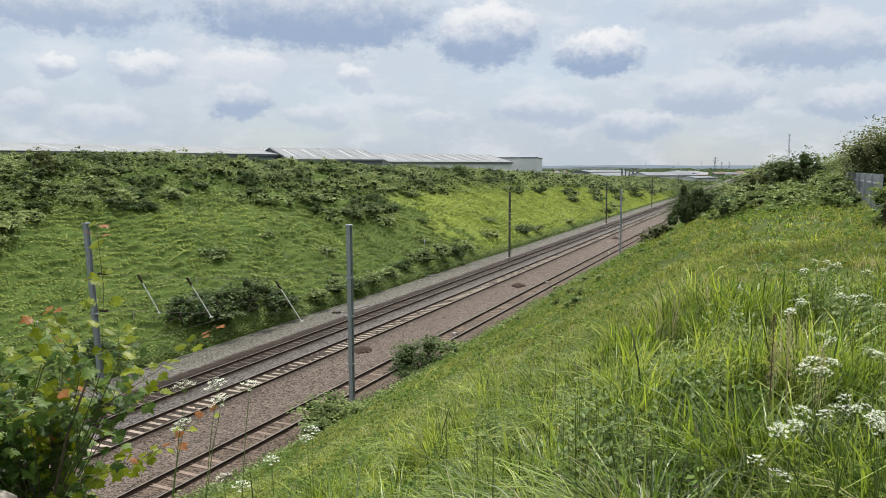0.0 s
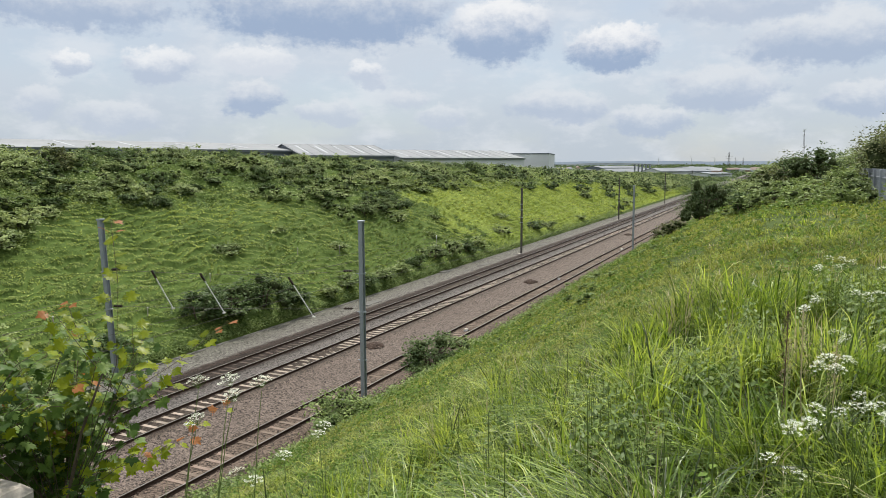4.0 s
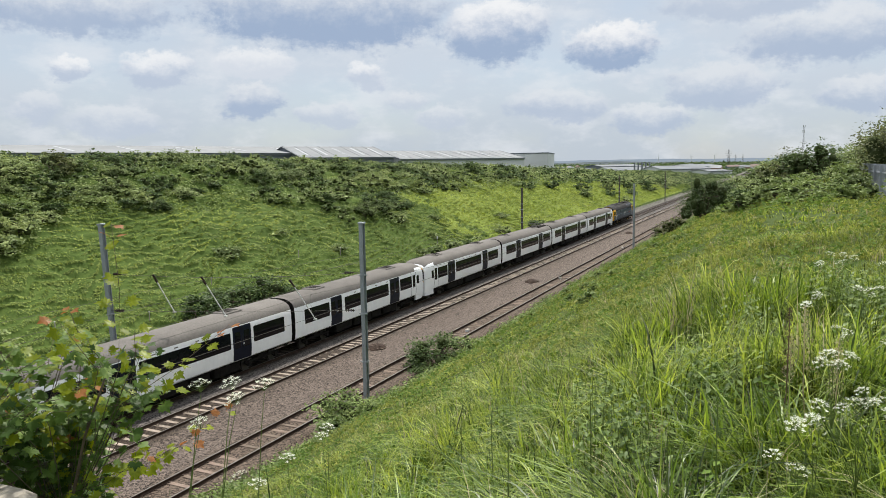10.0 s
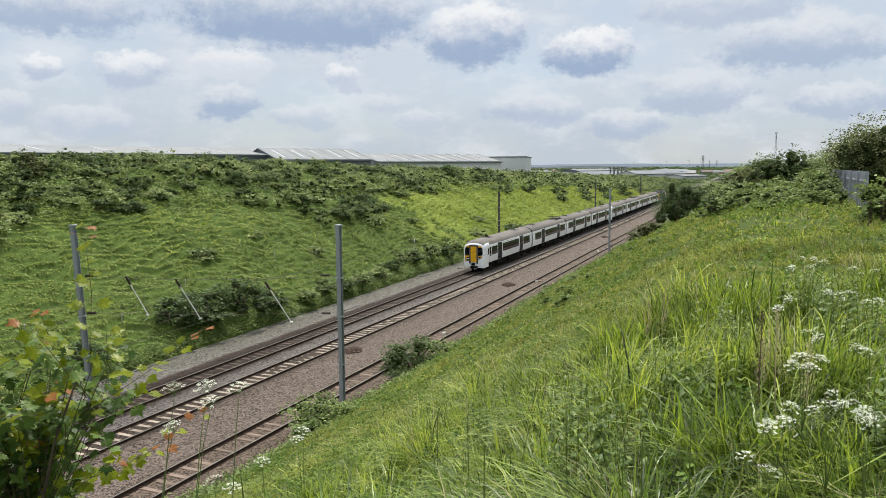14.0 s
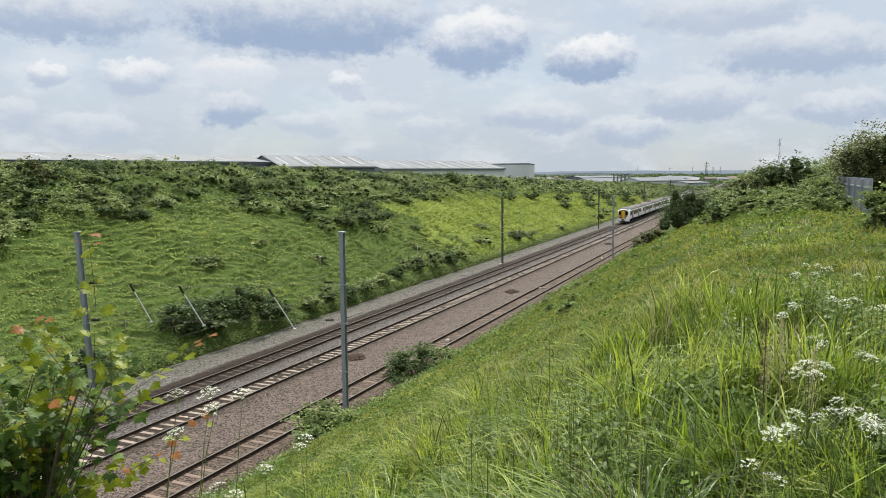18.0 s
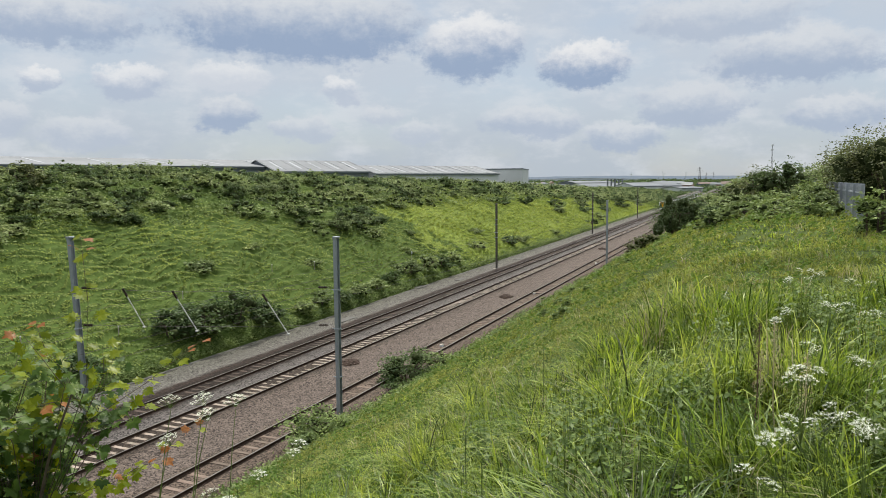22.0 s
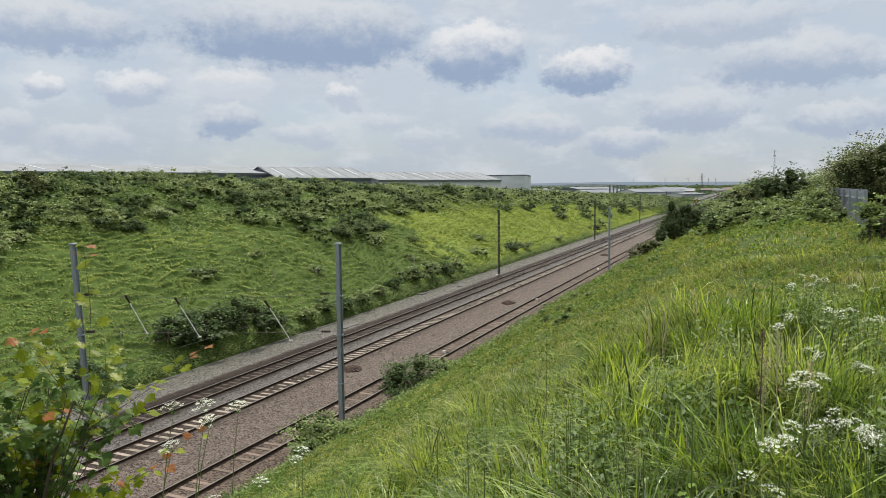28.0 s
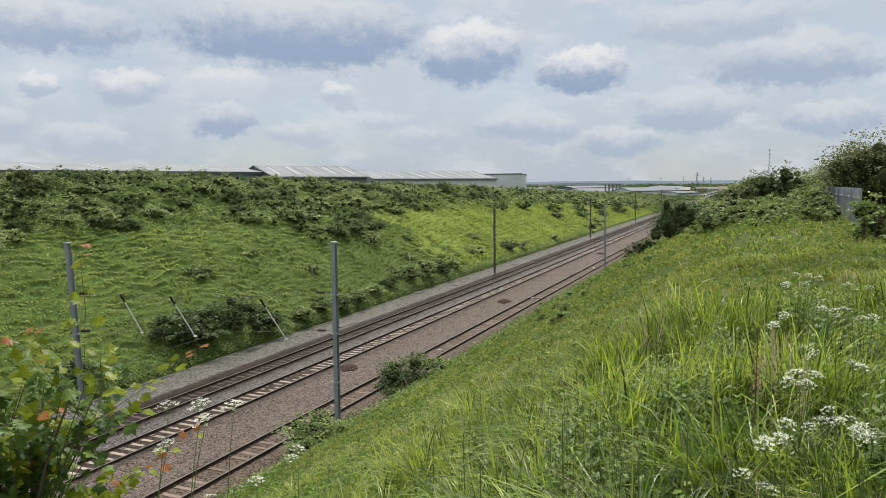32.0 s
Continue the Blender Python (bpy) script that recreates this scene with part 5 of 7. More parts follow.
def build_bank_herbage():
    """Terraced tussocks over the grassy parts of the far bank, one stretch yellower with sunlight put into its colour,
    and leafy underscrub above.
    """
    np.random.seed(21)
    n = 26000
    y = 8 + 330 * np.random.random(n) ** 1.6
    x = np.random.uniform(-66, -38.0, n)
    edge = -54.8 + np.where((y > 62) & (y < 100), 6.5 * np.sin((y - 62) / 38 * np.pi), 0) + np.where(y > 200, np.minimum(14.0, (y - 200) * 0.12), 0)
    keep = (x > edge - 3.5) | (y < 40)
    x, y = x[keep], y[keep]
    yellow = yellow_part(x, y) & (np.random.random(len(x)) < 0.8)
    yellow_stretch = np.exp(-((x + 52.5) / 5.0) ** 2 - ((y - 51) / 14.0) ** 2)  # a yellower, brighter stretch below the scrub
    yellow |= np.random.random(len(x)) < 0.6 * yellow_stretch
    for mask, mat, label in ((~yellow, M["bank_grass"], "low tufted green growth covering the far bank"), (yellow, M["bank_yellow"], "yellow-green tufted growth on the far bank, sunlight painted into its tone")):
        ripples(x[mask], y[mask], 16, 0.17 * (1 + y[mask] / 200), mat, "bank_herbage", label)
    n = 9000
    y = 8 + 330 * np.random.random(n) ** 1.5
    x = np.random.uniform(-78, -50, n)
    keep = x < -53.5
    x, y = x[keep], y[keep]
    tufts(x, y, np.random.uniform(0.5, 1.0, len(x)), 16, 0.8, 0.19 * (1 + y / 180), M["bramble"], "underscrub", "low bramble growth between the bushes of the upper bank", 0.2, 0.34)


def build_near_weeds():
    """Low leafy weeds and moss-like herbs mottling the slope of the near bank."""
    np.random.seed(27)
    for n, mat, lo, hi, name, label, seed in ((8000, "weed", 0.09, 0.26, "bank_weeds", "low dark leafy weeds dotted over the near bank", 51), (15000, "olive", 0.07, 0.17, "bank_herbage", "short olive grass tufts mottling the near bank", 53)):
        a = np.radians(np.random.uniform(-62, 14, n))
        r = 7 + 95 * np.random.random(n) ** 1.35
        x, y = r * np.sin(a), r * np.cos(a)
        keep = (x > -19.4) & (np.random.random(n) < np.clip(0.55 + 1.1 * value_noise(x / 2.2, y / 3.2, seed), 0.12, 1))
        x, y, r = x[keep], y[keep], r[keep]
        size = np.random.uniform(lo, hi, len(x)) * (1 + r / 60) * (1 + 0.6 * (np.random.random(len(x)) < 0.12))
        tufts(x, y, size, 11, 0.8, 0.05 * (1 + r / 18), M[mat], name, label, 0.0, 0.3 if mat == "weed" else 0.13)


def build_long_grass():
    """Grass of the near bank in tufts, taller and broader close to the path, short and fine down the slope."""
    np.random.seed(31)
    store = {"cocksfoot": [[], [], [], 0], "grass": [[], [], [], 0], "olive": [[], [], [], 0], "grass_dry": [[], [], [], 0]}

    def emit(n, r0, r1, h0, h1, w, seg, power=1.0, dry=0.0, per=8, spread=0.05, olive=0.0, gap=0.0, upright=1.0, near=False):
        m = n // per
        a = np.radians(np.random.uniform(-62, 16, m))
        r = r0 + (r1 - r0) * np.random.random(m) ** power
        x, y = r * np.sin(a), r * np.cos(a)
        cell = 0.07 * r0 + 0.22
        clump = value_noise(x / cell, y / cell, 41)
        keep = (x > -19.6) & (np.random.random(m) < np.clip(0.62 - gap + 0.9 * clump, 0.06 if r0 < 20 else 0.3, 1))
        x, y, r, clump = x[keep], y[keep], r[keep], clump[keep]
        m = len(x)
        tall = np.clip(0.72 + 0.5 * value_noise(x / 1.4, y / 1.7, 42) + 0.4 * value_noise(x / 0.45, y / 0.5, 44) + 0.2 * clump, np.where(r > 9, 0.6, 0.3), 1.4) * np.random.uniform(0.75, 1.15, m)
        kind = np.random.random(m)
        kind = np.where(kind < dry, 2, np.where(np.random.random(m) < np.clip(olive + 0.9 * value_noise(x / 3.0, y / 4.5, 47), 0, 1) * (olive > 0), 1, 0))
        lay = 1.6 * value_noise(x / 1.1, y / 1.1, 43) + np.pi * 1.4
        rep = lambda v: np.repeat(v, per)
        out = np.random.uniform(0, 2 * np.pi, m * per)
        q = np.sqrt(np.random.random(m * per)) * spread
        bx, by = rep(x) + q * np.cos(out), rep(y) + q * np.sin(out)
        base = np.stack([bx, by, height(bx, by) - (0.03 if r0 < 20 else 0.01)], 1)
        h = np.random.uniform(h0, h1, m * per) * rep(tall)
        az = np.where(np.random.random(m * per) < 0.6, out, rep(lay) + np.random.normal(size=m * per) * 0.5)
        bend = np.clip(np.random.gamma(3.0, 0.34 * upright, m * per), 0.08, 1.7)
        width = w * np.random.uniform(0.5, 1.35, m * per)
        kinds = rep(kind)
        for k, key in enumerate(("cocksfoot" if near else "grass", "olive", "grass_dry")):
            mask = kinds == k
            if not mask.any():
                continue
            slim = 0.6 if k == 2 else 1.0
            V, Q, T = blades(base[mask], h[mask], az[mask], bend[mask] * (0.6 if k == 2 else 1), width[mask] * slim, seg)
            s = store[key]
            s[0].append(V)
            if Q is not None:
                s[1].append(Q + s[3])
            s[2].append(T + s[3])
            s[3] += len(V)

    emit(32000, 1.5, 4.5, 0.45, 0.98, 0.0135, 4, 0.8, 0.10, 9, 0.07, upright=0.8, near=True)
    emit(24000, 4.0, 8.0, 0.42, 0.95, 0.015, 4, 0.9, 0.06, 10, 0.09, upright=0.75, near=True)
    emit(60000, 4.4, 12.5, 0.42, 0.98, 0.018, 4, 0.75, 0.04, 12, 0.10, upright=0.62)
    emit(84000, 10.5, 24.0, 0.16, 0.42, 0.020, 3, 0.85, 0.05, 10, 0.15, 0.72, -0.05)
    emit(110000, 21.0, 64.0, 0.12, 0.34, 0.038, 2, 0.85, 0.05, 10, 0.26, 0.85, -0.1)
    emit(26000, 58.0, 170.0, 0.12, 0.30, 0.11, 2, 0.8, 0.03, 6, 0.35, 0.5)
    for key, name, label in (("cocksfoot", "cocksfoot_grass", "tall arching blue-green grass at the top of the near bank"), ("grass", "long_grass", "long bright green grass covering the near bank"), ("olive", "olive_grass", "short olive-yellow grass on the slope of the near bank"), ("grass_dry", "dry_grass", "thin straw-coloured grass stems among the green")):
        s = store[key]
        me = arrays(name, np.concatenate(s[0]), [np.concatenate(s[1]), np.concatenate(s[2])], M[key])
        tagged(new(name, me), label, "grass", kind="stuff")


def build_toe_weeds():
    """Leafy weeds that soften the foot of the near bank and creep over the siding's edge."""
    np.random.seed(36)
    n = 12500
    y = 14 + 120 * np.random.random(n) ** 1.4
    x = -20.1 + np.abs(np.random.normal(size=n)) * 1.3 - 0.5 * (value_noise(y / 3.5, y * 0 + 2.2, 37) > 0.2)
    far = np.random.random(n) < 0.6  # the same along the foot of the far bank
    x = np.where(far, -37.25 - np.abs(np.random.normal(size=n)) * 0.8, x)
    y = np.where(far, 12 + 170 * np.random.random(n) ** 1.3, y)
    k = 7
    c = np.repeat(np.stack([x, y, np.maximum(height(x, y), GRADE * y - 0.25)], 1), k, 0)
    size = np.repeat(np.random.uniform(0.10, 0.30, n), k)
    o = np.random.normal(size=(n * k, 3)) * size[:, None] * 0.55
    o[:, 2] = np.abs(o[:, 2]) * 1.3
    fl = np.random.normal(size=(n * k, 3)) * 0.4 + np.array([0, 0, 1.0])
    V, F = leaves(c + o, np.random.normal(size=(n * k, 3)) * np.array([1, 1, 0.4]), size * np.random.uniform(0.45, 0.8, n * k), fl, 0.3)
    tagged(new("toe_weeds", arrays("toe_weeds", V, F, M["bramble"])), "low leafy weeds along the foot of both banks", "weeds", kind="stuff")


build_toe_weeds()
build_far_scrub()
build_turf()
build_bank_herbage()
build_near_weeds()
build_long_grass()

# ---------------------------------------------------------------- bushes one can tell apart
def build_bushes():
    # dark hawthorn mass at the foot of the far bank
    for k, (x, y, rx, rz) in enumerate(((-39.6, 41.5, 2.2, 2.6), (-39.3, 44.6, 2.4, 3.2), (-39.0, 48.2, 2.3, 3.3), (-38.6, 51.2, 1.7, 2.2))):
        bush("hawthorn_bush", "dark green hawthorn bush at the foot of the far bank", x, y, rx, rz, M["scrub_dark"], 200 + k, 2000, 0.24, 20)
    rnd = random.Random(5)
    for k, (x, y, r, h) in enumerate(((-38.6, 33.0, 1.6, 1.7), (-38.4, 56.5, 1.2, 1.3), (-38.6, 60.0, 1.5, 1.6), (-38.4, 63.5, 1.4, 1.4), (-38.5, 67.0, 1.6, 1.7), (-38.6, 71.0, 1.3, 1.3), (-38.9, 76.0, 1.5, 1.5),
                                      (-39.2, 81.0, 1.9, 2.2), (-39.0, 85.5, 2.0, 2.4), (-38.9, 90.0, 1.9, 2.2), (-39.4, 95.0, 1.6, 1.8), (-40.5, 108.0, 1.9, 1.9), (-39.5, 122.0, 2.0, 2.2), (-39.4, 128.0, 1.9, 1.9), (-39.0, 150.0, 1.6, 1.4), (-38.8, 185.0, 2.2, 2.0), (-39.5, 200.0, 2.6, 2.6))):
        bush("toe_bush", "green bush beside the gravel walkway", x, y, r, h, M["scrub" if k % 3 else "scrub_dark"], 230 + k, 900, 0.24, 12)
    for k, (x, y, r, h) in enumerate(((-46.0, 52.0, 1.5, 1.5), (-44.0, 67.0, 1.2, 1.0), (-50.5, 34.0, 2.0, 1.8), (-52.5, 37.0, 2.2, 2.0), (-48.5, 30.5, 1.6, 1.5), (-43.0, 88.0, 1.3, 1.0), (-46.5, 96.0, 1.2, 0.9), (-44.5, 118.0, 1.6, 1.2), (-48.0, 62.0, 1.0, 0.7), (-41.5, 26.5, 1.8, 1.6), (-40.0, 22.0, 1.8, 2.0))):
        bush("bank_shrub", "small green shrub in the rough grass of the far bank", x, y, r, h, M["scrub"], 260 + k, 700, 0.24, 11)
    for k, (x, y, r, h) in enumerate(((-46.0, 182.0, 2.4, 2.4), (-49.0, 190.0, 2.8, 3.0), (-44.5, 205.0, 2.4, 2.2), (-47.5, 214.0, 3.0, 3.2), (-43.0, 226.0, 2.6, 2.6), (-46.5, 238.0, 3.0, 3.0), (-50.5, 226.0, 3.0, 3.2), (-42.5, 252.0, 2.8, 2.6), (-46.0, 266.0, 3.2, 3.2), (-42.0, 284.0, 3.0, 2.8), (-51.5, 172.0, 2.4, 2.6), (-53.0, 158.0, 2.2, 2.4), (-44.0, 310.0, 3.2, 3.0))):
        bush("bank_shrub", "dark hawthorn shrub where the far bank runs out", x, y, r, h, M["scrub_dark" if k % 3 else "scrub"], 280 + k, 520, 0.42, 11, twigs=4)
    # near side
    bush("hawthorn_bush", "leafy green bush growing over the siding", -20.2, 41.5, 2.5, 2.9, M["scrub_dark"], 300, 4600, 0.145, 22, twigs=14)
    bush("hawthorn_bush", "leafy green bush growing over the siding", -19.2, 44.3, 1.3, 1.4, M["bramble"], 301, 1500, 0.14, 16, twigs=10)
    bush("bramble_bush", "bramble bush on the foot of the near bank", -18.8, 29.6, 2.0, 2.0, M["bramble"], 302, 3400, 0.14, 18, twigs=12)
    bush("bramble_bush", "bramble bush on the foot of the near bank", -17.6, 26.2, 1.0, 0.9, M["bramble"], 303, 1200, 0.13, 12)
    bush("small_bush", "small round green bush beside the siding", -19.8, 74.0, 1.1, 1.1, M["scrub"], 304, 900, 0.16, 12)
    bush("hawthorn_tree", "dark green hawthorn at the end of the visible track", -8.6, 87.0, 3.3, 5.9, M["scrub_dark"], 305, 8600, 0.15, 36, twigs=26, category="tree")
    bush("hawthorn_bush", "brownish low bush beside the hawthorn", -12.3, 92.0, 2.2, 2.2, M["brown_bush"], 306, 1700, 0.17, 18, twigs=14)
    bush("hawthorn_bush", "brownish low bush beside the hawthorn", -14.5, 98.0, 2.0, 1.5, M["brown_bush"], 309, 1200, 0.17, 14, twigs=10)
    bush("small_bush", "dark green bush standing out of the grass slope", -2.4, 46.5, 0.95, 1.7, M["scrub_dark"], 307, 1500, 0.13, 16)
    for k, (x, y, r, h) in enumerate(((-9.0, 38.0, .35, .8), (-12.0, 44.0, .4, .7), (-10.5, 50.0, .5, .6), (-7.5, 30.0, .3, .7), (-13.0, 52.0, .5, .8), (-14.5, 62.0, .6, .7), (-16.0, 58.0, .5, .6), (-11.0, 64.0, .6, .7), (-15.5, 47.0, .5, .7), (-17.0, 50.0, .6, .7), (-9.0, 58.0, .6, .6), (-6.0, 48.0, .6, .6), (-12.5, 33.0, .35, .55), (-8.0, 68.0, .8, .8))):
        bush("small_shrub", "small leafy shrub among the grass of the near bank", x, y, r, h, M["bramble"], 310 + k, 420, 0.09 + 0.001 * y, 8, twigs=4)
    # brambles and hedge along the top of the near bank
    n = 0
    for k in range(900):
        y = 39 + 110 * rnd.random() ** 1.3
        x = rnd.uniform(-9.5, 3.3)
        if x < -1.6 - (y - 39) * 0.06 + 1.0 * math.sin(y * 0.5) or (x > 1.6 and y < 62):
            continue
        if n >= 150:
            break
        n += 1
        r = rnd.uniform(0.8, 1.5) * (1 + max(0, y - 60) * 0.008)
        bush("bramble_thicket", "sprawling bramble thicket on the crest of the near bank", x, y, r * 1.2, r * rnd.uniform(0.75, 1.15), M[rnd.choice(("bramble", "bramble", "scrub"))], 400 + k, 760, 0.16, 12, twigs=4)
    for k, (x, y, r, h, m) in enumerate(((6.3, 45.0, 2.8, 5.4, "brown_bush"), (8.6, 49.0, 2.8, 5.4, "brown_bush"), (5.9, 51.0, 2.4, 4.2, "scrub"), (6.0, 57.0, 2.5, 4.0, "scrub"), (4.9, 63.0, 2.2, 3.2, "scrub"), (4.8, 69.0, 2.3, 3.3, "scrub_dark"),
                                         (1.9, 62.0, 2.3, 3.9, "scrub_dark"), (0.2, 64.0, 2.1, 3.5, "brown_bush"), (-0.9, 72.0, 2.0, 2.7, "scrub"), (3.6, 78.0, 2.4, 3.4, "scrub"), (1.5, 84.0, 2.4, 3.3, "scrub_dark"), (-1.0, 93.0, 2.4, 3.0, "scrub"), (0.5, 104.0, 2.6, 3.0, "scrub"), (-2.0, 118.0, 2.6, 3.0, "scrub"), (8.9, 42.0, 2.4, 5.2, "scrub_dark"), (10.0, 38.0, 2.4, 5.0, "scrub"), (-4.5, 112.0, 2.2, 2.4, "scrub"), (-6.0, 130.0, 2.4, 2.4, "scrub"), (-9.0, 150.0, 2.6, 2.6, "scrub"))):
        bush("hedge_bush", "tall straggling hedge bush behind the fence line", x, y, r * 1.15, h, M[m], 600 + k, 6800 if y < 60 else 3600, 0.135 if y < 60 else 0.165, 34, twigs=12, category="hedge")
    for k, (x, y, r, h) in enumerate(((-6.9, 93.0, 2.0, 3.3), (-6.0, 97.5, 2.0, 3.5), (-7.6, 104.0, 2.2, 3.3), (-9.4, 111.0, 2.4, 3.3), (-10.6, 121.0, 2.4, 3.4), (-12.0, 133.0, 2.5, 3.5))):
        bush("bank_bush", "rounded green bush on the far end of the near bank", x, y, r, h, M["scrub"], 760 + k, 1100, 0.2, 16, twigs=6)
    for k in range(26):
        y = 88 + 3.4 * k
        x = -4.4 - (y - 88) * 0.075 + rnd.uniform(-1.2, 1.6)
        bush("bank_bush", "rounded green bush on the far end of the near bank", x, y, rnd.uniform(1.8, 2.5), rnd.uniform(2.4, 3.4), M[rnd.choice(("scrub", "bramble", "scrub_dark"))], 700 + k, 900, 0.22, 14, twigs=5)
    for k, (x, y, top, r) in enumerate(((-9.2, 96.0, 10.3, 2.0), (-8.6, 101.0, 10.5, 2.2), (-7.3, 100.0, 10.75, 2.2), (-6.4, 104.0, 11.0, 2.3), (-5.4, 101.0, 11.4, 2.3), (-4.4, 106.0, 11.9, 2.4), (-3.6, 100.0, 12.2, 2.2), (-2.6, 104.0, 12.4, 2.2), (-10.6, 104.0, 9.9, 2.0))):
        bush("screening_bush", "tall leafy bush hiding the end of the line", x, y, r, top - gz(x, y) + 0.1, M[("scrub", "bramble", "scrub_dark")[k % 3]], 800 + k, 2600, 0.18, 24, twigs=8)
    for k, (x, y, r, h) in enumerate(((2.9, 39.5, 1.0, 1.5), (2.9, 42.5, 1.1, 1.6), (3.0, 46.0, 1.2, 1.7), (3.0, 50.0, 1.2, 1.7), (2.9, 54.0, 1.3, 1.8), (2.4, 37.0, 0.8, 1.0))):
        bush("bramble_thicket", "bramble thicket leaning on the steel fence", x, y, r, h, M["bramble" if k % 2 else "scrub"], 820 + k, 1200, 0.14, 14, twigs=5)
    bush("elder_bush", "bright green elder bush beside the steel fence", 3.05, 24.5, 0.75, 1.75, M["bramble"], 640, 1500, 0.11, 16)
    bush("skyline_bush", "brown-tipped bush rising above the scrub", -62.3, 47.8, 1.9, 2.7, M["brown_bush"], 650, 1400, 0.22, 18, twigs=26)
    for k, (x, y) in enumerate(((-68.0, 71.0), (-66.0, 92.0), (-68.0, 62.0), (-67.0, 104.0))):
        bush("skyline_bush", "leafy bush rising above the scrub", x, y, 1.5, 3.0, M["scrub"], 655 + k, 900, 0.24, 12, twigs=14)


build_bushes()


# ---------------------------------------------------------------- fence, parapet, lineside items
def build_fence():
    """Steel palisade fence on the crest: posts, two rails and pales."""
    t = thing("palisade_fence", "grey steel palisade fence along the crest of the bank", "fence")
    x = 3.75
    pale = Mesh()
    pale.loft([[(px, py, z) for px, py in ((-0.012, -0.034), (0.012, -0.018), (0.012, 0.018), (-0.012, 0.034))] for z in (0.0, 1.88)] + [[(px, py * 0.3, 2.0) for px, py in ((-0.008, -0.034), (0.008, -0.018), (0.008, 0.018), (-0.008, 0.034))]])
    pale_me = pale.data("pale", M["fence_grey"])
    post_me = Mesh().box(-0.05, 0.05, -0.04, 0.04, -0.2, 1.98, 0.01).data("post", M["fence_grey"])
    y, k = 33.0, 0
    while y < 96:
        z = 10.42 + 0.001 * y
        part("post", post_me, None, t, at=pose(x - 0.06, y, z))
        z2 = z + 0.00275
        for hgt in (0.35, 1.6):
            part("rail", Mesh().loft([[(x - 0.03, yy, zz + hgt), (x + 0.01, yy, zz + hgt), (x + 0.01, yy, zz + hgt + 0.05), (x - 0.03, yy, zz + hgt + 0.05)] for yy, zz in ((y, z), (y + 2.75, z2))]), M["fence_grey"], t)
        for j in range(17):
            yy = y + 0.08 + j * 0.155
            if k < 290:
                part("pale", pale_me, None, t, at=pose(x + 0.025, yy, z + (z2 - z) * j / 17, 0, 0, 0))
            k += 1
        y += 2.75


def build_parapet():
    t = thing("bridge_parapet", "weathered stone end of a bridge parapet", "wall", at=pose(-3.11, 1.39, 0, 0, 0, 2))
    z0 = 8.935
    for k in range(6):
        for j in range(3):
            w = 0.42
            part("stone", Mesh().box(-0.66 + w * j + 0.006 + (0.1 if k % 2 else 0), -0.66 + w * (j + 1) - 0.006 + (0.1 if k % 2 else 0), -0.19, 0.19, z0 + 0.42 * k, z0 + 0.42 * (k + 1) - 0.012, 0.015), M["concrete"], t)
    part("coping", Mesh().box(-0.75, 0.75, -0.25, 0.25, z0 + 2.52, z0 + 2.66, 0.025), M["concrete"], t, "pale stone coping")


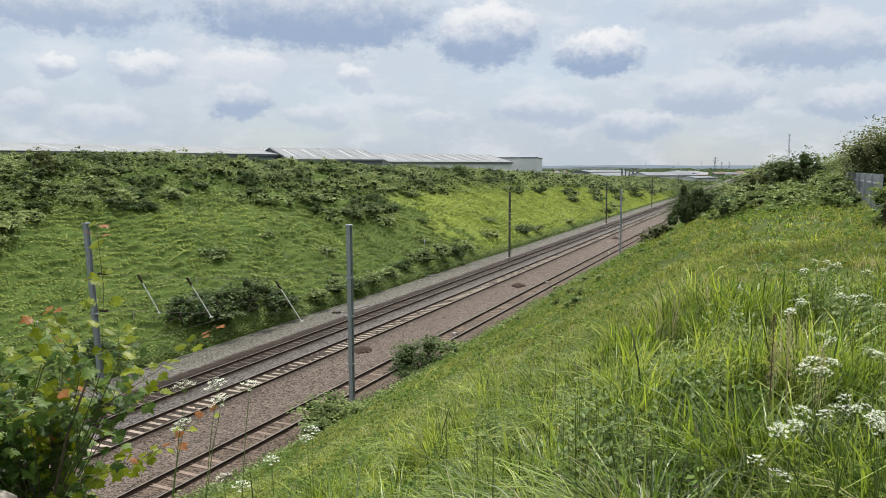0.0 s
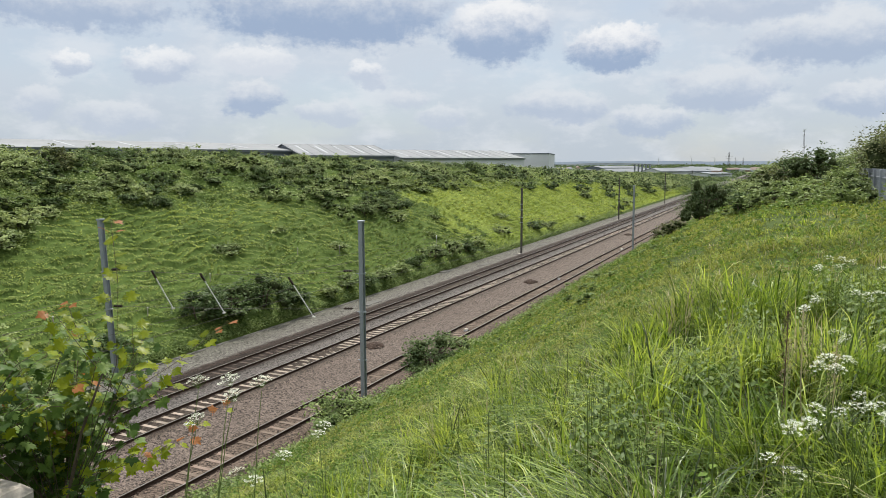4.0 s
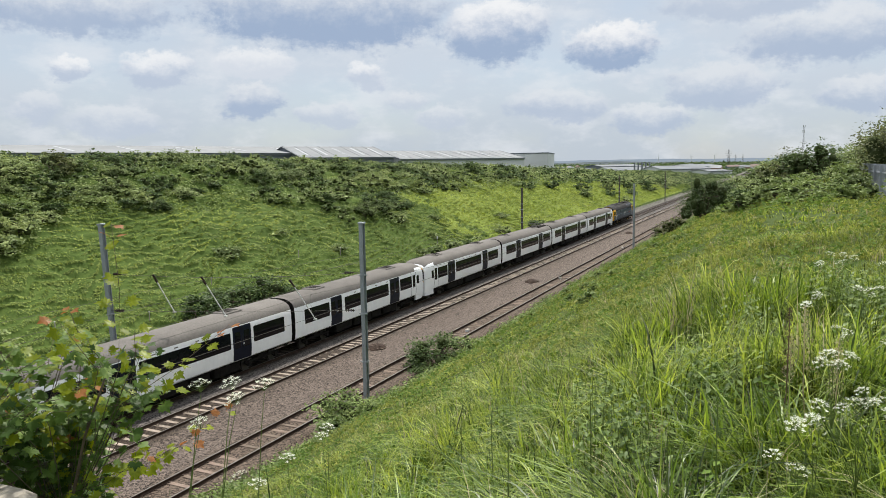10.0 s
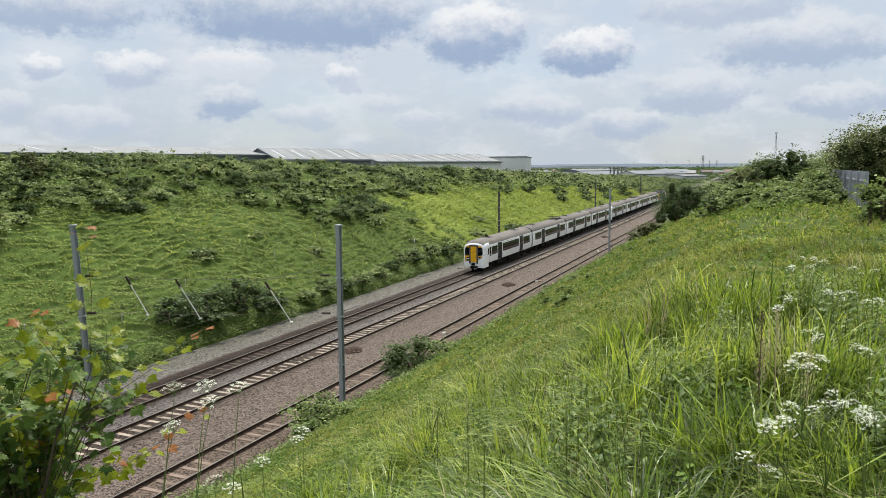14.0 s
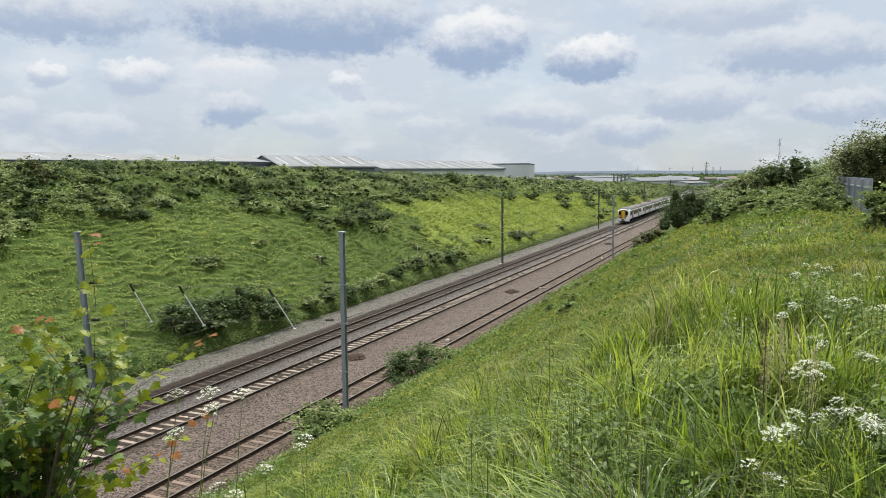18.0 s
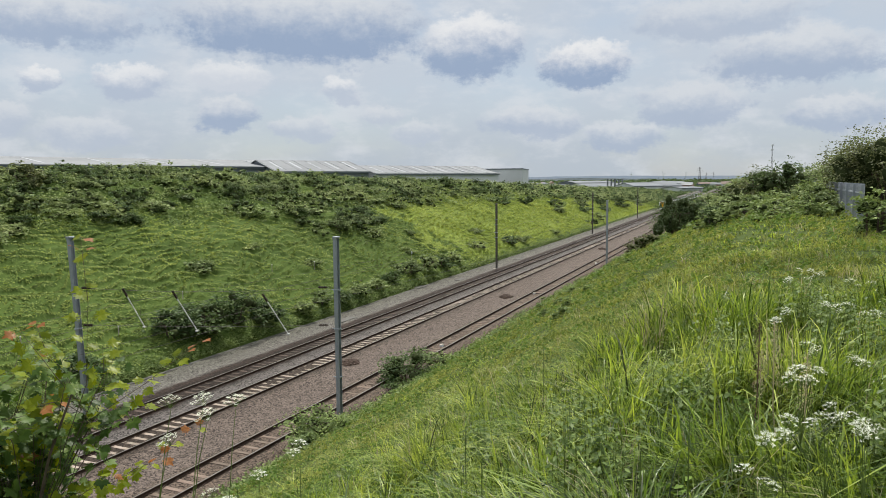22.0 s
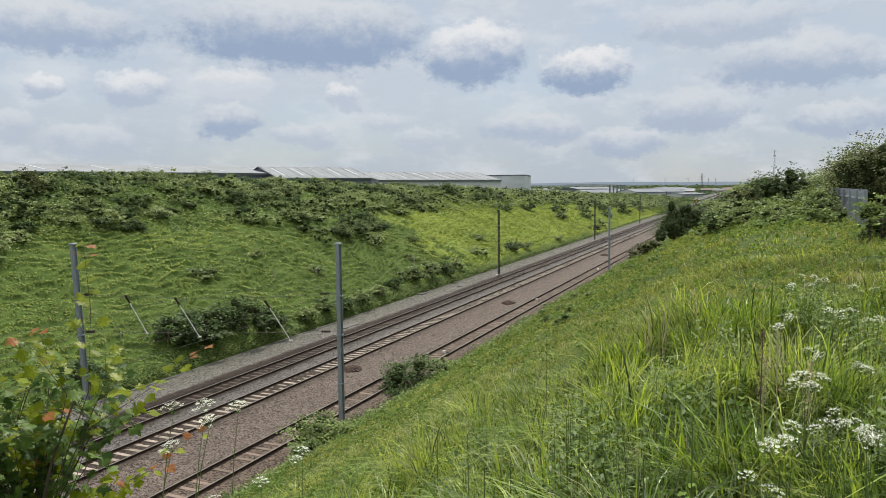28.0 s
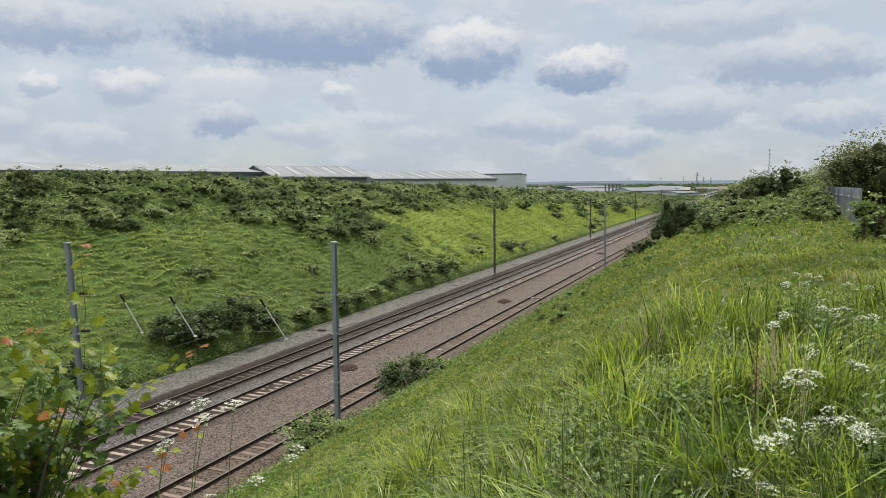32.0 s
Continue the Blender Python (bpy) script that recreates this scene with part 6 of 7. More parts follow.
def build_lineside():
    for x, y, l, w in ((-26.2, 44.4, 1.6, 0.7), (-24.9, 75.5, 1.5, 0.8), (-25.4, 131.0, 1.4, 0.8)):
        t = thing("ballast_heap", "low dark heap of spilled stone between the tracks", "ballast heap", "heaps between the tracks", at=pose(x, y, GRADE * y - 0.28))
        np.random.seed(int(y))
        m = Mesh()
        rings = []
        for f, h in ((1.0, 0.0), (0.8, 0.14), (0.5, 0.27), (0.15, 0.33)):
            rings.append([(math.cos(a) * w * f * (1 + 0.12 * math.sin(3 * a)), math.sin(a) * l * 0.6 * f * (1 + 0.1 * math.cos(5 * a)), h + 0.02 * math.sin(7 * a)) for a in [2 * math.pi * k / 18 for k in range(18)]])
        m.loft(rings)
        part("mound", m, M["rust"], t, smooth=True)
        st = Mesh()
        for k in range(60):
            a, q = np.random.uniform(0, 6.28), np.sqrt(np.random.random())
            px, py = math.cos(a) * w * q, math.sin(a) * l * 0.6 * q
            s = np.random.uniform(0.03, 0.07)
            z = 0.33 * (1 - q) ** 0.7
            st.box(px - s, px + s, py - s, py + s, z, z + s * 1.3, s * 0.35)
        tagged(part("stones", st, M["dark_sleeper"], t), kind="stuff")
    for x, y, w, l in ((-34.9, 58.6, 0.45, 1.3), (-34.9, 87.4, 0.4, 1.2), (-35.9, 27.6, 0.6, 1.0), (-34.9, 112.0, 0.4, 1.2), (-37.0, 79.5, 0.5, 1.0)):
        z = GRADE * y - 0.38
        t = thing("cable_trough_cover", "flat grey concrete cover slabs beside the walkway", "cover slab", "slabs along the walkway", at=pose(x, y, z))
        for k in range(3):
            part("slab", Mesh().box(-w, w, -l + k * l * 0.667 + 0.01, -l + (k + 1) * l * 0.667 - 0.01, 0, 0.13, 0.015), M["slab_grey"], t)
        part("surround", Mesh().box(-w - 0.1, w + 0.1, -l - 0.1, l + 0.1, -0.1, 0.05, 0.02), M["slab_grey"], t)
    # long cable trough along the foot of the far bank
    t = thing("cable_trough", "thin concrete cable trough along the walkway", "cable trough")
    lid = Mesh().box(-0.16, 0.16, -0.48, 0.48, -0.05, 0.03, 0.008).data("lid", M["slab_grey"])
    for k in range(200):
        y = 14 + k * 1.0
        part("lid", lid, None, t, at=pose(-37.05, y, GRADE * y - 0.36, 0, 0, 0))
    # white joint boxes and lineside marker posts
    for x, y in ((-22.1, 51.3), (-20.7, 33.1), (-22.6, 78.4), (-22.0, 109.0)):
        t = thing("bond_box", "small white bonding box beside the siding rail", "equipment box", "boxes beside the siding", at=pose(x, y, GRADE * y - 0.2))
        part("box", Mesh().box(-0.1, 0.1, -0.2, 0.2, 0, 0.14, 0.03), M["white_trim"], t)
        part("lid", Mesh().box(-0.12, 0.12, -0.22, 0.22, 0.14, 0.165, 0.01), M["concrete"], t)
        part("cable", Mesh().tube([(0.16, 0, 0.05), (0.5, 0.2, 0.02), (0.9, 0.1, 0.03)], 0.02, 6), M["black"], t)
    for x, y, h in ((-40.2, 84.0, 1.7), (-41.0, 38.0, 1.0), (-44.0, 60.0, 1.1), (-43.0, 66.0, 1.1), (-43.6, 72.0, 1.1), (-42.5, 46.0, 1.0), (-41.6, 31.0, 1.0)):
        t = thing("marker_post", "slim pale marker post on the bank", "post", "marker posts on the bank", at=pose(x, y, gz(x, y) - 0.2))
        part("post", Mesh().box(-0.03, 0.03, -0.03, 0.03, 0, h + 0.1, 0.01), M["concrete"], t)
        part("cap", Mesh().box(-0.05, 0.05, -0.04, 0.04, h + 0.1, h + 0.15 if h < 1.5 else h + 0.5, 0.01), M["white_trim"], t)


build_fence()
build_parapet()
build_lineside()


# ---------------------------------------------------------------- buildings and the distance
def gable_building(name, label, p0, p1, depth, ground_z, eave, ridge, wall, roof, lights=6, group="", kind="", ribs=0):
    """A long shed: front eave from p0 to p1, ridge half-way back, sheet roof with ribs."""
    a, b = Vector((*p0, 0)), Vector((*p1, 0))
    u = (b - a).normalized()
    v = Vector((-u.y, u.x, 0))
    if v.dot(a) < 0:
        v = -v
    L = (b - a).length
    t = thing(name, label, "building", group, kind)

    def P(s, d, z):
        return tuple(a + u * s + v * d + Vector((0, 0, z)))
    w = Mesh()
    w.loft([[P(0, 0, ground_z), P(0, depth, ground_z), P(0, depth, eave), P(0, depth / 2, ridge), P(0, 0, eave)], [P(L, 0, ground_z), P(L, depth, ground_z), P(L, depth, eave), P(L, depth / 2, ridge), P(L, 0, eave)]])
    part("wall", w, wall, t)
    for side, (d0, d1) in enumerate(((-1.0, depth / 2), (depth + 1.0, depth / 2))):
        r = Mesh()
        z0 = eave - (ridge - eave) / (depth / 2) * 1.0
        r.loft([[P(s, d0, z0 + 0.12), P(s, d1, ridge + 0.12), P(s, d1, ridge + 0.45), P(s, d0, z0 + 0.45)] for s in (-1.0, L + 1.0)])
        ro = part("roof", r, roof, t)
        if side == 0:
            for k in range(lights):
                s = L * (k + 0.5) / lights
                q = Mesh()
                f0, f1 = 0.2, 0.85
                za, zb = z0 + (ridge - z0) * f0 + 0.47, z0 + (ridge - z0) * f1 + 0.47
                da, db = d0 + (d1 - d0) * f0, d0 + (d1 - d0) * f1
                q.loft([[P(s + o, da, za), P(s + o, db, zb), P(s + o, db, zb + 0.1), P(s + o, da, za + 0.1)] for o in (-0.8, 0.8)])
                part("roof_light", q, M["rooflight"], ro)
            for k in range(ribs):
                s = L * k / max(1, ribs - 1)
                q = Mesh()
                q.loft([[P(s + o, d0, z0 + 0.45), P(s + o, d1, ridge + 0.45), P(s + o, d1, ridge + 0.62), P(s + o, d0, z0 + 0.62)] for o in (-0.2, 0.2)])
                part("rib", q, M["clad_roof"], ro)
    g = Mesh()
    g.loft([[P(s, -1.2, eave - 0.9), P(s, -0.7, eave - 0.9), P(s, -0.7, eave - 0.3), P(s, -1.2, eave - 0.3)] for s in (0, L)])
    part("gutter", g, M["clad_grey"], t)
    return t


def build_distance():
    gable_building("warehouse", "long pale-roofed warehouse with dark grey walls above the bank", (-395, 90), (-280, 415), 90, 9, 22.2, 27.4, M["clad_grey"], M["clad_roof"], 10, ribs=0)
    gable_building("warehouse", "white-roofed warehouse with a ribbed sheet roof", (-276, 383), (-243, 442), 56, 6, 19.2, 26.6, M["clad_grey"], M["clad_roof"], 5, ribs=9)
    gable_building("warehouse", "white-roofed warehouse with a low pitched roof", (-240, 446), (-184, 540), 60, 5, 17.7, 23.6, M["clad_white"], M["clad_roof"], 6, ribs=12)
    t = thing("warehouse_block", "pale grey box-shaped warehouse block at the end of the row", "building")
    c, s = math.cos(radians(17)), math.sin(radians(17))
    m = Mesh()
    m.loft([[(-214 + 0, 566, z), (-176, 577, z), (-190, 640, z), (-228, 630, z)] for z in (2, 21.6)])
    part("wall", m, M["clad_white"], t)
    m = Mesh()
    m.loft([[(-214.4, 565.6, z), (-175.6, 576.7, z), (-189.7, 640.4, z), (-228.4, 630.4, z)] for z in (21.3, 22.1)])
    part("parapet", m, M["clad_grey"], t)
    d0 = 1000.0

    def at(deg, d):
        return (d * math.sin(radians(deg)), d * math.cos(radians(deg)))
    sheds = ((-8.7, -5.3, 1000, -4, 3.5, 7.6, 46), (-12.2, -8.9, 1060, -4, 2.0, 6.6, 50), (-5.3, -3.8, 980, -4, 0.6, 2.2, 30), (-6.5, -4.5, 1350, -4, 4.0, 8.0, 60), (-13.0, -10.0, 1500, -4, 6.0, 9.5, 60))
    for k, (a0, a1, d, g, e, r, dep) in enumerate(sheds):
        gable_building("industrial_shed", "distant pale-roofed industrial shed in the low town", at(a0, d), at(a1, d * 1.04), dep, g - 4, e, r, M["clad_white"] if k != 4 else M["clad_grey"], M["shed_roof"], 0, "sheds of the distant town")
    for k in range(5):
        x, y = at(-10.6 + 0.27 * k, 1040)
        t = thing("chimney_stack", "slim dark chimney stack among the distant sheds", "chimney", "distant chimneys", at=pose(x, y, -5))
        part("shaft", Mesh().tube([(0, 0, 0), (0, 0, 17.5)], [1.3, 1.0], 12), M["shed_roof"], t)
        part("rim", Mesh().disc((0, 0, 17.5), (0, 0, 1), 1.25, 0.6, 12), M["dark_steel"], t)
    rnd = random.Random(8)
    for k in range(70):
        a, d = rnd.uniform(-17, 2), rnd.uniform(1150, 2300)
        x, y = at(a, d)
        z = gz(x, y)
        w, l, h = rnd.uniform(5, 14), rnd.uniform(8, 26), rnd.uniform(5, 8)
        t = thing("house", "distant brick house with a tiled roof", "house", "houses of the distant town", at=pose(x, y, z - 0.5, 0, 0, rnd.uniform(-40, 40)))
        part("wall", Mesh().loft([[(-l / 2, -w / 2, 0), (-l / 2, w / 2, 0), (-l / 2, w / 2, h), (-l / 2, 0, h + w * 0.3), (-l / 2, -w / 2, h)], [(l / 2, -w / 2, 0), (l / 2, w / 2, 0), (l / 2, w / 2, h), (l / 2, 0, h + w * 0.3), (l / 2, -w / 2, h)]]), M[rnd.choice(("brick_far", "clad_white", "clad_white", "clad_grey"))], t)
        for sg in (-1, 1):
            part("roof", Mesh().loft([[(s, sg * (w / 2 + 0.4), h - 0.2), (s, 0, h + w * 0.3 + 0.05), (s, 0, h + w * 0.3 + 0.4), (s, sg * (w / 2 + 0.4), h + 0.1)] for s in (-l / 2 - 0.3, l / 2 + 0.3)]), M[rnd.choice(("far_roof", "clad_roof", "clad_grey"))], t)
    # woods and hedges far off
    np.random.seed(77)
    cs, ds, ss, fl = [], [], [], []
    for k in range(1500):
        a, d = rnd.uniform(-20, 4), 620 * (4000 / 620) ** (rnd.random() ** 0.8)
        x, y = at(a, d)
        if d < 1150 and not (abs(value_noise(x / 60, y / 60, 50)) > 0.25):
            continue
        r = rnd.uniform(3.0, 6.0) * (1 + d / 4000)
        c, dd, s, f = crown_leaves(r, r * rnd.uniform(0.8, 1.2), 5, 50, 1.1 + d / 600, rnd)
        cs.append(c + np.array([x, y, gz(x, y) - 0.5]))
        ds.append(dd)
        ss.append(s)
        fl.append(f)
    V, F = leaves(np.concatenate(cs), np.concatenate(ds), np.concatenate(ss), np.concatenate(fl))
    tagged(new("far_woods", arrays("far_woods", V, F, M["scrub_dark"])), "dark woods and hedges around the distant town and hills", "trees", kind="stuff")


def lattice(name, label, x, y, z, h, w, arms, group=""):
    """A tapering lattice tower."""
    t = thing(name, label, "tower", group, at=pose(x, y, z))
    levels = [h * (1 - (1 - k / 9) ** 1.25) for k in range(10)]
    half = [w / 2 * (1 - 0.82 * q / h) for q in levels]
    r = 0.10 if h < 48 and w < 3 else h * 0.0045
    for sx, sy in ((-1, -1), (1, -1), (1, 1), (-1, 1)):
        part("leg", Mesh().tube([(sx * a, sy * a, q) for a, q in zip(half, levels)], r, 5), M["dark_steel"], t)
    for k in range(9):
        a, b, q, p = half[k], half[k + 1], levels[k], levels[k + 1]
        m = Mesh()
        c = ((-1, -1), (1, -1), (1, 1), (-1, 1))
        for i in range(4):
            (x0, y0), (x1, y1) = c[i], c[(i + 1) % 4]
            m.tube([(x0 * a, y0 * a, q), (x1 * b, y1 * b, p)], r * 0.6, 4)
            m.tube([(x1 * a, y1 * a, q), (x0 * b, y0 * b, p)], r * 0.6, 4)
            m.tube([(x0 * b, y0 * b, p), (x1 * b, y1 * b, p)], r * 0.6, 4)
        tagged(part("bracing", m, M["dark_steel"], t), kind="stuff")
    for zz, ln in arms:
        part("cross_arm", Mesh().tube([(-ln, 0, zz), (0, 0, zz + 1.2), (ln, 0, zz)], r * 0.9, 5), M["dark_steel"], t)
    return t


def build_towers():
    t = lattice("communication_mast", "slim lattice communication mast beyond the hedge", 10.5, 800, -2, 47, 2.6, ())
    for k, (zz, a) in enumerate(((47, 0), (47, 2), (46.6, 4), (42, 1), (42, 3.5))):
        part("antenna", Mesh().box(1.1 * math.cos(a) - 0.25, 1.1 * math.cos(a) + 0.25, 1.1 * math.sin(a) - 0.25, 1.1 * math.sin(a) + 0.25, zz - 1.2, zz + 1.2, 0.05), M["white_trim"], t)
    for deg, d, h in ((-4.05, 2100, 48), (-3.6, 4300, 46), (-3.1, 4500, 46)):
        x, y = d * math.sin(radians(deg)), d * math.cos(radians(deg))
        lattice("pylon", "distant lattice electricity pylon", x, y, gz(x, y) - 1, h, 8.0, ((h * 0.66, 7), (h * 0.78, 9), (h * 0.9, 6)), "pylons beyond the town")
    for deg, d in ((-8.9, 4400), (-6.6, 4600), (-5.0, 4500)):
        x, y = d * math.sin(radians(deg)), d * math.cos(radians(deg))
        t = thing("wind_turbine", "distant white wind turbine on the hill", "wind turbine", "turbines on the horizon", at=pose(x, y, gz(x, y) - 1))
        part("tower", Mesh().tube([(0, 0, 0), (0, 0, 42)], [1.6, 0.9], 8), M["clad_white"], t)
        part("nacelle", Mesh().box(-1.2, 1.2, -2.5, 2.5, 41.5, 44, 0.3), M["clad_white"], t)
        for q in range(3):
            a = radians(120 * q + deg * 40)
            part("blade", Mesh().tube([(0, -3, 43), (20 * math.sin(a), -3, 43 + 20 * math.cos(a))], [0.8, 0.2], 5), M["clad_white"], t)


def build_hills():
    """Two ridges on the horizon, a plain glowing backdrop with the haze painted in."""
    for name, mat, dist, base, rise, seed in (("backdrop_hills", "hill_haze_blue", 4860.0, 33.0, 9.0, 61), ("backdrop_woods", "hill_haze_green", 4600.0, 14.0, 9.0, 62)):
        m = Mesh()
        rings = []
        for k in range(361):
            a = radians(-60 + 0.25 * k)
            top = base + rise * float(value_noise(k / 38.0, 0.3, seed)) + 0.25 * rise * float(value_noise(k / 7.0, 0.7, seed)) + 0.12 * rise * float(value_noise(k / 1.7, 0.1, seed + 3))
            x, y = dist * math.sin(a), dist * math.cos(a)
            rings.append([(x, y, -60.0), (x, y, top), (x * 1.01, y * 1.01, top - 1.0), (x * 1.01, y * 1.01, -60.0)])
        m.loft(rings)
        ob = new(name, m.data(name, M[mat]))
        tagged(ob, "ridge on the horizon, glowing in a painted haze blue" if seed == 61 else "wooded rise beyond the town, glowing with haze in its colour", "hills", kind="structure")


build_distance()
build_towers()
build_hills()

# ---------------------------------------------------------------- plants beside the camera
def maple_leaf(mat, seed):
    """A five-lobed leaf, folded along its midrib, with its stalk."""
    rnd = random.Random(seed)
    half = [(0.0, -0.36), (0.16, -0.44), (0.30, -0.40), (0.27, -0.24), (0.50, -0.18), (0.42, -0.05), (0.60, 0.16), (0.36, 0.13), (0.38, 0.30), (0.20, 0.24), (0.12, 0.42)]
    out = [(x * rnd.uniform(0.9, 1.1), y * rnd.uniform(0.92, 1.08)) for x, y in half]
    m = Mesh()

    def z(x, y):
        return 0.16 * abs(x) - 0.30 * y * y - 0.20 * x * x
    mid = [(0.0, y) for y in (-0.36, -0.1, 0.2, 0.62)]
    pts = [(x, y, z(x, y)) for x, y in mid]
    for s in (1, -1):
        side = [(s * x, y) for x, y in out[1:]]
        k = len(pts)
        pts += [(x, y, z(x, y)) for x, y in side]
        fan = [(0, 0), (1, 1), (1, 2), (1, 3), (1, 4), (2, 5), (2, 6), (2, 7), (2, 8), (3, 9)]
        faces = []
        for i in range(len(side) - 1):
            c = fan[i][0] if i < 1 else (1 if i < 5 else (2 if i < 8 else 3))
            faces.append((c, k + i, k + i + 1) if s > 0 else (c, k + i + 1, k + i))
        faces.append((0, 1, k) if s < 0 else (0, k, 1))
        faces.append((1, 2, k + 5) if s < 0 else (1, k + 5, 2))
        faces.append((2, 3, k + 8) if s < 0 else (2, k + 8, 3))
        m.add([], [])
        m.f += faces
        m.mi += [0] * len(faces)
    m.v = [tuple(p) for p in pts]
    n = len(m.v)
    m.add([(-0.012, -0.36, 0), (0.012, -0.36, 0), (0.008, -0.85, 0.12), (-0.008, -0.85, 0.12)], [(0, 1, 2, 3)])
    me = bpy.data.meshes.new("leaf")
    me.from_pydata(m.v, [], m.f)
    me.materials.append(mat)
    me.update()
    return me


SHOOTS = (
    (1, (-2.08, 1.78, 12.03), (-2.065, 1.792, 12.31), (-2.074, 1.784, 12.53)), (1, (-2.27, 1.94, 11.83), (-2.13, 2.09, 11.95), (-1.98, 2.23, 12.1)),
    (1, (-2.52, 2.03, 11.46), (-2.36, 2.21, 11.52), (-2.17, 2.4, 11.67)), (1, (-2.22, 1.81, 12.0), (-2.26, 1.76, 12.11), (-2.29, 1.71, 12.21)),
    (1, (-2.43, 1.94, 11.97), (-2.45, 1.92, 12.1), (-2.46, 1.9, 12.19)), (1, (-2.07, 1.79, 11.97), (-2.04, 1.82, 12.06), (-2.04, 1.82, 12.16)),
    (0, (-2.42, 1.75, 11.79), (-2.45, 1.7, 11.96), (-2.49, 1.65, 12.1)),
    (1, (-2.42, 1.9, 11.52), (-2.26, 2.02, 11.56), (-2.11, 2.13, 11.65)), (1, (-2.45, 1.8, 11.5), (-2.3, 1.88, 11.54), (-2.16, 1.93, 11.65)),
    (0, (-2.4, 1.9, 11.72), (-2.28, 2.0, 11.78), (-2.16, 2.08, 11.86)))


def build_maple():
    root = Vector((-2.75, 2.0, gz(-2.75, 2.0) - 0.1))
    t = thing("maple_sapling", "young maple sapling with yellow-green shoots and reddish tips", "tree")
    fork = Vector((-2.5, 1.85, 11.35))
    part("trunk", Mesh().tube([root, root.lerp(fork, 0.5) + Vector((0.05, -0.03, 0)), fork, (-2.3, 1.8, 11.75), (-2.1, 1.75, 12.03)], [0.009, 0.008, 0.006, 0.005, 0.003], 8), M["bark"], t, smooth="all")
    rnd = random.Random(91)
    green = [maple_leaf(M["maple"], k) for k in range(4)]
    young = [maple_leaf(M["maple_young"], 10 + k) for k in range(3)]
    red = [maple_leaf(M["maple_red"], 20 + k) for k in range(2)]
    count, spare = 0, []

    def leaf(p, out, size, me):
        nonlocal count
        up = Vector((0.30 + rnd.gauss(0, 0.38), -0.23 + rnd.gauss(0, 0.38), 0.85 + rnd.gauss(0, 0.2))).normalized()
        y = (out - up * out.dot(up) * 0.7).normalized()
        x = y.cross(up).normalized()
        z = x.cross(y)
        m = Matrix((x, y, z)).transposed().to_4x4()
        m.translation = p + y * size * 0.8
        m = m @ Matrix.Diagonal((size, size, size, 1))
        if count < 295:
            ob = new("leaf", me)
            ob.parent = t
            ob.matrix_basis = m
        else:
            spare.append((m, me))
        count += 1

    view = Vector((-0.79, 0.61, 0))
    right = Vector((0.61, 0.79, 0))
    shoots = [(k, [Vector(p) for p in q]) for k, *q in SHOOTS]
    limbs = [fork]
    for k in range(275):
        h = rnd.uniform(-0.70, 0.30)
        u = -0.60 + (0.90 if -0.15 < h < 0.22 else 0.74) * rnd.random() ** 0.9
        if u > 0.05 and rnd.random() < 0.35:
            u -= 0.3
        if (h > 0.08 or u > 0.08) and rnd.random() < 0.45:  # the top and the outer side are thin
            continue
        c = Vector((-2.40, 1.86, 11.82)) + right * u + view * (rnd.uniform(-0.3, 0.45) if h > 0.0 or u > 0.1 else rnd.uniform(0.08, 0.5)) + Vector((0, 0, h))
        if k % 7 == 0:
            a = fork.lerp(c, 0.45) + Vector((0, 0, -0.1))
            limbs.append(a.lerp(c, 0.5))
        else:
            a = min(limbs, key=lambda q: (q - c).length)
            a = c.lerp(a, min(1.0, 0.22 / max(0.01, (a - c).length)))
        shoots.append((0 if rnd.random() < (0.95 if h < 0.1 else 0.75) else 1, [a, a.lerp(c, 0.5) + Vector((0, 0, 0.03)), c]))
    for number, (kind, pts) in enumerate(shoots):
        start = pts[0]
        j = fork.lerp(start, 0.3) if number < len(SHOOTS) or (number - len(SHOOTS)) % 7 == 0 else start - (pts[1] - start) * 0.3
        part("branch", Mesh().tube([j, start, *pts[1:]], [0.0016, 0.0014, 0.0011, 0.0007], 5), M["bark"], t, smooth="all")
        total = sum((b - a).length for a, b in zip(pts, pts[1:]))
        steps = max(4, int(total / 0.05))
        for i in range(steps + 1):
            f = i / steps
            if f < 0.5:
                p = pts[0].lerp(pts[1], f * 2)
            else:
                p = pts[1].lerp(pts[2], f * 2 - 1)
            d = (pts[2] - pts[0]).normalized()
            side = d.cross(Vector((rnd.gauss(0, 1), rnd.gauss(0, 1), rnd.gauss(0, 1)))).normalized()
            last = f > 0.86
            for sgn in (1, -1):
                if kind == 1:
                    me = rnd.choice(red) if (last and rnd.random() < (0.7 if number < len(SHOOTS) else 0.2)) else (rnd.choice(young) if f > 0.3 else rnd.choice(green + young))
                    size = rnd.uniform(0.038, 0.058) * (0.8 if last else 1.0)
                else:
                    me = rnd.choice(young) if rnd.random() < (0.25 if last else 0.03) else rnd.choice(green)
                    size = rnd.uniform(0.034, 0.060)
                if rnd.random() < (0.9 if kind == 0 else 0.8):
                    leaf(p, (side * sgn + d * 0.6 + Vector((0, 0, -0.25))).normalized(), size, me)
    if spare:
        far = {}
        for m, me in spare:
            far.setdefault(me.materials[0].name, (me.materials[0], []))[1].append((m, me))
        for mat, items in far.values():
            V, F, o = [], [], 0
            for m, me in items:
                V += [tuple(m @ v.co) for v in me.vertices]
                F += [tuple(i + o for i in p.vertices) for p in me.polygons]
                o += len(me.vertices)
            me = bpy.data.meshes.new("leaves")
            me.from_pydata(V, [], F)
            me.materials.append(mat)
            tagged(part("inner_leaves", me, None, t), kind="stuff")


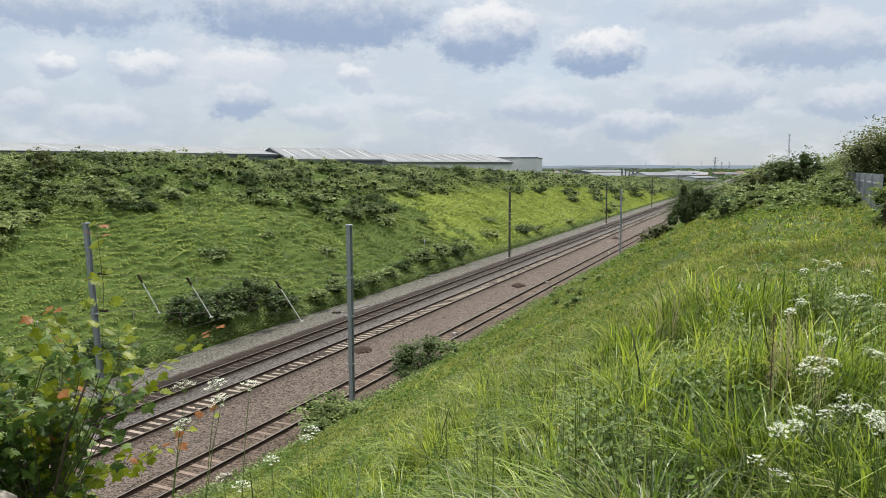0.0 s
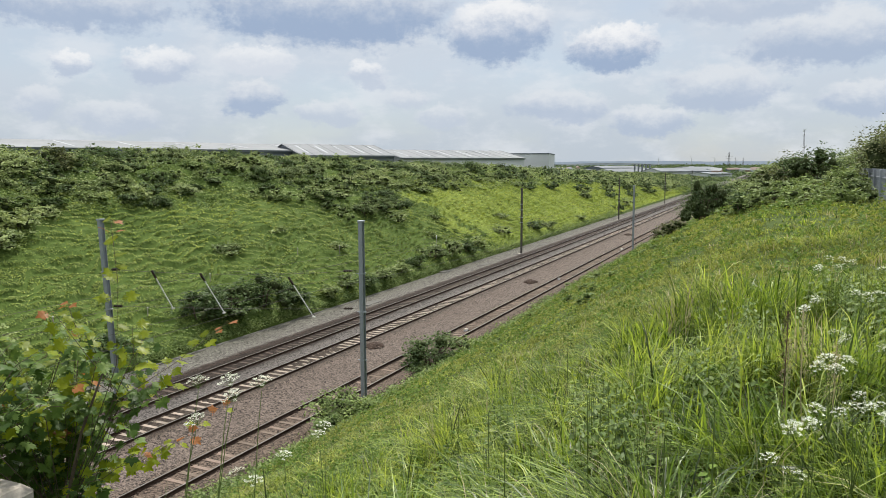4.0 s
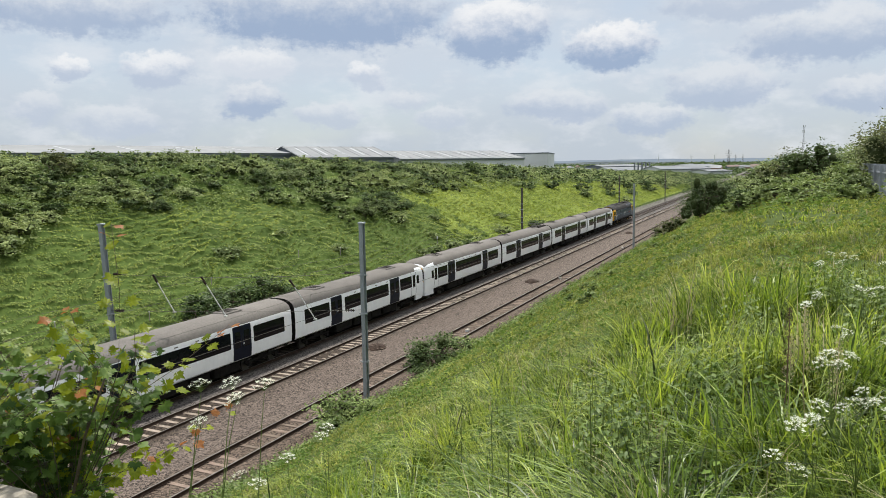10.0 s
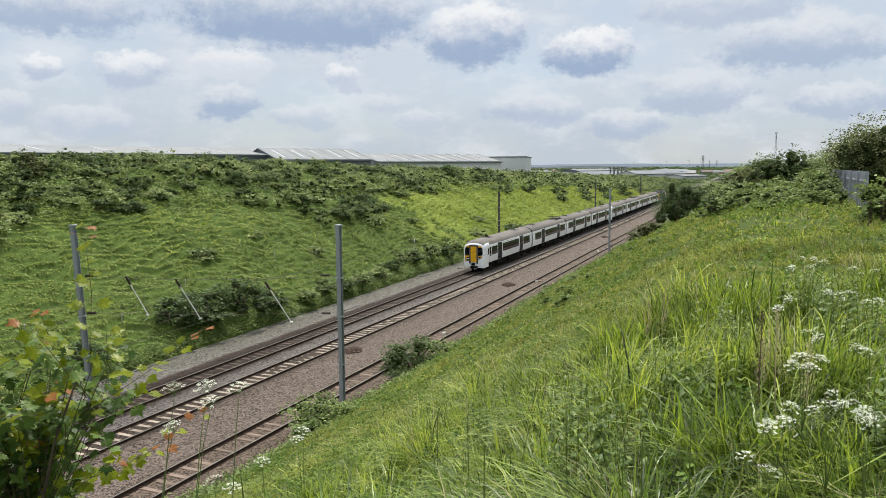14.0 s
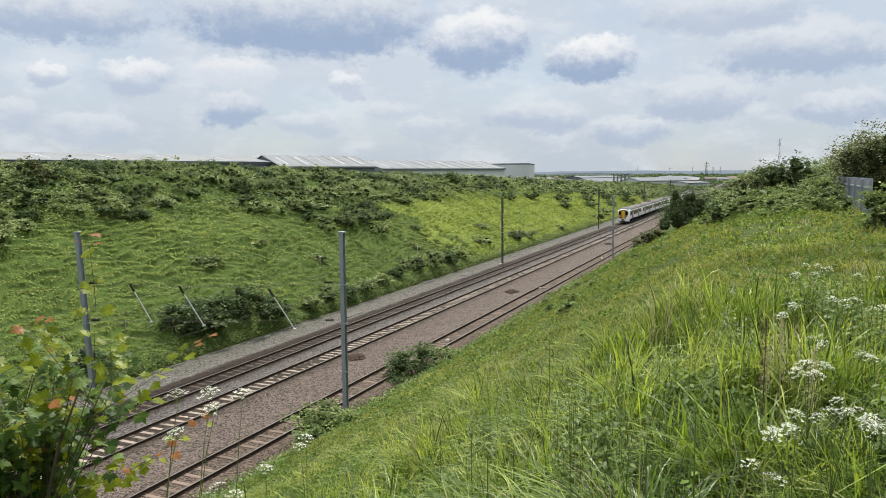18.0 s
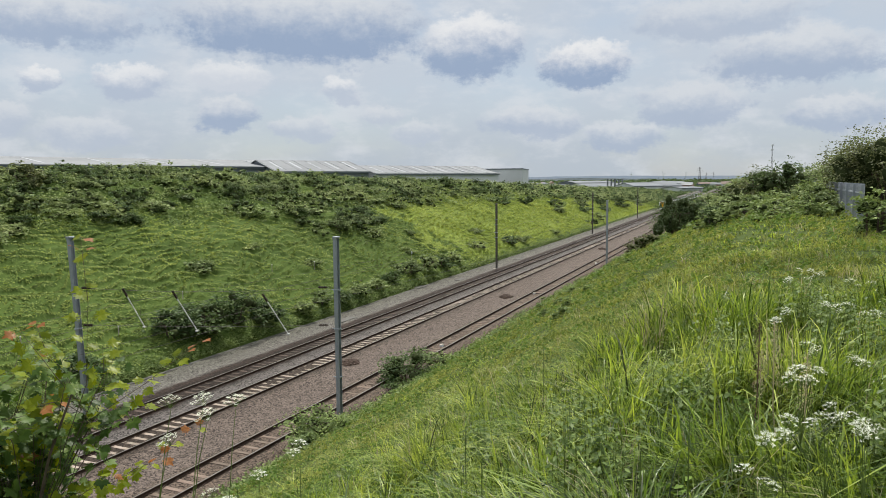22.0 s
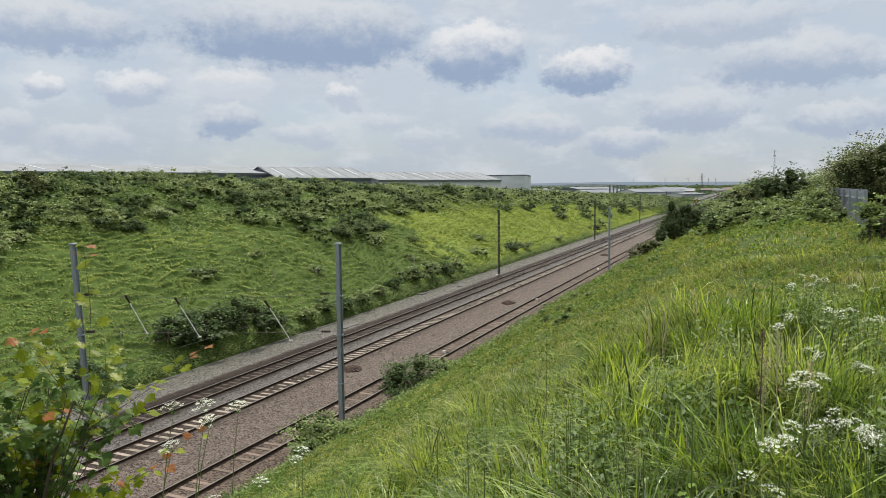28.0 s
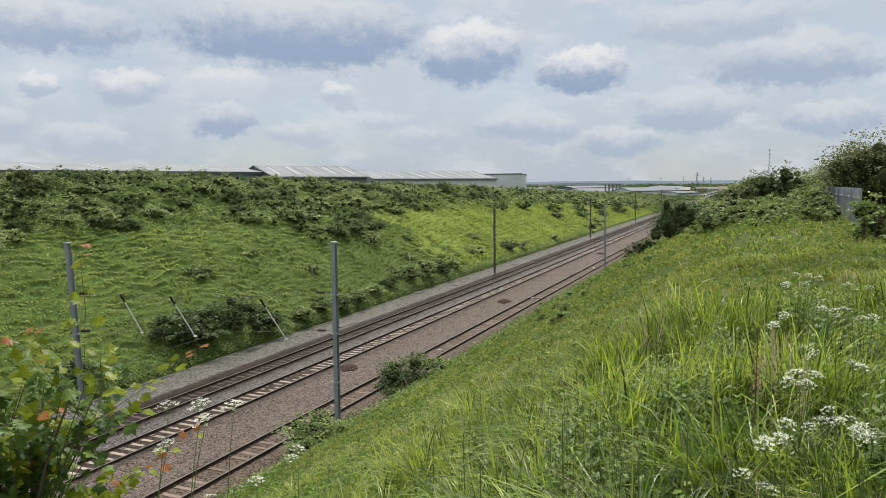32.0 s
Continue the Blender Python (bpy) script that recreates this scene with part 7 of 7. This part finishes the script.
def umbel_mesh(seed, r=0.05):
    """A flat-topped white flower head: spokes, each with a small cluster of florets."""
    rnd = random.Random(seed)
    m = Mesh()
    n = 13
    for k in range(n):
        a = 2.4 * k
        q = r * math.sqrt((k + 0.4) / n)
        c = Vector((q * math.cos(a), q * math.sin(a), 0.004 + 0.026 * (1 - (q / r) ** 2) + rnd.uniform(-.003, .003)))
        m.tube([(0, 0, -0.028), c - Vector((0, 0, 0.003))], 0.0009, 3, mi=1, caps=False)
        for j in range(11):
            b = 2.4 * j + a
            w = 0.0105 * math.sqrt((j + 0.4) / 11)
            p = c + Vector((w * math.cos(b), w * math.sin(b), rnd.uniform(-0.004, 0.004)))
            s = rnd.uniform(0.0020, 0.0032)
            ph = rnd.uniform(0, 3.1)
            ring_ = [(p.x + s * math.cos(ph + i * 1.257), p.y + s * math.sin(ph + i * 1.257), p.z + rnd.uniform(-.001, .001)) for i in range(5)]
            m.add(ring_, [(0, 1, 2, 3, 4)])
    return m.data("umbel", [M["umbel"], M["stem"]])


UMBELS = [None] * 4


def parsley(heads, root, label="cow parsley with flat white flower heads in the long grass"):
    """One plant: a stem from its root, side stalks and a flower head at each of the given places."""
    if UMBELS[0] is None:
        for k in range(4):
            UMBELS[k] = umbel_mesh(k)
    rnd = random.Random(int(heads[0][0] * 1000) + int(heads[0][1] * 777))
    heads = [Vector(h) for h in heads]
    g = Vector((root[0], root[1], gz(*root) - 0.05))
    t = thing("cow_parsley", label, "wildflower", "cow parsley on the near bank", at=Matrix.Translation(g))
    top = sum(heads, Vector()) / len(heads) - g
    fork = Vector((top.x * 0.6, top.y * 0.6, top.z * 0.62))
    part("stem", Mesh().tube([(0, 0, 0), fork * 0.55 + Vector((0.02, 0, 0)), fork], [0.0042, 0.0035, 0.0024], 6), M["stem"], t)
    for h in heads:
        e = h - g
        n = rnd.choice((1, 2, 2)) if root[0] > -1 else 1
        for j in range(n):
            o = Vector((rnd.gauss(0, 0.05), rnd.gauss(0, 0.05), rnd.gauss(0, 0.02))) if j else Vector()
            tip = e + o
            part("stalk", Mesh().tube([fork, fork.lerp(tip, 0.6) + Vector((0, 0, 0.02)), tip - Vector((0, 0, 0.028))], [0.002, 0.0015, 0.0011], 5), M["stem"], t)
            sc = rnd.uniform(0.6, 1.0) if root[0] > -1 else rnd.uniform(0.62, 0.8)
            u = part("flower_head", UMBELS[rnd.randrange(4)], None, t, "white flower head", at=Matrix.Translation(tip) @ pose(0, 0, 0, rnd.uniform(-12, 30), rnd.uniform(-22, 22), rnd.uniform(0, 30)) @ Matrix.Diagonal((sc, sc, sc, 1)))
    # feathery leaves
    np.random.seed(rnd.randrange(9999))
    for q in range(3):
        a = rnd.uniform(0, 6.28)
        c0 = np.array(fork * rnd.uniform(0.25, 0.9))
        n = 70
        s = np.random.random(n)
        sp = np.random.uniform(-1, 1, n) * (1 - s) * 0.09
        d = np.array([math.cos(a), math.sin(a), 0.35])
        w = np.array([-math.sin(a), math.cos(a), 0])
        c = c0 + s[:, None] * d * 0.24 + sp[:, None] * w + np.random.normal(size=(n, 3)) * 0.008 - np.stack([np.zeros(n), np.zeros(n), 0.10 * s * s], 1)
        V, F = leaves(c, d + np.sign(sp)[:, None] * w + np.random.normal(size=(n, 3)) * 0.3, np.random.uniform(0.018, 0.04, n), np.tile([0, 0, 1.0], (n, 1)), 0.25)
        tagged(part("leaf", arrays("leaf", V, F, M["weed"]), None, t), kind="stuff")


def build_parsley():
    parsley([(0.39, 8.35, 11.76), (0.52, 7.89, 11.78), (0.46, 8.1, 11.7)], (0.45, 8.2))
    parsley([(0.6, 8.3, 11.74), (0.3, 8.1, 11.7)], (0.5, 8.4))
    parsley([(0.22, 6.46, 11.63), (0.15, 6.5, 11.55)], (0.2, 6.5))
    parsley([(0.53, 6.44, 11.70), (0.66, 6.33, 11.73), (0.6, 6.5, 11.66)], (0.6, 6.45))
    parsley([(0.72, 6.04, 11.72), (0.80, 6.1, 11.70)], (0.76, 6.1))
    parsley([(0.31, 5.29, 11.62), (0.36, 5.35, 11.56)], (0.33, 5.3))
    parsley([(0.23, 4.66, 11.60), (0.29, 4.43, 11.60), (0.20, 4.75, 11.53), (0.33, 4.6, 11.62)], (0.25, 4.65))
    parsley([(0.53, 4.77, 11.66), (0.58, 4.85, 11.62)], (0.56, 4.8))
    parsley([(0.30, 3.67, 11.62), (0.37, 3.68, 11.63), (0.25, 3.72, 11.58), (0.33, 3.75, 11.66)], (0.32, 3.75))
    parsley([(0.42, 3.50, 11.64), (0.46, 3.56, 11.60), (0.47, 3.45, 11.66)], (0.44, 3.55))
    parsley([(0.15, 3.50, 11.58), (0.12, 3.55, 11.56)], (0.15, 3.55))
    parsley([(0.06, 2.88, 11.58)], (0.06, 2.92))
    parsley([(0.9, 7.2, 11.8), (0.82, 7.4, 11.75)], (0.87, 7.3))
    tall = "tall cow parsley with white flower heads beside the sapling"
    parsley([(-1.79, 1.86, 11.98)], (-1.9, 1.75), tall)
    parsley([(-1.75, 1.97, 11.96), (-1.64, 1.86, 11.95)], (-1.72, 1.7), tall)
    parsley([(-1.70, 2.08, 11.93)], (-1.72, 1.95), tall)
    parsley([(-1.73, 1.78, 11.88)], (-1.8, 1.6), tall)
    parsley([(-1.9, 2.16, 11.52), (-1.85, 2.2, 11.48)], (-1.85, 2.1))
    parsley([(-2.01, 2.6, 11.41)], (-1.95, 2.55))
    parsley([(-2.03, 2.95, 11.43), (-2.1, 3.0, 11.36)], (-1.95, 2.85))


def build_stalks():
    """Dead dock stalks and seeding grass stems that stand above the grass."""
    rnd = random.Random(14)
    for x, y, h, dark in ((-0.03, 5.68, 1.2, 1), (0.19, 5.62, 1.22, 0), (-0.29, 3.83, 1.05, 2), (-0.48, 3.59, 1.0, 2), (-2.43, 8.89, 1.15, 2), (-2.0, 5.2, 1.0, 2), (0.02, 5.9, 0.95, 0), (0.28, 5.3, 1.05, 0), (-1.35, 3.6, 0.9, 2), (0.75, 4.2, 1.1, 0), (-1.0, 4.4, 1.0, 2), (-2.9, 6.4, 1.1, 2), (0.1, 3.0, 0.85, 2)):
        z = gz(x, y) - 0.05
        name, label = ("dock_stalk", "dead brown dock stalk with seeds") if dark < 2 else ("grass_stem", "tall thin grass stem with a bent seed head")
        t = thing(name, label, "wild plant", "stalks in the long grass", at=pose(x, y, z))
        lean = Vector((rnd.gauss(0, 0.05), rnd.gauss(0, 0.05), 0))
        top = Vector((0, 0, h)) + lean
        mat = M["stalk"] if dark == 1 else (M["grass_dry"] if dark == 0 else M["stem"])
        part("stalk", Mesh().tube([(0, 0, 0), top * 0.5 + lean * 0.4, top], [0.006, 0.005, 0.0025], 6), mat, t)
        np.random.seed(int(h * 1000) + int(abs(x) * 100))
        if dark < 2:
            n = 420
            f = np.random.uniform(0.62, 1.0, n)
            a = np.random.uniform(0, 6.28, n)
            r = np.random.uniform(0.005, 0.045, n) * (1.15 - f) * 3
            c = np.array(top)[None] * f[:, None] + np.stack([np.cos(a) * r, np.sin(a) * r, np.random.normal(size=n) * 0.01], 1)
            V, F = leaves(c, np.random.normal(size=(n, 3)), np.random.uniform(0.006, 0.014, n))
        else:
            n = 70
            f = np.random.random(n)
            c = np.array(top)[None] + np.stack([0.10 * f + np.random.normal(size=n) * 0.006, np.random.normal(size=n) * 0.006, 0.06 * f - 0.12 * f * f], 1)
            V, F = leaves(c, np.tile([1, 0, -0.3], (n, 1)) + np.random.normal(size=(n, 3)) * 0.3, np.random.uniform(0.008, 0.018, n), None, 0.2)
        tagged(part("seed_head", arrays("seed_head", V, F, mat), None, t), kind="stuff")


def build_nettles():
    """Leafy nettle clumps that stand in the long grass: stems with paired drooping leaves."""
    rnd = random.Random(67)
    np.random.seed(67)
    for x, y, w, h, n in ((-1.0, 4.9, 0.30, 0.92, 22), (-0.82, 4.35, 0.28, 0.72, 16), (-0.45, 6.3, 0.35, 0.85, 20), (0.95, 8.6, 0.45, 0.85, 24), (0.62, 9.9, 0.5, 0.8, 26), (-1.5, 6.6, 0.3, 0.75, 16), (0.95, 5.2, 0.3, 0.8, 16), (-0.2, 8.8, 0.35, 0.7, 16), (-2.6, 7.6, 0.35, 0.7, 16), (-0.5, 3.2, 0.22, 0.55, 12)):
        t = thing("nettle_clump", "leafy green nettle clump standing in the long grass", "wild plant", "nettles on the near bank", at=pose(x, y, gz(x, y) - 0.03))
        cs, ds, ss = [], [], []
        for k in range(n):
            a, q = rnd.uniform(0, 6.28), w * math.sqrt(rnd.random())
            px, py = q * math.cos(a), q * math.sin(a)
            top = h * rnd.uniform(0.7, 1.05)
            lx, ly = px + rnd.gauss(0, 0.05), py + rnd.gauss(0, 0.05)
            part("stem", Mesh().tube([(px, py, 0), ((px + lx) / 2, (py + ly) / 2, top * 0.5), (lx, ly, top)], [0.004, 0.003, 0.0015], 5), M["stem"], t)
            m = 26
            f = np.linspace(0.25, 1.0, m)
            az = np.arange(m) * 1.571 + np.random.normal(size=m) * 0.4 + a
            out = np.stack([np.cos(az), np.sin(az), -0.35 - 0.3 * np.random.random(m)], 1)
            size = (0.095 - 0.055 * f ** 2) * np.random.uniform(0.8, 1.2, m)
            c = np.stack([px + (lx - px) * f, py + (ly - py) * f, top * f], 1) + out * size[:, None] * 0.6
            cs.append(c)
            ds.append(out)
            ss.append(size)
        V, F = leaves(np.concatenate(cs), np.concatenate(ds), np.concatenate(ss), np.tile([0, 0, 1.0], (sum(len(q) for q in cs), 1)), 0.3, 0.25)
        tagged(part("nettle_leaves", arrays("nettle_leaves", V, F, M["nettle"]), None, t), kind="stuff")


def build_weeds():
    """Broad-leaved weeds between the grass."""
    np.random.seed(51)
    rnd = random.Random(51)
    cs, ds, ss, fl = [], [], [], []
    for k in range(430):
        a = radians(rnd.uniform(-58, 12))
        r = 2.0 + 13 * rnd.random() ** 1.5
        x, y = r * math.sin(a), r * math.cos(a)
        if value_noise(x / 1.3, y / 1.3, 61) < -0.05:
            continue
        z = gz(x, y)
        h = rnd.uniform(0.25, 0.62)
        n = 46
        f = np.random.uniform(0.15, 1, n)
        az = np.random.uniform(0, 6.28, n)
        q = np.random.uniform(0.03, 0.13, n) * (1.25 - 0.6 * f)
        out = np.stack([np.cos(az), np.sin(az), np.zeros(n)], 1)
        cs.append(np.array([x, y, z]) + out * q[:, None] + np.stack([np.zeros(n), np.zeros(n), f * h], 1))
        ds.append(out + np.array([0, 0, -0.15]) + np.random.normal(size=(n, 3)) * 0.2)
        ss.append(np.random.uniform(0.035, 0.085, n))
        fl.append(np.tile([0, 0, 1.0], (n, 1)))
    V, F = leaves(np.concatenate(cs), np.concatenate(ds), np.concatenate(ss), np.concatenate(fl), 0.3)
    tagged(new("weeds", arrays("weeds", V, F, M["weed"])), "broad-leaved weeds growing through the long grass", "weeds", kind="stuff")


build_maple()
build_parsley()
build_stalks()
build_nettles()
build_weeds()

# ---------------------------------------------------------------- what moves
# seconds, and how far along the line the front of the locomotive is
RUN = ((0.0, -97.0), (3.0, -19.4), (5.5, 45.2), (6.0, 57.9), (7.5, 96.3), (9.0, 134.8), (11.0, 185.6), (13.0, 236.6), (14.0, 262.0), (17.0, 336.6), (19.0, 383.6), (22.0, 452.0), (28.0, 588.0), (32.0, 678.0))


def motions():
    tilt = math.degrees(math.atan(GRADE))

    def on_line(y, turn):
        m = Matrix.Translation((TRACKS["A"], y, GRADE * y)) @ pose(0, 0, 0, tilt, 0, 0)
        return m @ pose(0, 0, 0, 0, 0, 180) if turn else m
    walk(LOCO, [(t, on_line(s - 9.95, False)) for t, s in RUN])
    for k, (car, turn) in enumerate(zip(CARS, TURNED)):
        walk(car, [(t, on_line(s - 30.15 - 20.0 * k, turn)) for t, s in RUN])


motions()
